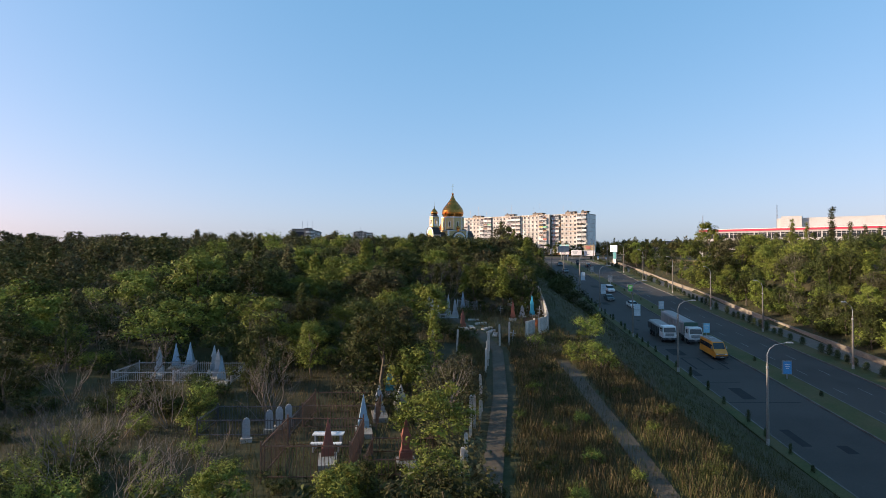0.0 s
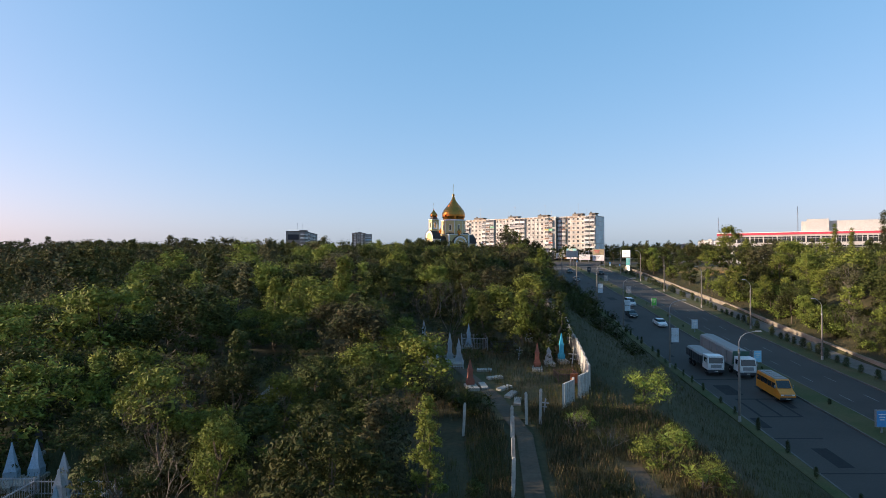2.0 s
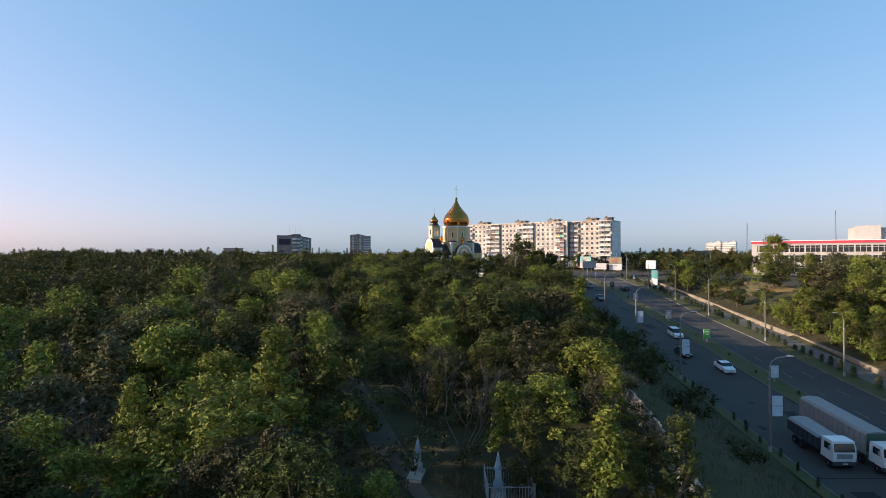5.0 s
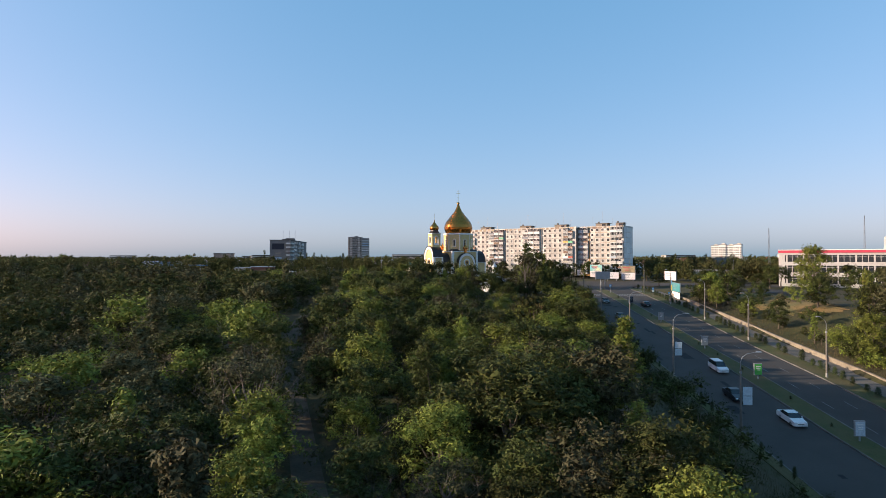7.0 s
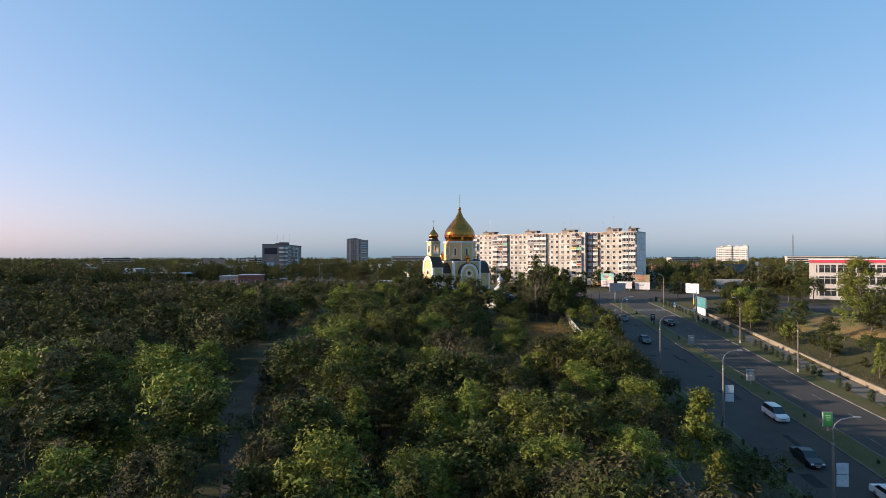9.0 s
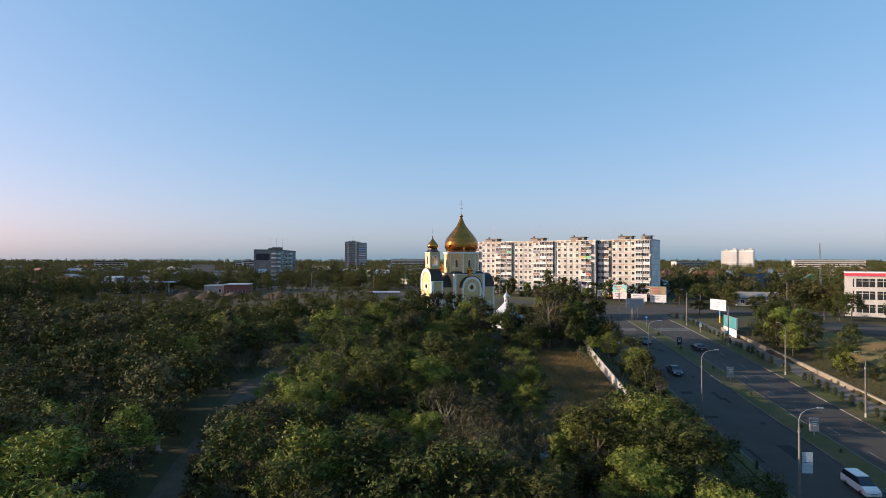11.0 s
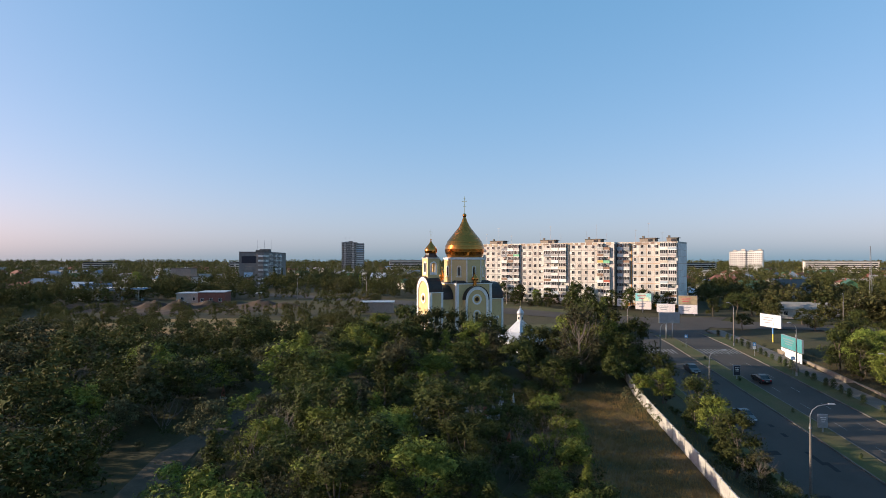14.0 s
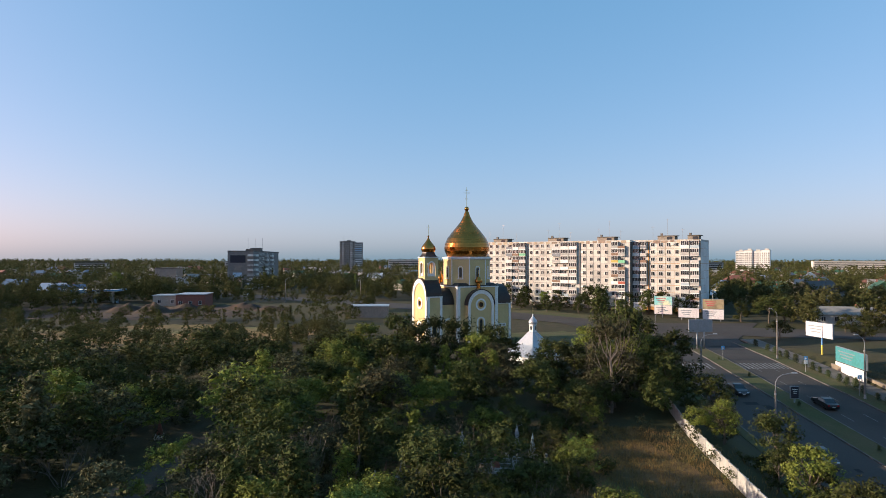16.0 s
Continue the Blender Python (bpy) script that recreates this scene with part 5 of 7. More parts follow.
def car(u, y, away, mat, label, van=False):
    """Front at local -y."""
    e = place_vehicle("car", u, y, away, label, "car")
    L, W = (4.5, 1.78)
    if van:
        low = [(-2.25, 0.3), (2.25, 0.3), (2.28, 0.95), (2.2, 1.1), (-1.3, 1.08), (-2.1, 0.88), (-2.3, 0.6)]
        cab = [(-1.35, 1.06), (2.2, 1.06), (2.0, 1.72), (-0.35, 1.78)]
        roof = [(-0.4, 1.74), (2.02, 1.70), (1.9, 1.80), (-0.2, 1.84)]
    else:
        low = [(-2.2, 0.28), (2.2, 0.28), (2.25, 0.72), (2.15, 0.98), (1.4, 1.0), (-0.95, 0.98), (-2.05, 0.82), (-2.28, 0.55)]
        cab = [(-1.0, 0.97), (1.65, 0.97), (0.95, 1.42), (-0.2, 1.44)]
        roof = [(-0.28, 1.40), (1.0, 1.39), (0.86, 1.46), (-0.12, 1.48)]
    part("body", side_body(Shape(), low, W), mat, e)
    part("cabin_glass", side_body(Shape(), cab, W - 0.1, 0.14, 1.2), M_carglass, e, "dark tinted windows")
    part("roof", side_body(Shape(), roof, W - 0.36), mat, e)
    part("bumper", Shape().box(0, -2.24, 0.42, W - 0.1, 0.16, 0.22), mat, e)
    part("grille", Shape().box(0, -2.3, 0.6, 0.8, 0.06, 0.14), M_pylon, e)
    for sx in (-1, 1):
        part("headlight", Shape().box(sx * 0.66, -2.2, 0.68, 0.36, 0.16, 0.16), M_light, e)
        part("tail_light", Shape().box(sx * 0.68, 2.2, 0.8, 0.3, 0.1, 0.18), M_tail, e)
        part("mirror", Shape().box(sx * 0.95, -0.75, 1.02, 0.16, 0.1, 0.12), mat, e)
        for yy in (-1.35, 1.3):
            wheel(e, sx * (W / 2 - 0.1), yy, 0.31, 0.2)
    part("number_plate", Shape().box(0, -2.335, 0.42, 0.5, 0.02, 0.11), M_plate, e)
    part("number_plate", Shape().box(0, 2.27, 0.6, 0.5, 0.02, 0.11), M_plate, e)
    return e


def minibus(u, y):
    e = place_vehicle("minibus", u, y, False, "yellow minibus with dark windows driving on asphalt", "minibus")
    W = 2.05
    part("body", side_body(Shape(), [(-3.0, 0.45), (3.2, 0.45), (3.25, 2.35), (3.1, 2.7), (-1.5, 2.72), (-2.2, 1.7), (-2.95, 1.25), (-3.15, 0.9)], W, 0.06, 2.3), P_yellow, e)
    part("roof", Shape().box(0, 0.8, 2.76, 1.7, 4.4, 0.14, taper=0.94), P_cream, e)
    for k in range(3):
        part("roof_hatch", Shape().box(0, -0.4 + k * 1.3, 2.86, 0.9, 0.7, 0.1), P_cream, e)
    ws = Shape()
    ws.add([(-0.9, -2.24, 1.72), (0.9, -2.24, 1.72), (0.84, -1.62, 2.6), (-0.84, -1.62, 2.6)], [(0, 1, 2, 3)])
    part("windscreen", ws.add([(-0.9, -2.2, 1.72), (0.9, -2.2, 1.72), (0.84, -1.58, 2.6), (-0.84, -1.58, 2.6)], [(3, 2, 1, 0)]), M_carglass, e)
    for sx in (-1, 1):
        for k in range(5):
            part("side_window", Shape().box(sx * (W / 2 - 0.0), -1.3 + k * 0.95, 1.9, 0.05, 0.82, 0.72), M_carglass, e)
        part("headlight", Shape().box(sx * 0.72, -3.02, 1.0, 0.36, 0.2, 0.24), M_light, e)
        part("mirror", Shape().box(sx * 1.2, -2.1, 1.9, 0.14, 0.12, 0.34), M_pylon, e)
        for yy in (-2.0, 1.9):
            wheel(e, sx * (W / 2 - 0.16), yy, 0.36, 0.24)
    part("bumper", Shape().box(0, -3.12, 0.58, W, 0.2, 0.3), P_grey, e)
    part("grille", Shape().box(0, -3.08, 1.0, 0.9, 0.1, 0.22), M_pylon, e)
    part("number_plate", Shape().box(0, -3.23, 0.58, 0.5, 0.02, 0.11), M_plate, e)


def truck(u, y, trailer, label):
    e = place_vehicle("lorry", u, y, False, label, "lorry")
    W = 2.45
    cab = part("cab", side_body(Shape(), [(-4.0, 0.9), (-1.9, 0.9), (-1.9, 2.95), (-3.7, 3.0), (-3.98, 2.0), (-4.05, 1.4)], W, 0.05, 2.5), P_white, e)
    part("windscreen", Shape().add([(-1.1, -4.02, 1.95), (1.1, -4.02, 1.95), (1.05, -3.8, 2.8), (-1.05, -3.8, 2.8), (-1.1, -3.9, 1.95), (1.1, -3.9, 1.95)], [(0, 1, 2, 3), (0, 4, 5, 1)]), M_carglass, cab)
    for sx in (-1, 1):
        part("side_window", Shape().box(sx * (W / 2), -3.0, 2.3, 0.05, 1.0, 0.7), M_carglass, cab)
        part("headlight", Shape().box(sx * 0.9, -4.05, 1.05, 0.4, 0.14, 0.24), M_light, cab)
        part("mirror", Shape().box(sx * 1.42, -3.7, 2.3, 0.16, 0.12, 0.5), M_pylon, cab)
    part("bumper", Shape().box(0, -4.0, 0.75, W, 0.3, 0.4), P_grey, cab)
    part("grille", Shape().box(0, -4.06, 1.5, 1.6, 0.06, 0.5), M_pylon, cab)
    part("number_plate", Shape().box(0, -4.17, 0.75, 0.5, 0.02, 0.11), M_plate, cab)
    ln = 12.5 if trailer else 6.2
    part("chassis", Shape().box(0, ln / 2 - 2.6, 0.95, 0.9, ln + 2.2, 0.3), P_grey, e)
    b = part("load_bed", Shape().box(0, ln / 2 - 1.5, 2.3 if trailer else 1.85, W + 0.04, ln, 2.1 if trailer else 1.2), P_cream if trailer else P_grey, e)
    part("tarpaulin", Shape().prism([(-W / 2, 0), (W / 2, 0), (W * 0.42, 0.24), (0, 0.36), (-W * 0.42, 0.24)], ln - 0.2, Matrix.Translation((0, -1.4, 3.36 if trailer else 2.46))), P_cream, b, "pale grey tarpaulin")
    for k in range(int(ln / 0.9)):
        for sx in (-1, 1):
            part("stake", Shape().box(sx * (W / 2 + 0.05), -1.3 + k * 0.92, 2.3 if trailer else 1.85, 0.08, 0.1, 2.0 if trailer else 1.2), P_cream if trailer else P_grey, b)
    if trailer:
        part("front_board", Shape().box(0, -1.56, 2.6, W + 0.06, 0.08, 2.0), P_green, b, "dark green front board")
    for sx in (-1, 1):
        for yy in ((-3.2, -0.6, 7.6, 8.9, 10.2) if trailer else (-3.2, 1.9, 3.2)):
            wheel(e, sx * (W / 2 - 0.18), yy, 0.5, 0.3)


minibus(44.8, 99.5)
truck(40.8, 113.0, False, "white-cabbed tipper lorry with a covered dark bed")
truck(45.0, 111.5, True, "white lorry with a long pale grain trailer")
car(41.4, 155.5, False, P_black, "black saloon car on the worn asphalt")
car(45.3, 170, False, P_white, "white people carrier on the worn asphalt", True)
car(44.8, 146.0, False, P_white, "white saloon car on the worn asphalt")
car(41.0, 218.5, False, P_grey, "dark grey saloon car near the junction")
car(43.2, 245.5, False, P_black, "black saloon car in the shade of trees")
car(53.6, 238.5, True, P_black, "black saloon car driving away beside the median")


# ---- cemetery: walls, posts, graves ----
M_wallw = material("white_concrete_panel", (0.46, 0.44, 0.40), (0.31, 0.29, 0.265), 0.8, 0.9, spread=0.12, bump=0.2)
M_gblue = material("grave_blue_paint", (0.28, 0.38, 0.46), (0.22, 0.31, 0.40), 1.5, 0.6, spread=0.2)
M_gsilver = material("grave_silver_paint", (0.34, 0.35, 0.36), (0.24, 0.25, 0.27), 1.5, 0.6, spread=0.15)
M_gbright = material("grave_turquoise_paint", (0.06, 0.38, 0.52), (0.05, 0.30, 0.44), 1.5, 0.6)
M_gred = material("grave_oxide_paint", (0.26, 0.09, 0.06), (0.18, 0.07, 0.05), 1.5, 0.7)
M_rust = material("rusted_iron", (0.16, 0.09, 0.06), (0.09, 0.06, 0.045), 3, 0.85)
M_granite = material("dark_granite", (0.07, 0.07, 0.075), (0.045, 0.045, 0.05), 3, 0.4)

rib = [(-0.95, 0.05)]
for k in range(6):
    q = -0.8 + 0.32 * k
    rib += [(q - 0.06, -0.04), (q - 0.05, -0.09), (q + 0.05, -0.09), (q + 0.06, -0.04)]
rib += [(0.95, -0.04), (0.95, 0.05)]
pan_me = Shape().prism([(x, -v) for x, v in rib], 2.0, Matrix.Rotation(math.pi / 2, 4, "X")).mesh("fence_panel", M_wallw)
pst_me = Shape().box(0, 0, 1.05, 0.14, 0.16, 2.2).mesh("fence_post", M_wallw)


def panel_fence(pts, label, h=1.0):
    x0, y0 = pts[0]
    e = thing("panel_fence", Matrix.Translation((x0, y0, ground_z(x0, y0))), label, "fence")
    for (ax, ay), (bx, by) in zip(pts, pts[1:]):
        n = max(int(math.hypot(bx - ax, by - ay) / 2.0), 1)
        a = math.atan2(by - ay, bx - ax)
        for i in range(n):
            t = (i + 0.5) / n
            x, y = ax + (bx - ax) * t, ay + (by - ay) * t
            m = Matrix.Translation((x - x0, y - y0, ground_z(x, y) - ground_z(x0, y0) - 0.1)) @ Matrix.Rotation(a, 4, "Z") @ Matrix.Diagonal((1, 1, h, 1))
            part("panel", pan_me, None, e, at=m)
            part("post", pst_me, None, e, at=m @ Matrix.Translation((1.0, 0, 0)))


panel_fence([(8.1, 59.2), (11.4, 64.1)], "white ribbed concrete fence panels at the cemetery gate", 0.9)
panel_fence([(11.5, 64.6), (14.3, 86.6), (15.4, 113), (19.5, 150)], "weathered white concrete panel fence along the bank")
panel_fence([(22.4, 168), (24.4, 184.6), (26.2, 203.9), (27.6, 216), (31, 236)], "long white concrete wall beside the dry yard", 0.85)

postm = Shape().box(0, 0, 0.9, 0.17, 0.17, 2.0).box(0, 0, 1.93, 0.12, 0.12, 0.08).mesh("post", M_wallw)
for k, (x, y, lean) in enumerate(((0.8, 26, 2), (1.1, 27.3, -1), (1.5, 32.4, 1), (1.8, 33.8, 0), (2.2, 35.2, 2), (2.4, 37.0, -2), (3.4, 46.8, 1), (3.7, 49, -1), (4.0, 52, 0), (4.3, 55.2, 1), (5.5, 57.1, -1), (6.4, 57.1, 1), (-1.0, 57, 0), (1.3, 55.5, 3))):
    tagged(part("concrete_post", postm, None, at=Matrix.Translation((x, y, ground_z(x, y))) @ Matrix.Rotation(radians(lean), 4, "Y") @ Matrix.Diagonal((1, 1, 0.95 + 0.1 * (k % 3), 1))), "weathered pale concrete fence post beside the path", "post", "fence posts along the path")


def obelisk(x, y, h, mat, label, turn=10, stepped=True):
    e = thing("grave_marker", Matrix.Translation((x, y, ground_z(x, y))) @ Matrix.Rotation(radians(turn), 4, "Z"), label, "grave marker", "graves of the cemetery")
    h *= 0.8
    part("slab", Shape().box(0, 0.2, 0.06, 0.9, 1.9, 0.32), M_conc, e)
    part("base", Shape().box(0, 0.75, 0.35, 0.62, 0.5, 0.5), mat, e)
    if stepped:
        part("collar", Shape().box(0, 0.75, 0.66, 0.5, 0.42, 0.16), mat, e)
        part("shaft", Shape().box(0, 0.75, 0.72 + h * 0.2, 0.42, 0.34, h * 0.4, taper=0.85), mat, e)
        part("collar", Shape().box(0, 0.75, 0.74 + h * 0.42, 0.46, 0.38, 0.1), mat, e)
        part("spire", Shape().lathe([(0.27, 0), (0.02, h * 0.55)], 4, 0, 0.75, 0.78 + h * 0.42, math.pi / 4), mat, e)
    else:
        part("spire", Shape().lathe([(0.40, 0), (0.34, 0.15), (0.02, h)], 4, 0, 0.75, 0.6, math.pi / 4), mat, e)
    part("plaque", Shape().box(0, 0.56, 0.42, 0.3, 0.02, 0.22), M_white, e)


def headstone(x, y, mat, label, turn=0, h=1.1):
    e = thing("headstone", Matrix.Translation((x, y, ground_z(x, y))) @ Matrix.Rotation(radians(turn), 4, "Z"), label, "headstone", "graves of the cemetery")
    part("stone", Shape().prism([(-0.2, 0), (0.2, 0), (0.2, h * 0.82), (0.12, h * 0.95), (0, h), (-0.12, h * 0.95), (-0.2, h * 0.82)], 0.12), mat, e)
    part("plinth", Shape().box(0, 0.05, 0.05, 0.6, 0.36, 0.3), M_conc, e)


def grave_cross(x, y, h, mat, lean=6):
    tagged(part("grave_cross", Shape().box(0, 0, h / 2 - 0.1, 0.08, 0.06, h + 0.2).box(0, 0, h * 0.75, h * 0.5, 0.06, 0.07).box(0, 0, h * 0.5, h * 0.28, 0.06, 0.06), mat, at=Matrix.Translation((x, y, ground_z(x, y))) @ Matrix.Rotation(radians(lean), 4, "Y")), "plain painted metal cross leaning in weeds", "cross", "graves of the cemetery")


def railing(x0, y0, w, d, mat, label, h=1.1, turn=0, gapped=False):
    """A grave enclosure of four sides with posts, rails and pickets."""
    e = thing("grave_railing", Matrix.Translation((x0, y0, ground_z(x0, y0))) @ Matrix.Rotation(radians(turn), 4, "Z"), label, "railing", "grave railings")
    cs = [(0, 0), (w, 0), (w, d), (0, d)]
    for i, (ax, ay) in enumerate(cs):
        part("post", Shape().box(ax, ay, h / 2 - 0.05, 0.07, 0.07, h + 0.35), mat, e)
        if gapped and i == 0:
            continue
        bx, by = cs[(i + 1) % 4]
        ln, a = math.hypot(bx - ax, by - ay), math.degrees(math.atan2(by - ay, bx - ax))
        for z in (0.25, h - 0.08):
            part("rail", Shape().box((ax + bx) / 2, (ay + by) / 2, z, ln, 0.05, 0.05, a), mat, e)
        s = Shape()
        for k in range(1, int(ln / 0.16)):
            t = k * 0.16 / ln
            s.box(ax + (bx - ax) * t, ay + (by - ay) * t, h * 0.55, 0.022, 0.022, h * 0.95)
        tagged(part("picket_infill", s, mat, e), kind="stuff")


# graves by the start of the path
obelisk(-4.4, 32.9, 1.8, M_gblue, "pale blue metal grave pyramid in an iron enclosure", stepped=False)
obelisk(-3.8, 35.6, 1.4, M_gsilver, "silver-painted metal grave pyramid", stepped=True)
obelisk(-5.6, 28.7, 1.8, M_gred, "rusty oxide-red grave pyramid", stepped=False)
obelisk(-1.7, 28.3, 1.9, M_gred, "tall oxide-red stepped grave obelisk beside weeds", stepped=True)
obelisk(-3.6, 40.6, 1.9, M_gbright, "turquoise pointed grave marker under trees", stepped=False)
obelisk(-2.6, 37.6, 1.0, M_gsilver, "white pointed grave marker by bare branches", stepped=False)
tb = thing("grave_table", Matrix.Translation((-6.0, 31.0, ground_z(-6.0, 31.0))), "white-topped table and bench inside a grave enclosure", "table")
part("top", Shape().box(0, 0, 0.72, 1.6, 0.6, 0.06), M_white, tb)
part("bench", Shape().box(0, -0.7, 0.42, 1.6, 0.3, 0.06), M_white, tb)
for sx in (-0.65, 0.65):
    part("leg", Shape().box(sx, 0, 0.35, 0.08, 0.5, 0.7), M_gsilver, tb)
    part("leg", Shape().box(sx, -0.7, 0.2, 0.08, 0.25, 0.42), M_gsilver, tb)
railing(-8.2, 26.6, 4.0, 4.6, M_rust, "rusty iron grave enclosure with high corner posts", 1.7)
railing(-8.0, 33.6, 4.2, 3.4, M_rust, "rusty iron grave enclosure with pickets", 1.5)
railing(-3.6, 27.0, 3.4, 3.2, M_rust, "rusty low grave enclosure in tall weeds", 1.0)
railing(-13.4, 32.2, 5.0, 3.0, M_granite, "dark iron grave railing", 1.1)
for x, y in ((-9.8, 33.3), (-9.4, 33.9), (-9.0, 34.4), (-10.6, 31.8)):
    headstone(x, y, M_gsilver, "narrow white rounded headstone", 12, 1.3)
for x, y, mt in ((-21.8, 47.9, M_gblue), (-21.0, 48.3, M_gblue), (-22.0, 45.4, M_gsilver), (-17.9, 46.0, M_gsilver), (-16.0, 42.5, M_gblue), (-17.0, 44.0, M_gsilver)):
    obelisk(x, y, 1.8, mt, "pale silver-blue metal grave pyramid among weeds", (x * 13) % 25, stepped=mt is M_gsilver)
railing(-24.4, 43.4, 4.6, 4.0, M_gsilver, "pale painted grave railing", 0.9)
railing(-19.6, 42.8, 4.2, 4.0, M_gsilver, "pale painted grave railing", 0.9)
for x, y in ((-23, 52), (-24, 51.5)):
    headstone(x, y, M_granite, "dark granite headstone slab", 8, 1.4)
# graves in the hollow beside the wood
obelisk(-18.2, 59.2, 2.2, M_gsilver, "pale stone pyramid beside a rusty railing", 4, stepped=False)
railing(-17.3, 59.5, 3.4, 3.4, M_rust, "rusty picket railing round a grave", 1.0)
railing(-13.0, 59.4, 3.6, 3.2, M_gsilver, "pale painted grave railing", 1.1)
headstone(-14.6, 63.4, M_gsilver, "small pale headstone in deep shade", 10, 0.8)
headstone(-11.2, 61.0, M_granite, "dark granite headstone slab", -5, 1.0)
# graves in the clearing past the gate
for x, y, h, mt, lb in ((-1.2, 71.6, 2.0, M_gsilver, "white stepped grave marker"), (0.7, 73.3, 2.6, M_gsilver, "white stepped grave spire"), (1.4, 72.2, 2.0, M_gsilver, "white pointed grave marker"), (-0.7, 72.0, 1.6, M_gsilver, "small white grave marker"),
                        (2.7, 80.5, 2.2, M_gblue, "pale blue grave spire behind a railing"), (-2.2, 83, 2.0, M_gsilver, "white pointed grave marker under trees"), (11.2, 73.3, 2.4, M_gbright, "bright blue stepped grave obelisk near the fence"),
                        (8.3, 70.2, 2.0, M_gred, "rusty red stepped grave obelisk in dry grass"), (2.3, 64.5, 1.8, M_gred, "oxide-red grave marker beside the path"), (11.5, 80, 1.9, M_gsilver, "grey pointed grave marker under trees"), (9.6, 84, 1.7, M_gsilver, "grey grave marker under trees"), (9.8, 72.4, 1.0, M_gsilver, "small grey headstone spike")):
    obelisk(x, y, h, mt, lb, (x * 17) % 20 - 10)
railing(-1.8, 70.4, 3.6, 3.6, M_gsilver, "white low grave railing", 0.7)
railing(2.0, 79.2, 2.6, 3.0, M_gsilver, "silver grave railing beside the track", 1.3)
railing(5.0, 77.6, 2.4, 2.2, M_granite, "black iron grave railing", 1.0)
railing(9.4, 66.2, 1.6, 2.2, M_rust, "rusty low grave railing in dry grass", 0.8)
tagged(part("oil_drum", Shape().lathe([(0.3, 0), (0.3, 0.28), (0.32, 0.3), (0.3, 0.33), (0.3, 0.6), (0.32, 0.62), (0.3, 0.65), (0.3, 0.9), (0.27, 0.9)], 16, 10.6, 66.0, ground_z(10.6, 66.0)), material("orange_rust", (0.42, 0.12, 0.04), (0.28, 0.08, 0.03), 4, 0.8)), "rusty orange drum by the fence", "drum")
for x, y, h in ((7.2, 74.5, 1.3), (11.5, 71.0, 1.7), (11.8, 68.5, 1.4), (6.9, 58.6, 1.1)):
    grave_cross(x, y, h, M_gsilver)
for k, (x, y) in enumerate(((3.6, 69.5), (4.3, 67.0), (4.8, 64.2), (5.1, 62.6), (5.4, 61.0), (3.2, 64.8))):
    tagged(part("rubble_slab", Shape().box(0, 0, 0.1, 1.3, 0.5, 0.26, 20 * k), M_conc, at=Matrix.Translation((x, y, ground_z(x, y))) @ Matrix.Rotation(radians(8), 4, "X")), "broken pale concrete slab beside the track", "slab", "rubble beside the track")
# graves glimpsed deeper in the wood
rg = random.Random(77)
n = 0
while n < 46:
    x, y = rg.uniform(-34, 20), rg.uniform(92, 218)
    if min(seg_far(x, y, PATHS[1][0]), seg_far(x, y, PATHS[2][0])) < 3 or x > edge_x(y) - 3 or x > 10 and y > 158:
        continue
    n += 1
    if rg.random() < 0.55:
        obelisk(x, y, rg.uniform(1.5, 2.2), rg.choice((M_gsilver, M_gblue, M_gsilver, M_gred)), "pointed grave marker among trees", rg.uniform(-20, 20), rg.random() < 0.5)
    else:
        headstone(x, y, rg.choice((M_granite, M_gsilver, M_conc)), "weathered headstone among trees", rg.uniform(-20, 20))

# graves in the small clearing before the church wood
for x, y, h, mt, lb in ((-2.8, 203.2, 2.0, M_gblue, "pale blue grave spire in a small clearing"), (1.2, 208.5, 1.8, M_gsilver, "silver grave spire in a small clearing"), (7.2, 209.6, 2.2, M_gsilver, "white stepped grave spire under trees"), (8.6, 207.2, 1.9, M_gblue, "pale blue grave pyramid under trees"), (4.6, 203.0, 1.6, M_gred, "oxide-red grave marker in weeds"), (-4.6, 201.8, 2.1, M_gsilver, "silver grave pyramid in deep shade")):
    obelisk(x, y, h, mt, lb, (x * 17) % 20 - 10, mt is not M_gblue)
for x, y, w, d, mt, lb in ((-2.2, 205.6, 3.6, 2.6, M_gsilver, "pale painted low grave railing"), (3.0, 202.2, 3.2, 2.6, M_gsilver, "pale painted low grave railing"), (-6.2, 200.8, 3.2, 3.0, M_rust, "rusty low grave railing")):
    railing(x, y, w, d, mt, lb, 0.8)
for x, y in ((-0.6, 202.0), (2.2, 206.8), (5.8, 206.2), (9.6, 205.0)):
    headstone(x, y, M_conc, "weathered pale headstone in weeds", x * 5, 1.0)
for x, y, h in ((0.2, 205.2, 1.5), (6.4, 204.0, 1.4)):
    grave_cross(x, y, h, M_gsilver)

# ---- tracks and bare ground ----
for k, (pts, w) in enumerate(PATHS):
    ribbon("track_%d" % (k + 1), pts, w, M_dirt, 0.07, "worn bare track between weeds" if k in (0, 3) else "grey gravel lane through the cemetery wood", "path")


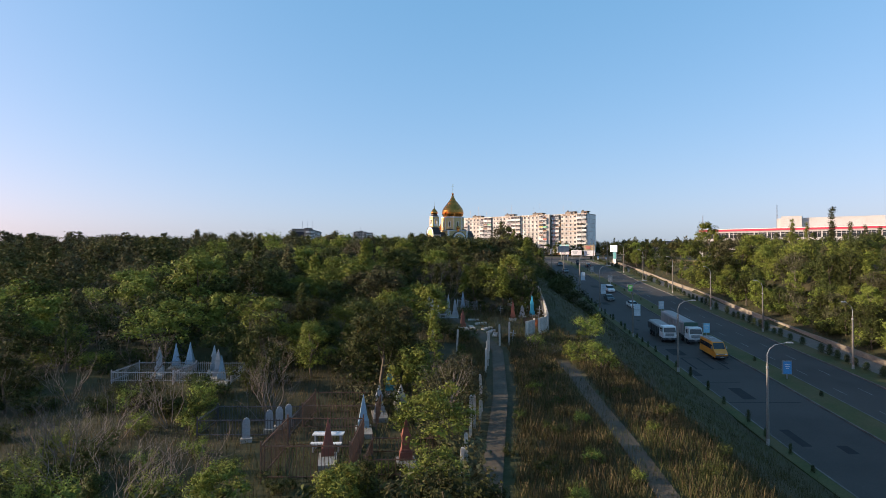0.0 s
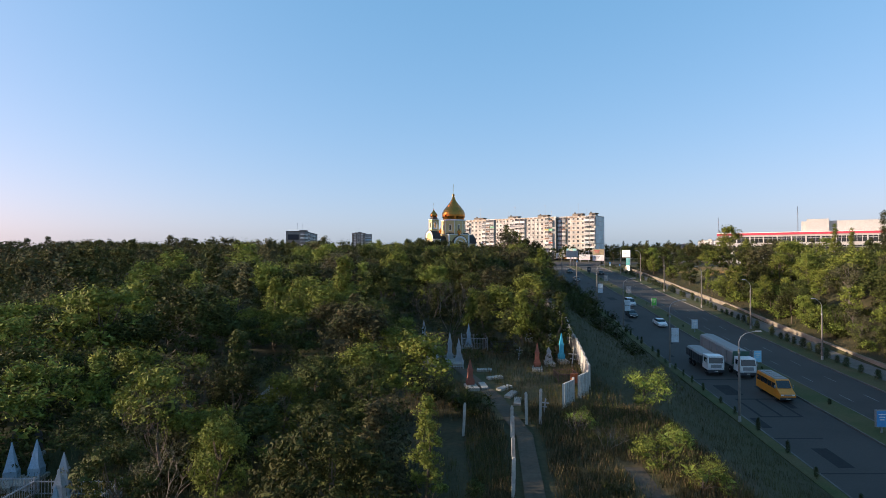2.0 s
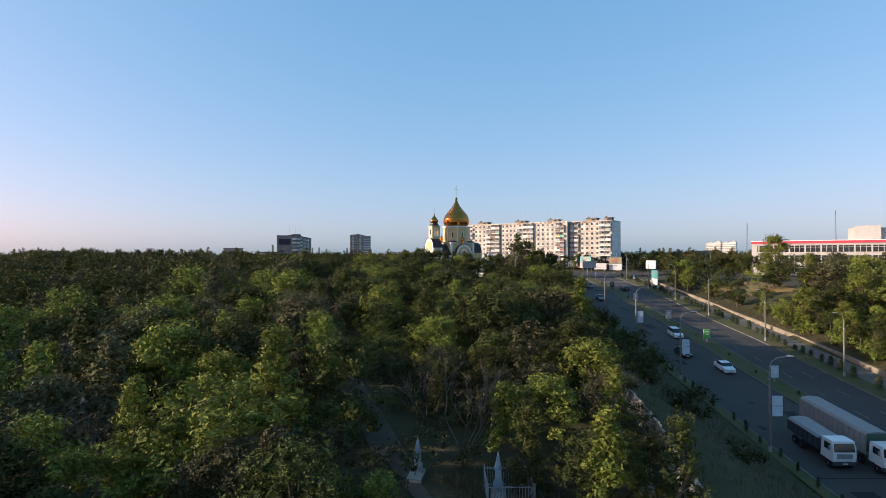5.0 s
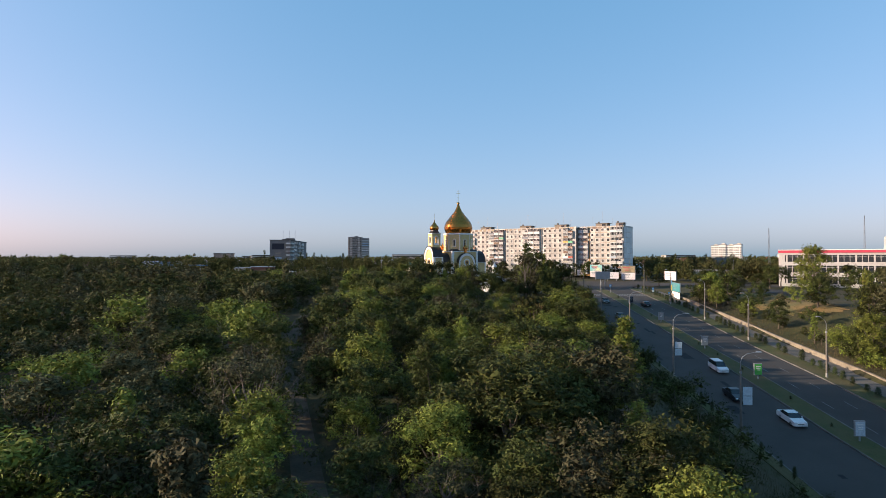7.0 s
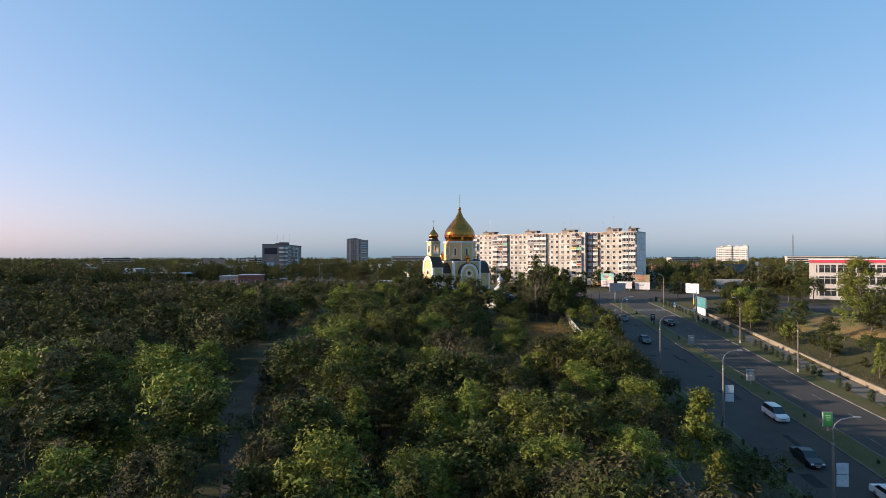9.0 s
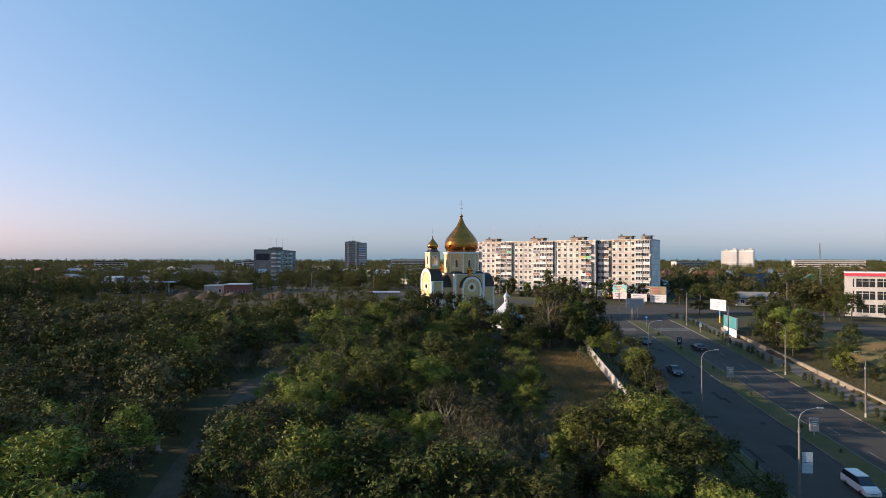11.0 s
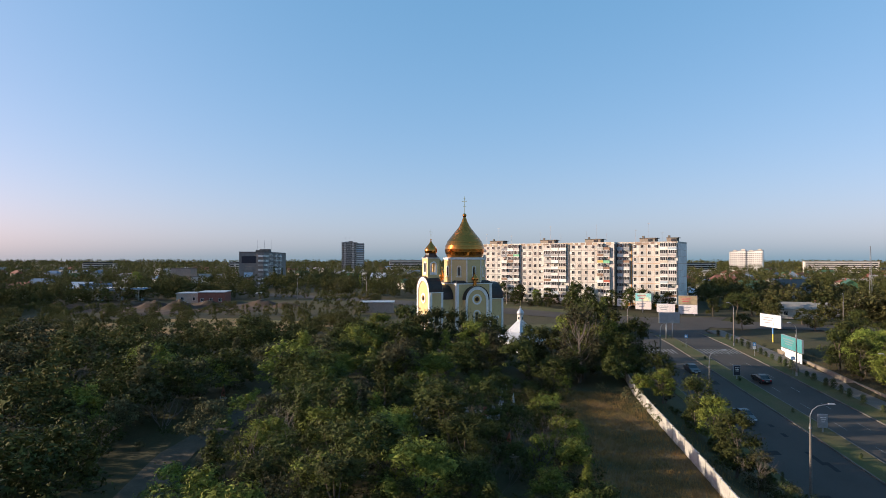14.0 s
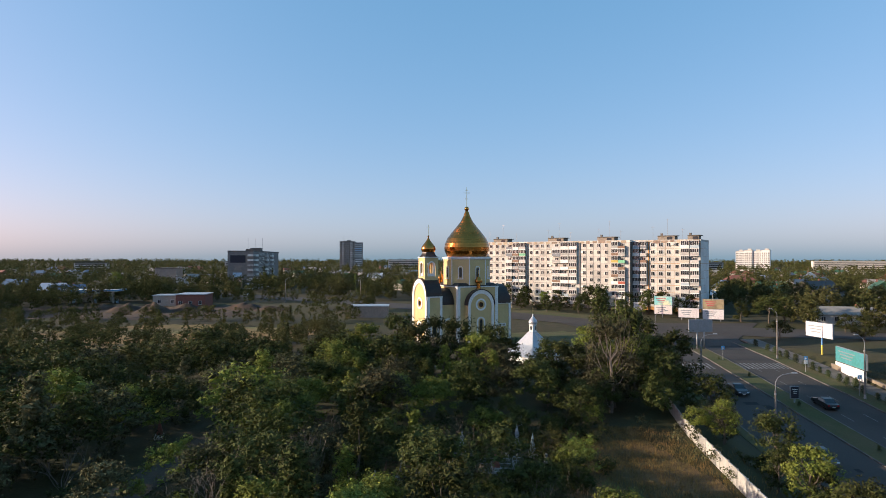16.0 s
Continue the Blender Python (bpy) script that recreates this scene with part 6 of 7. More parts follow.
def ground_patch(name, cx, cy, rx, ry, mat, up, label, category, seed=0, turn=0.0):
    """A patch with an uneven outline lying on the ground."""
    s = Shape()
    rings, seg = max(int(max(rx, ry) / 2.2), 3), 90
    c, sn = math.cos(turn), math.sin(turn)
    for i in range(rings + 1):
        for j in range(seg):
            a = 2 * math.pi * j / seg
            q = (i / rings) * (1 + 0.35 * noise.noise(Vector((math.cos(a) * 1.6, math.sin(a) * 1.6, seed))) + 0.28 * noise.noise(Vector((math.cos(a) * 9, math.sin(a) * 9, seed))))
            lx, ly = rx * q * math.cos(a), ry * q * math.sin(a)
            x, y = cx + lx * c - ly * sn, cy + lx * sn + ly * c
            s.v.append((x, y, ground_z(x, y) + up))
    for i in range(rings):
        for j in range(seg):
            a, b = i * seg + j, i * seg + (j + 1) % seg
            s.f.append((a, a + seg, b + seg, b))
    return tagged(part(name, s, mat, smooth=True), label, category, kind="structure")


M_dryy = material("sun_dried_grass", (0.175, 0.105, 0.045), (0.105, 0.070, 0.032), 0.4, 0.95, bump=0.6, c3=(0.060, 0.056, 0.022), big=0.14)
ground_patch("dry_grass_1", 18.8, 190, 7.5, 26, M_dryy, 0.05, "sun-dried yellow grass in the walled yard", "grass", 1, 0.12)
M_weedy = material("weedy_ground", (0.075, 0.062, 0.026), (0.11, 0.08, 0.038), 0.5, 0.95, bump=0.6, c3=(0.045, 0.048, 0.016), big=0.2)
ground_patch("dry_grass_2", 6.5, 66, 4.5, 8, M_weedy, 0.05, "dry yellow grass in the cemetery clearing", "grass", 2)
ground_patch("dry_grass_3", -75, 292, 42, 20, M_dry, 0.05, "dry yellow field behind the wood", "grass", 3)
ground_patch("dry_grass_5", 90, 226, 8, 24, M_dry, 0.06, "dry grass in the park beside the road", "grass", 5)
ground_patch("dry_grass_6", 10, 48, 2.6, 9, M_weedy, 0.05, "dry weedy ground beside the slab path", "grass", 6)
ground_patch("park_asphalt", 108, 252, 14, 10, M_asphalt, 0.08, "asphalt yard before the office building", "yard", 8)
ground_patch("bare_soil", -105, 345, 40, 20, M_soil, 0.06, "bare brown soil of a building site", "soil", 7)
M_lawn = material("lawn_green", (0.058, 0.072, 0.024), (0.088, 0.084, 0.034), 0.4, 0.95, bump=0.4, c3=(0.10, 0.085, 0.04), big=0.1)
ground_patch("lawn_1", 30, 343, 30, 8, M_lawn, 0.05, "green lawn before the apartment block", "lawn", 9, -0.63)
ground_patch("lawn_2", 25, 285, 20, 14, M_lawn, 0.05, "green grass around the church", "lawn", 10)

# ---- grasses ----
def tufts(name, region, count, hgt, mat, label, seed, blades=5):
    r = random.Random(seed)
    vs, fs = [], []
    n = 0
    while n < count:
        x, y = region(r)
        if x is None:
            continue
        z = ground_z(x, y)
        n += 1
        for b in range(blades):
            a, h = r.uniform(0, 6.28), hgt * r.uniform(0.5, 1.3)
            w = h * 0.024
            bx, by = x + r.uniform(-0.25, 0.25), y + r.uniform(-0.25, 0.25)
            lx, ly = math.cos(a) * h * 0.4, math.sin(a) * h * 0.4
            px, py = -math.sin(a) * w, math.cos(a) * w
            k = len(vs)
            vs += [(bx - px, by - py, z - 0.03), (bx + px, by + py, z - 0.03), (bx + lx + px * 0.5, by + ly + py * 0.5, z + h), (bx + lx - px * 0.5, by + ly - py * 0.5, z + h)]
            fs.append((k, k + 1, k + 2, k + 3))
    me = bpy.data.meshes.new(name)
    me.from_pydata(vs, [], fs)
    me.materials.append(mat)
    return tagged(new(name, me), label, "grass", kind="stuff")


def reg_bank(r):
    y = 16 + 150 * r.random() ** 1.6
    x = r.uniform(edge_x(y) - 5, LEFT - 2 + shift(y))
    return (x, y)


def reg_weeds(r):
    x, y = r.uniform(1.5, 16), r.uniform(16, 60)
    if seg_far(x, y, PATHS[0][0]) < 1.15 or seg_far(x, y, PATHS[3][0]) < 0.8:
        return (None, None)
    return (x, y)


def reg_graves(r):
    return (r.uniform(-26, 1), r.uniform(16, 52))


def reg_clear(r):
    x, y = r.uniform(-3, 13), r.uniform(58, 84)
    return (None, None) if seg_far(x, y, PATHS[0][0]) < 1.2 else (x, y)


def reg_yard(r):
    return (r.gauss(18.8, 4.2), r.uniform(166, 216))


def reg_slope(r):
    y = r.uniform(75, 262)
    return (WALL + 0.7 + shift(y) + 22 * r.random() ** 1.5, y)


def reg_strip(r):
    y = r.uniform(50, 280)
    return ((r.uniform(47.8, 51.2) if r.random() < 0.45 else r.uniform(61.2, 64.5)) + shift(y), y)


tufts("bank_grass", reg_bank, 11000, 0.24, M_blade, "green and yellowing grass on the bank", 1)
tufts("bank_weeds", reg_bank, 7000, 0.36, M_blade, "long dark-green grass on the bank", 21, 6)
tufts("weeds", reg_weeds, 9000, 0.42, M_blade, "tall green weeds beside the path", 2, 7)
tufts("dry_weeds", reg_weeds, 3200, 0.5, M_bladedry, "dry yellow stalks beside the path", 3, 5)
tufts("grave_weeds", reg_graves, 6000, 0.36, M_blade, "weeds between the graves", 4)
tufts("grave_dry_weeds", reg_graves, 1600, 0.4, M_bladedry, "dry stalks between the graves", 5)
tufts("clearing_dry_grass", reg_clear, 1500, 0.45, M_bladedry, "dry tall grass in the cemetery clearing", 6)
tufts("clearing_grass", reg_clear, 1500, 0.5, M_blade, "green grass in the cemetery clearing", 7)
M_bladeyard = material("sun_dried_blades", (0.25, 0.145, 0.05), (0.13, 0.105, 0.035), 0.4, 0.85, island=0.4, translucent=0.2)
tufts("yard_grass", reg_yard, 15000, 0.36, M_bladeyard, "sun-dried grass of the walled yard", 8)
tufts("slope_grass", reg_slope, 3000, 0.4, M_bladedry, "dry grass on the slope above the wall", 9)
tufts("slope_weeds", reg_slope, 4000, 0.4, M_blade, "green weeds on the slope above the wall", 19)
M_bladegreen = material("mown_blades", (0.060, 0.085, 0.020), (0.10, 0.10, 0.035), 0.3, 0.85, island=0.4, translucent=0.25)
tufts("strip_grass", reg_strip, 9000, 0.15, M_bladegreen, "short grass of the median and verge", 10, 4)

# bushes on the weedy strip and the bank, dead trees
rs = random.Random(31)
for x, y, sc, k in ((5.0, 27.5, 0.5, 9), (7.2, 28.5, 0.45, 8), (6.2, 32.5, 0.5, 9), (5.6, 24.6, 0.5, 8), (8.0, 34.0, 0.45, 8), (3.4, 30.0, 0.3, 9), (4.6, 35.0, 0.35, 8), (7.4, 38.0, 0.4, 9), (8.8, 26.5, 0.35, 8), (12.3, 27.0, 0.45, 9), (14.0, 30.0, 0.5, 9), (11.6, 32.5, 0.4, 8), (6.4, 41.0, 0.45, 8), (8.3, 46.5, 0.5, 9), (11.8, 50, 1.0, 8), (12.6, 47.0, 0.9, 8), (13.4, 52.5, 0.8, 8), (8.6, 56.0, 0.7, 8), (15.4, 63.6, 1.25, 8), (14.6, 60.5, 0.6, 8), (16.4, 66.5, 0.6, 8), (1.1, 60.5, 1.1, 9), (-0.8, 62.0, 1.2, 9), (2.4, 59.0, 0.8, 9), (-21, 58.6, 1.0, 8), (-18.6, 57.2, 0.8, 8), (-11.5, 58.2, 0.9, 9), (-8.6, 58.0, 0.8, 8), (9.7, 207, 1.5, 9), (12.8, 206.5, 1.3, 8), (14.6, 203, 1.1, 9), (11, 199.5, 1.5, 9), (13.2, 194, 1.3, 8), (15.2, 211, 1.4, 9), (9.0, 213, 1.6, 9), (12.4, 188, 1.4, 9), (11.8, 181, 1.3, 9), (13.8, 216, 1.6, 9), (17.5, 217.5, 1.4, 8), (12.0, 40, 0.45, 9), (13.5, 36, 0.5, 9), (15.5, 33, 0.45, 9), (7.0, 44, 0.5, 9),
                    (25.0, 96, 1.1, 9), (27.0, 110, 1.5, 9), (24.5, 121, 1.2, 9), (28.5, 131, 1.6, 9), (26.5, 140, 1.3, 9), (30, 150, 1.4, 9), (23, 104, 1.5, 9), (22.5, 112, 1.7, 9), (24, 118, 1.8, 9), (26, 127, 2.0, 9), (27, 136, 2.2, 9), (29, 143, 2.0, 9), (28, 156, 1.8, 9), (31, 160, 2.0, 9), (29.5, 168, 1.7, 9), (32.5, 172, 1.8, 9), (31, 180, 1.9, 9), (33.5, 186, 1.7, 9), (32, 194, 1.8, 9), (0.2, 24.5, 0.4, 8), (-1.5, 22.6, 0.4, 8), (-4.0, 21.6, 0.4, 8), (-8.5, 22.0, 0.5, 8), (-6.6, 23.6, 0.4, 9), (-10.2, 27.5, 0.5, 9), (-12.6, 29.5, 0.55, 8), (-2.2, 34.5, 0.5, 9), (-1.4, 31.5, 0.45, 9), (-11.5, 23.4, 1.0, 8), (-14.5, 22.5, 1.2, 8), (-18, 25, 1.0, 8)):
    tree_at(x, y, k, sc, rs.uniform(0, 6.28), "bushes among the weeds", name="bush")
for k in range(100):
    while True:
        y = rs.uniform(22, 215)
        x = rs.uniform(-0.55 * y - 6, min(edge_x(y) - 2, 30))
        if seg_far(x, y, PATHS[0][0]) > 2 and not (x > 9 and y > 145) and not (-2 < x < 15 and y < 86) and not (-20 < x < -9 and 57 < y < 65) and not (-8.5 < x < 20 and y < 58) and min(seg_far(x, y, PATHS[1][0]), seg_far(x, y, PATHS[2][0])) > 2.5:
            break
    dead_at(x, y, k, rs.uniform(0.7, 1.15) * lerp(y, [20, 60, 120], [0.75, 1.1, 1.3]), rs.uniform(0, 6.28))
for x, y, sc in ((-12.5, 22.0, 0.9), (-15.0, 24.0, 0.85), (-10.5, 24.5, 0.7), (-17, 27, 0.9), (8.4, 55.0, 0.32), (9.5, 52.5, 0.36), (14.2, 47, 0.26), (15.5, 44.5, 0.28)):
    dead_at(x, y, int(x * 3), sc, x)


# ---- trees beyond the cemetery ----
rt = random.Random(91)
PARK = "trees on the slope above the footway"
park_wood = [[], [], []]
y = 58.0
while y < 262:
    u = 72.3
    while u < 128:
        thin = lerp(u, [72, 76, 82, 128], [0.62, 0.9, 0.97, 0.9]) * lerp(y, [58, 150, 172, 190, 262], [1.0, 1.0, 0.75, 0.35, 0.22])
        x, yy = u + shift(y) + rt.uniform(-1.5, 1.5), y + rt.uniform(-1.8, 1.8)
        if rt.random() < thin and not ((x - 108) ** 2 / 260 + (yy - 252) ** 2 / 170 < 1 or x > 96 and yy > 222):
            sc = rt.uniform(0.7, 1.1) if u < 78 else rt.uniform(0.95, 1.5)
            if u < 86 and rt.random() < 0.6:
                tree_at(x, yy, rt.choice((0, 1, 1, 2, 5, 6, 7, 5)), sc, rt.uniform(0, 6.28), PARK, "mixed green tree on the grassy slope")
            else:
                park_wood[rt.choices((0, 1, 2), (4, 3.5, 2.5))[0]].append((x, yy, sc, rt.randrange(6)))
        u += 5.0
    y += 5.0
for k in range(36):
    y = 60 + 4.4 * k + rt.uniform(-1.2, 1.2) if k < 26 else 176 + 8 * (k - 26)
    sc = rt.uniform(0.6, 0.95) if k < 26 else rt.uniform(0.3, 0.5)
    tree_at(72.6 + shift(y) + rt.uniform(-0.7, 1.2), y, rt.choice((1, 5, 0, 2, 7, 4)), sc, rt.uniform(0, 6.28), PARK, "leafy tree just above the low wall")
set_protos(1400, 0.28, 360)
for items, mt in zip(park_wood, (M_leafA, M_leafB, M_leafC)):
    scatter("park_woodland", items, mt, "mixed green trees crowding the slope beside the road", "woodland")
for x, y, k, sc in ((104, 157, 10, 1.22), (101, 170, 11, 1.02), (104, 168, 11, 0.95), (113, 163, 10, 0.95), (119, 160, 10, 0.85), (128, 178, 10, 0.9)):
    tree_at(x, y, k, sc, rt.uniform(0, 6), "poplars in the park")
for x, y, k, sc, tl in ((103.5, 231, 1, 2.25, 0.95), (90, 208, 0, 1.3, 0.9), (87, 187, 4, 1.55, 1.0), (74.6, 168, 1, 1.35, 1.0), (76.5, 178, 8, 2.2, 1.0), (75.5, 186, 4, 0.85, 1.0), (76.0, 200, 0, 1.05, 0.95), (75.6, 212, 7, 0.7, 0.9), (76.5, 243, 7, 1.35, 0.9), (75.8, 236, 0, 1.2, 0.9), (75.4, 229, 1, 1.15, 0.9), (78.0, 238, 1, 1.45, 0.9), (80.0, 245, 7, 1.5, 0.9), (80.5, 233, 0, 1.4, 0.9), (84.0, 241, 1, 1.3, 0.85), (112, 268, 7, 1.3, 0.9), (118, 272, 5, 1.3, 0.9), (126, 266, 0, 1.3, 0.9), (134, 260, 7, 1.4, 0.9), (141, 254, 5, 1.3, 0.9), (105, 278, 7, 1.2, 0.8), (99, 286, 0, 1.1, 0.8),
                        (88, 256, 7, 1.3, 0.85), (84, 226, 9, 1.7, 1.0), (90, 232, 7, 0.8, 0.8), (82.5, 292, 5, 1.0, 0.7), (94, 318, 5, 1.5, 0.8), (101, 322, 7, 1.4, 0.8), (88, 322, 7, 1.1, 0.8), (126, 262, 7, 1.0, 0.9), (98, 262, 0, 0.9, 0.8), (110, 272, 5, 1.0, 0.8), (104, 300, 7, 0.9, 0.8)):
    tree_at(x, y, k, sc, rt.uniform(0, 6), "trees near the junction", tall=tl)
protos.clear()
for i in range(6):
    r = random.Random(440 + i)
    sh = Shape()
    leaf_cloud(sh, crown_clumps("bush", r), 420, 0.2, r, mass=0.4)
    protos.append((np.array(sh.v), np.array(sh.f)))
slope_scrub = [[], []]
for k in range(330):
    y = 58 + 120 * rt.random()
    slope_scrub[k % 2].append((71.2 + shift(y) + 20 * rt.random() ** 1.4, y, rt.uniform(0.7, 1.7), rt.randrange(6)))
for items, mt in zip(slope_scrub, (M_leafA, M_leafB)):
    scatter("slope_undergrowth", items, mt, "tangled green bushes under the trees of the slope", "undergrowth")
# around the church and chapel
for x, y, k, sc, tl in ((24.0, 239, 3, 1.35, 1.1), (21.2, 223.5, 2, 1.25, 1.1), (26.8, 241, 7, 1.1, 1.0), (23, 243, 1, 0.9, 1.0), (33.5, 233, 7, 1.05, 1.0), (35.0, 243, 0, 0.95, 0.9), (29.0, 224, 0, 0.85, 1.0), (25.0, 230, 7, 1.3, 1.1), (28.5, 236, 11, 0.6, 1.1), (31.5, 246, 5, 0.9, 0.9), (22.5, 226, 2, 0.95, 0.9), (30.5, 239, 0, 1.1, 1.0), (-2.5, 246, 0, 1.1, 0.95), (2.0, 243, 7, 1.1, 0.95), (-8, 243, 0, 1.2, 0.95), (7.0, 240, 5, 1.05, 0.95), (10.0, 239, 0, 0.7, 0.8), (4.5, 236, 1, 0.95, 0.95), (-5, 238, 7, 1.1, 0.95), (-13, 240, 1, 1.05, 0.95), (-18, 238, 5, 1.0, 0.9), (33.5, 222, 5, 0.8, 0.9), (33, 206, 7, 0.85, 0.9), (30.5, 212, 1, 0.6, 0.9), (29, 188, 0, 0.8, 0.9), (31.5, 198, 1, 0.75, 0.9)):
    tree_at(x, y, k, sc * 1.35, rt.uniform(0, 6), "trees around the church", tall=tl)
# thicket between the yard wall and the road
for k in range(34):
    y = 150 + 3.2 * k
    x = lerp(y, [150, 184, 216, 262], [26.5, 30.5, 32.6, 36.5]) + rt.uniform(-1.6, 1.6)
    tree_at(x, y, rt.choice((0, 7, 2, 2, 9, 9, 9)), rt.uniform(0.42, 0.68), rt.uniform(0, 6), "thicket between the wall and the road", "small leafy tree in the thicket beside the road")
# before the apartment block
for x, y, k, sc in ((34, 345, 0, 0.75), (44, 342, 7, 0.7), (52, 345, 5, 0.75), (26, 351, 7, 0.8), (57, 340, 1, 0.6), (47, 349, 5, 0.8), (61, 343, 0, 0.9), (28, 358, 7, 0.9), (40, 357, 0, 0.85), (16, 362, 5, 1.0), (10, 372, 7, 1.0), (64, 338, 1, 0.6), (30, 366, 0, 0.95), (36, 362, 1, 0.7), (42, 352, 7, 0.6), (50, 352, 7, 1.1), (54, 350, 0, 1.0), (67, 341, 5, 1.05), (71, 339, 7, 1.0), (78, 334, 0, 0.9), (58, 340, 10, 0.42), (45, 344, 10, 0.4), (38, 348, 9, 1.5), (24, 372, 7, 1.0), (32, 352, 9, 1.6), (20, 352, 0, 0.7), (73.5, 333, 0, 0.8)):
    tree_at(x, y, k, sc * 1.15, rt.uniform(0, 6), "trees before the apartment block")
# poplars and trees by the panel block
for x, y, k, sc in ((-99, 468, 10, 0.95), (-95, 470, 10, 0.9), (-91, 474, 10, 0.92), (-87, 480, 10, 0.85), (-112, 430, 10, 1.0), (-107, 432, 10, 0.75), (-70, 470, 10, 0.9), (-62, 480, 10, 0.8), (-48, 460, 11, 0.7), (-160, 432, 1, 1.6), (-205, 380, 1, 1.6), (-152, 455, 6, 1.5), (-135, 430, 5, 1.3)):
    tree_at(x, y, k, sc, rt.uniform(0, 6), "trees by the panel block")

HOUSES = []


def clear_of(x, y):
    for (hx, hy, q) in HOUSES:
        if abs(x - hx) < q and abs(y - hy) < q:
            return False
    a, b = -0.742 * (x + 92) + 420, -0.38 * (x - 120) + 287
    if abs(y - (a if x < 40 else b)) < 14:
        return False
    # the apartment block's and the office building's ground
    lx, ly = (x - 83) * 0.829 - (y - 338) * 0.559, (x - 83) * 0.559 + (y - 338) * 0.829
    if -92 < lx < 5 and -26 < ly < 17:
        return False
    lx, ly = (x - 123.3) * 0.829 - (y - 282.6) * 0.559, (x - 123.3) * 0.559 + (y - 282.6) * 0.829
    return not (-3 < lx < 88 and -8 < ly < 20)


# ---- houses of the town ----
M_rred = material("red_roof_tile", (0.20, 0.085, 0.06), (0.14, 0.06, 0.045), 0.8, 0.8)
M_rgreen = material("green_roof_sheet", (0.045, 0.115, 0.055), (0.035, 0.085, 0.045), 0.8, 0.6)
M_rgrey = material("grey_roof_slate", (0.27, 0.255, 0.235), (0.20, 0.19, 0.175), 0.8, 0.85)
M_rblue = material("blue_roof_sheet", (0.13, 0.19, 0.27), (0.10, 0.15, 0.22), 0.8, 0.6)
M_hwall = material("house_render", (0.44, 0.40, 0.34), (0.34, 0.31, 0.26), 0.5, 0.9, spread=0.25)
M_brick = material("dark_red_brick", (0.24, 0.10, 0.075), (0.18, 0.075, 0.06), 1.0, 0.9)


def house(x, y, w, d, h, roof_h, mat_roof, mat_wall, label, turn, hip=False, category="house"):
    HOUSES.append((x, y, max(w, d) * 0.62 + 2))
    e = thing("house", Matrix.Translation((x, y, ground_z(x, y))) @ Matrix.Rotation(radians(turn), 4, "Z"), label, category, "houses of the town")
    part("wall", Shape().box(0, 0, h / 2 - 0.2, w, d, h + 0.4), mat_wall, e)
    if roof_h > 0.6:
        q = 0.28 * w if hip else 0.0
        part("roof", Shape().add([(-w / 2 - 0.5, -d / 2 - 0.5, h - 0.15), (w / 2 + 0.5, -d / 2 - 0.5, h - 0.15), (w / 2 + 0.5, d / 2 + 0.5, h - 0.15), (-w / 2 - 0.5, d / 2 + 0.5, h - 0.15), (-w / 2 - 0.5 + q, 0, h + roof_h), (w / 2 + 0.5 - q, 0, h + roof_h)],
                                 [(3, 2, 1, 0), (0, 1, 5, 4), (2, 3, 4, 5), (1, 2, 5), (3, 0, 4)]), mat_roof, e)
        part("chimney", Shape().box(w * 0.2, d * 0.12, h + roof_h, 0.5, 0.5, 1.2), M_brick, e)
        if not hip:
            for sx in (-1, 1):
                part("gable", Shape().prism([(-d / 2, 0), (d / 2, 0), (0, roof_h * 0.95)], 0.1, Matrix.Translation((sx * (w / 2 + 0.42) - (0.1 if sx > 0 else 0), 0, h - 0.1)) @ Matrix.Rotation(math.pi / 2, 4, "Z") @ Matrix.Translation((0, -0.1, 0))), mat_wall, e)
    else:
        part("roof", Shape().box(0, 0, h + 0.15, w + 0.5, d + 0.5, 0.3), mat_roof, e)
    n = max(int(w / 3.2), 1) if category != "hut" else 0
    for k in range(n):
        wx = -w / 2 + (k + 0.5) * w / n
        wd = part("window", win_me, None, e, at=Matrix.Translation((wx, -d / 2 - 0.1, min(0.9, h - 2)) ) @ Matrix.Diagonal((0.8, 1, 0.9, 1)))
        part("pane", pane_me, None, wd)
    return e


house(176, 384, 15, 11, 4.6, 4.2, M_rgreen, M_fac, "cream house with a steep green roof", 60)
house(146, 378, 16, 11, 4.8, 4.2, M_brown, M_hwall, "house under a steep dark brown roof", 22)
house(116, 318, 17, 8, 3.0, 2.0, M_rgrey, M_fac, "low house with grey slate roof and white porch", -14)
house(139, 322, 14, 9, 3.0, 3.4, M_rgrey, M_hwall, "house with a tan slate roof", 40)
house(166, 446, 13, 9, 4.0, 2.2, M_rgreen, M_byellow, "yellow house with a dark green roof", -10)
house(166, 478, 18, 12, 4.5, 4.0, M_rred, M_hwall, "house with a red tiled roof", -10, True)
house(146, 486, 14, 10, 4.0, 3.2, M_rred, M_hwall, "house with a red tiled roof", 12, True)
house(232, 520, 16, 11, 5, 4.5, M_rblue, M_fac, "white house with a blue roof", 60)
house(96, 396, 10, 8, 4.5, 0.3, M_white, M_rblue, "small blue kiosk with a flat white roof", 0, category="kiosk")
house(-24, 333, 11.5, 7, 3.4, 0.3, M_zinc, M_tan, "low beige utility hut with a flat roof", 4, category="hut")
house(-92, 362, 10, 11, 4.4, 0.4, M_zinc, M_brick, "dark brick shop with a pale flat roof", 8, category="shop")
house(-103, 366, 9, 9, 3.6, 0.3, M_zinc, M_hwall, "shop annex with a pale sheet roof", 8, category="shop")
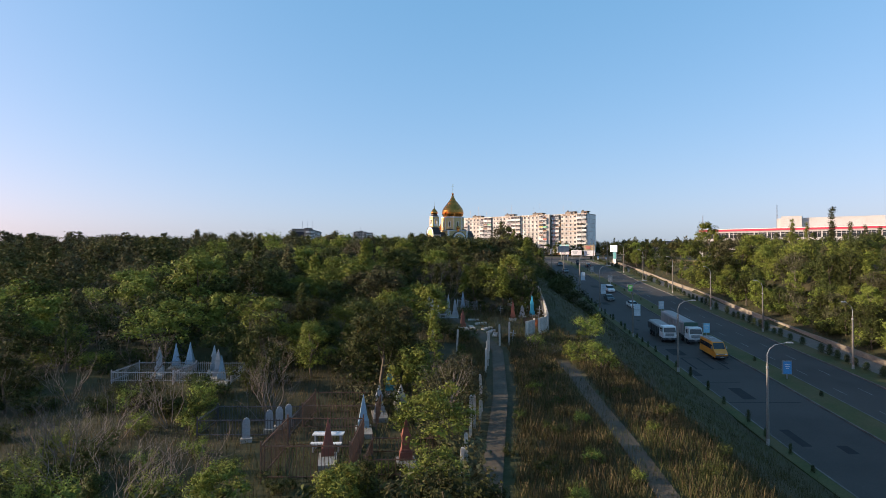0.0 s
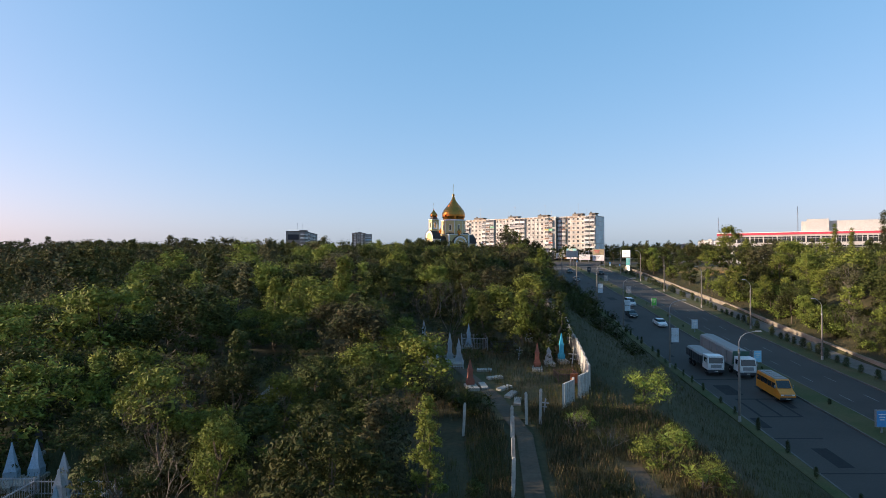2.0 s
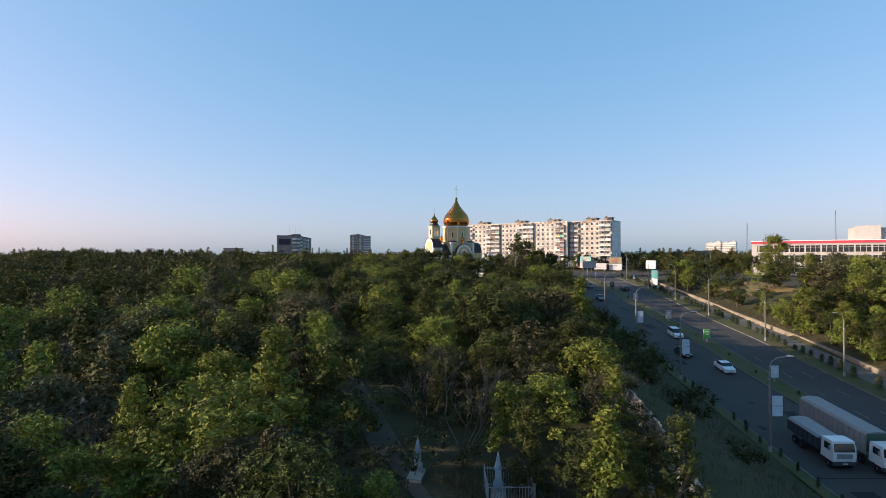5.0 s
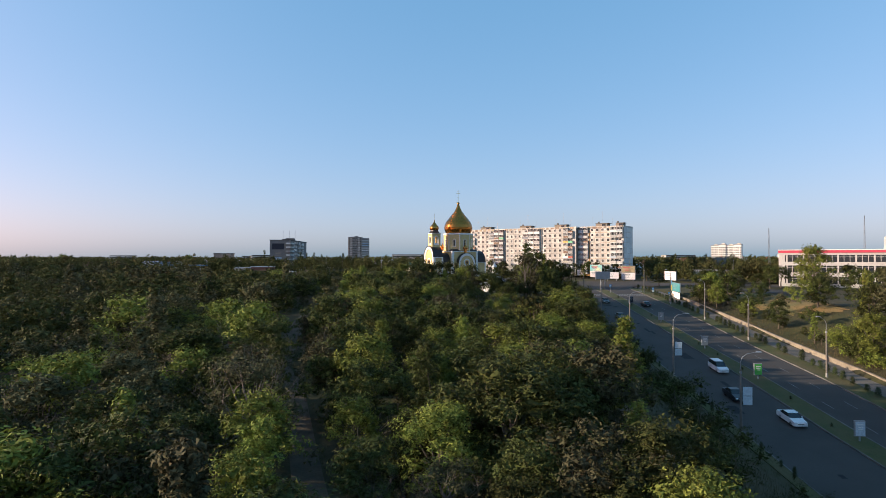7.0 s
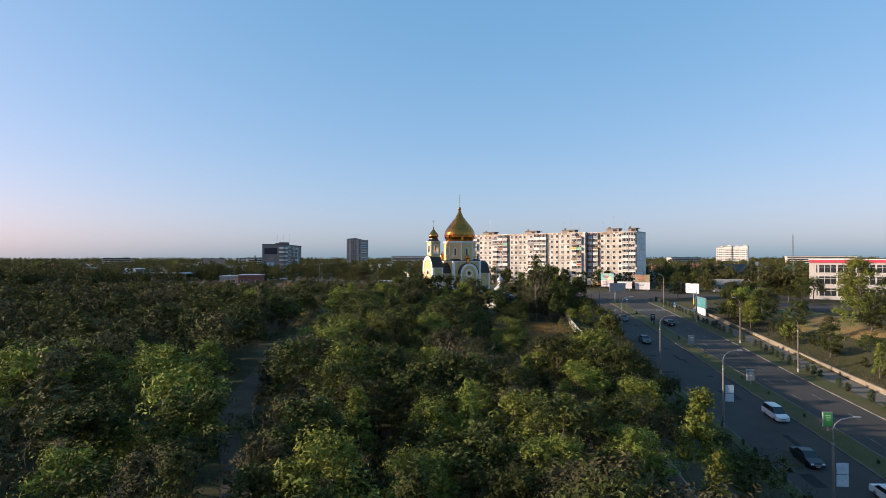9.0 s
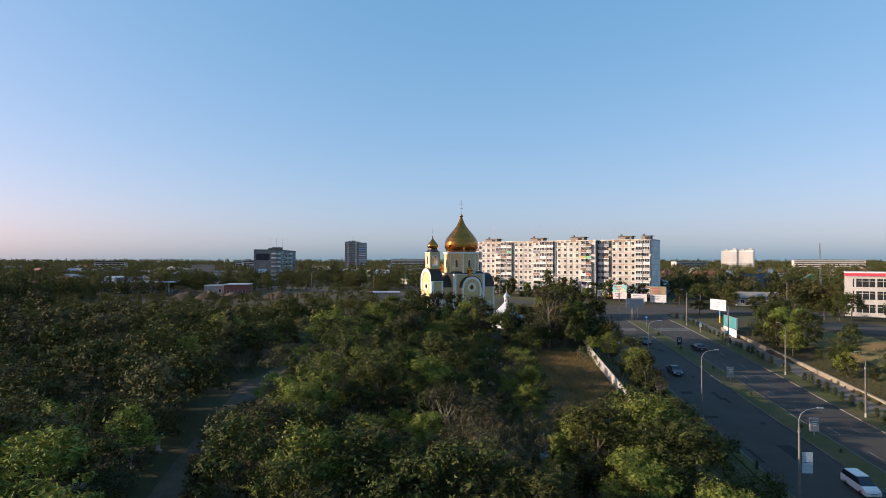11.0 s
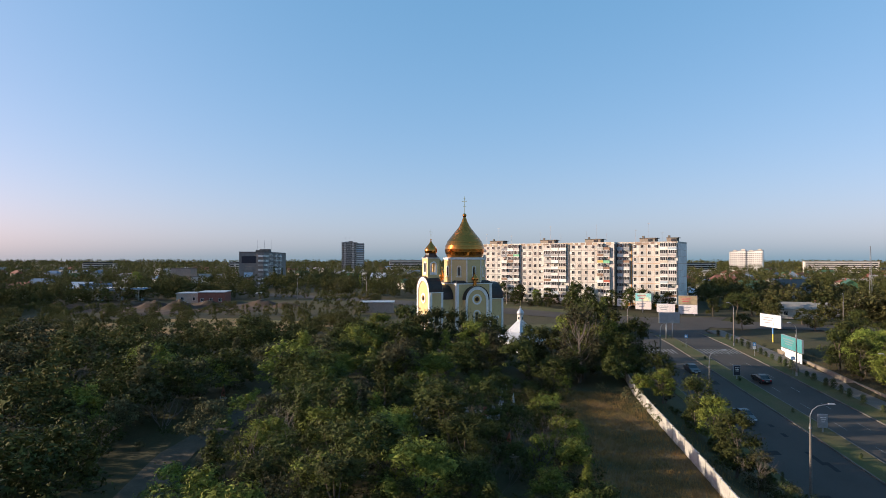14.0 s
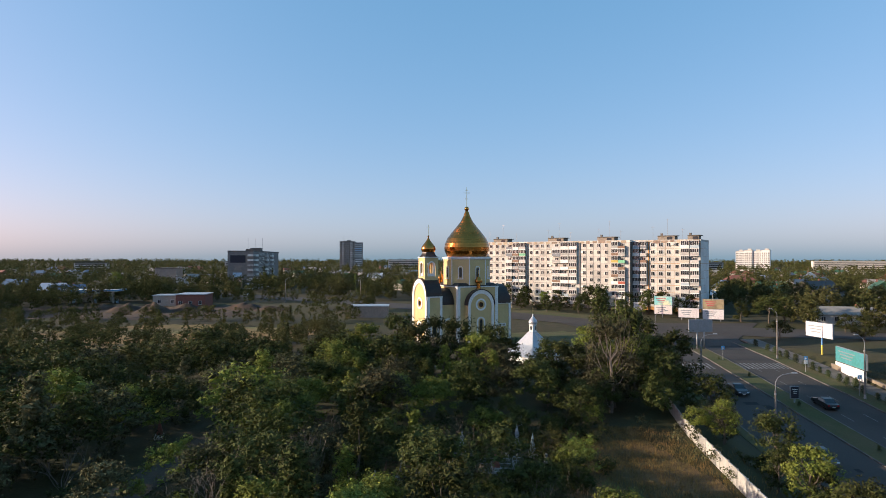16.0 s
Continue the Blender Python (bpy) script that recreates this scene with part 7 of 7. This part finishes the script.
house(-152, 470, 11, 10, 12.0, 0.3, M_roofg, M_tan, "plain tan block among trees", 4, category="building")
house(-142, 464, 5, 5, 7.5, 0.3, M_roofg, M_fac, "pale stair tower beside a tan block", 4, category="building")
st = thing("filling_station", Matrix.Translation((-137, 374, ground_z(-137, 374))) @ Matrix.Rotation(radians(6), 4, "Z"), "filling station canopy with a blue and white edge", "filling station")
part("canopy", Shape().box(0, 0, 5.0, 22, 9, 0.7), M_white, st)
part("canopy_edge", Shape().box(0, 0, 5.05, 22.2, 9.2, 0.4), M_blue, st)
for px in (-8, 0, 8):
    part("column", Shape().box(px, 0, 2.4, 0.5, 0.5, 4.8), M_white, st)
    part("pump", Shape().box(px + 1.5, 0, 0.9, 0.8, 0.5, 1.8), M_poster_b, st)
part("shop", Shape().box(-2, 7, 1.8, 12, 4, 3.6), M_hwall, st)
fb = thing("far_block", Matrix.Translation((472, 1046, 19)) @ Matrix.Rotation(radians(-34), 4, "Z"), "distant white nine-storey block", "apartment block")
for q, (w, hh, out) in enumerate(((12, 30, 0.0), (11, 31.5, 1.5), (12, 30, 0.0), (11, 31.5, 1.5))):
    x0 = -23 + 11.6 * q + 5.8
    wg = part("wall", Shape().box(x0, -out, hh / 2, w, 14, hh), M_panelw, fb)
    part("roof", Shape().box(x0, -out, hh + 0.3, w + 0.3, 14.3, 0.6), M_roofg, wg)
    part("lift_house", Shape().box(x0 + 1, 0, hh + 1.6, 5, 6, 2.2), M_panel, wg)
    for f in range(9):
        for k in range(4):
            part("window", Shape().box(x0 - 4.2 + k * 2.8, -7.05 - out, 4.0 + f * 2.9, 1.5 if (k + q) % 2 else 2.2, 0.2, 1.4), M_glass, wg)
for x, y, w, tn, hh in ((560, 960, 90, -20, 15), (335, 905, 46, 10, 13), (-330, 1100, 48, 5, 13), (-60, 1150, 70, 0, 16), (40, 1180, 60, -8, 15), (-470, 930, 40, 8, 11), (250, 1250, 80, 4, 15), (-240, 850, 34, 20, 12)):
    fb = thing("far_block", Matrix.Translation((x, y, 19)) @ Matrix.Rotation(radians(tn), 4, "Z"), "distant grey five-storey block above trees", "apartment block", "distant blocks")
    part("wall", Shape().box(0, 0, hh / 2, w, 12, hh), M_panel, fb)
    part("roof", Shape().box(0, 0, hh + 0.4, w + 0.4, 12.4, 0.8), M_rgrey, fb)
    for f in range(5):
        part("window_band", Shape().box(0, -6.05, 1.8 + f * 2.8, w - 3, 0.2, 1.4), M_glass, fb)
rh = random.Random(17)
ROOFS = ((M_rgrey, "grey slate"), (M_rgrey, "grey slate"), (M_rred, "red tile"), (M_zinc, "pale metal sheet"), (M_rgrey, "grey slate"), (M_rgreen, "green sheet"), (M_rblue, "blue sheet"))
n = 0
while n < 150:
    y = 380 + 700 * rh.random() ** 1.3
    x = rh.uniform(-0.8, 0.8) * (y - 120)
    if -60 < x < 95 and y < 430 or -140 < x < -60 and y < 540 or not clear_of(x, y):
        continue
    mt, nm = rh.choice(ROOFS)
    house(x, y, rh.uniform(8, 15), rh.uniform(7, 11), rh.uniform(3, 4.5), rh.uniform(1.8, 3.6), mt, M_hwall, "small town house with a %s roof" % nm, rh.uniform(-40, 50), rh.random() < 0.4)
    n += 1

far_trees = []
while len(far_trees) < 8000:
    y = 300 + 2600 * rh.random() ** 2.4
    x = rh.uniform(-0.82, 0.82) * (y - 80)
    if -150 < x < 100 and y < 345 or -60 < x < 30 and y < 390 or -125 < x < -40 and y < 372 or not clear_of(x, y):
        continue
    far_trees.append((x, y, rh.uniform(0.75, 1.5) * (1 + max(0, y - 600) / 2000), rh.randrange(6)))
edge_wood = []
for k in range(620):
    y = 240 + 95 * rh.random() ** 1.5
    x = rh.uniform(-190, -14)
    if x > -26 and y > 262 or -100 < x < -58 and 278 < y < 312 and rh.random() < 0.6 or -125 < x < -50 and y > 330:
        continue
    edge_wood.append((x, y, rh.uniform(0.45, 1.0) * lerp(y, [240, 335], [1.1, 0.7]), rh.randrange(6)))
for k in range(420):
    x, y = rh.uniform(-215, -22), rh.uniform(318, 425)
    if clear_of(x, y) and (y > 376 or x < -145 or x > -50 and y > 345):
        edge_wood.append((x, y, rh.uniform(0.5, 1.05), rh.randrange(6)))
set_protos(800, 0.34, 380)
scatter("edge_woodland", edge_wood, M_leafD, "scattered trees and scrub behind the cemetery wood", "woodland")
set_protos(210, 0.55, 700, mass=0.4)
scatter("town_trees", [q for q in far_trees if q[1] < 620], M_leafD, "green trees between the nearer houses of the town", "trees")
set_protos(60, 1.1, 700, mass=0)
scatter("town_trees", [q for q in far_trees if q[1] >= 620], M_leafD, "countless green trees between the houses of the town", "trees")

# spoil heaps on the building site
def heap(x, y, rx, ry, h, seed):
    s = Shape()
    for i in range(9):
        for j in range(20):
            a, q = 2 * math.pi * j / 20, i / 8
            k = 1 + 0.3 * noise.noise(Vector((math.cos(a) * 2, math.sin(a) * 2, seed + q)))
            px, py = rx * q * k * math.cos(a), ry * q * k * math.sin(a)
            s.v.append((px, py, h * (1 - smooth01(q)) * (1 + 0.45 * noise.noise(Vector((px * 0.5, py * 0.5, seed)))) - 0.15 * q))
    for i in range(8):
        for j in range(20):
            a, b = i * 20 + j, i * 20 + (j + 1) % 20
            s.f.append((a, a + 20, b + 20, b))
    tagged(part("soil_mound", s, M_soil, at=Matrix.Translation((x, y, ground_z(x, y) + 0.05)), smooth=True), "heap of bare brown soil on a building site", "soil heap", "spoil heaps")


for k, (x, y, rx, ry, h) in enumerate(((-108, 345, 9, 5, 2.6), (-98, 343, 8, 5, 3.0), (-88, 347, 9, 5, 2.4), (-118, 350, 7, 4, 1.8), (-70, 352, 10, 5, 2.2), (-60, 349, 7, 4, 1.6))):
    heap(x, y, rx, ry, h, k * 3.0)
for k in range(4):
    x, y = -122 + k * 1.5, 352 + (k % 2) * 1.2
    tagged(part("concrete_ring", Shape().lathe([(0.6, 0), (0.75, 0), (0.75, 1.0), (0.6, 1.0)], 16, x, y, ground_z(x, y) + 0.03), M_conc), "pale concrete well ring on bare soil", "concrete ring", "concrete rings")
# lamp posts along the avenue and poles in the town
for k in range(9):
    t = k / 8
    x, y = 112 - 235 * t, 300 + 118 * t + (14 if k % 2 else -6)
    if 30 < x < 75:
        y = 316 + (75 - x) * 0.7
    street_lamp(Matrix.Translation((x, y, ground_z(x, y))) @ Matrix.Rotation(radians(-90 if k % 2 else 60), 4, "Z"), 1.6, 7.4, label="grey street lamp along the cross avenue")
for k in range(26):
    y = rh.uniform(380, 800)
    x = rh.uniform(-0.7, 0.7) * (y - 120)
    if clear_of(x, y):
        tagged(part("utility_pole", Shape().lathe([(0.16, -0.2), (0.11, 9.5)], 6).box(0, 0, 9.0, 1.6, 0.1, 0.1), M_pole, at=Matrix.Translation((x, y, ground_z(x, y)))), "plain concrete utility pole among houses", "pole", "utility poles")
car_ = place_vehicle("car", 0, 200, False, "white car on the far avenue", "car")
car_.matrix_basis = Matrix.Translation((-92, 421, ground_z(-92, 421) + 0.13)) @ Matrix.Rotation(radians(-53), 4, "Z")
part("body", side_body(Shape(), [(-2.2, 0.28), (2.2, 0.28), (2.25, 0.72), (2.15, 0.98), (-0.95, 0.98), (-2.05, 0.82), (-2.28, 0.55)], 1.75), P_white, car_)
part("cabin_glass", side_body(Shape(), [(-1.0, 0.97), (1.65, 0.97), (0.95, 1.42), (-0.2, 1.44)], 1.65, 0.14, 1.2), M_carglass, car_)
for sx in (-1, 1):
    for yy in (-1.35, 1.3):
        wheel(car_, sx * 0.8, yy, 0.31, 0.2)
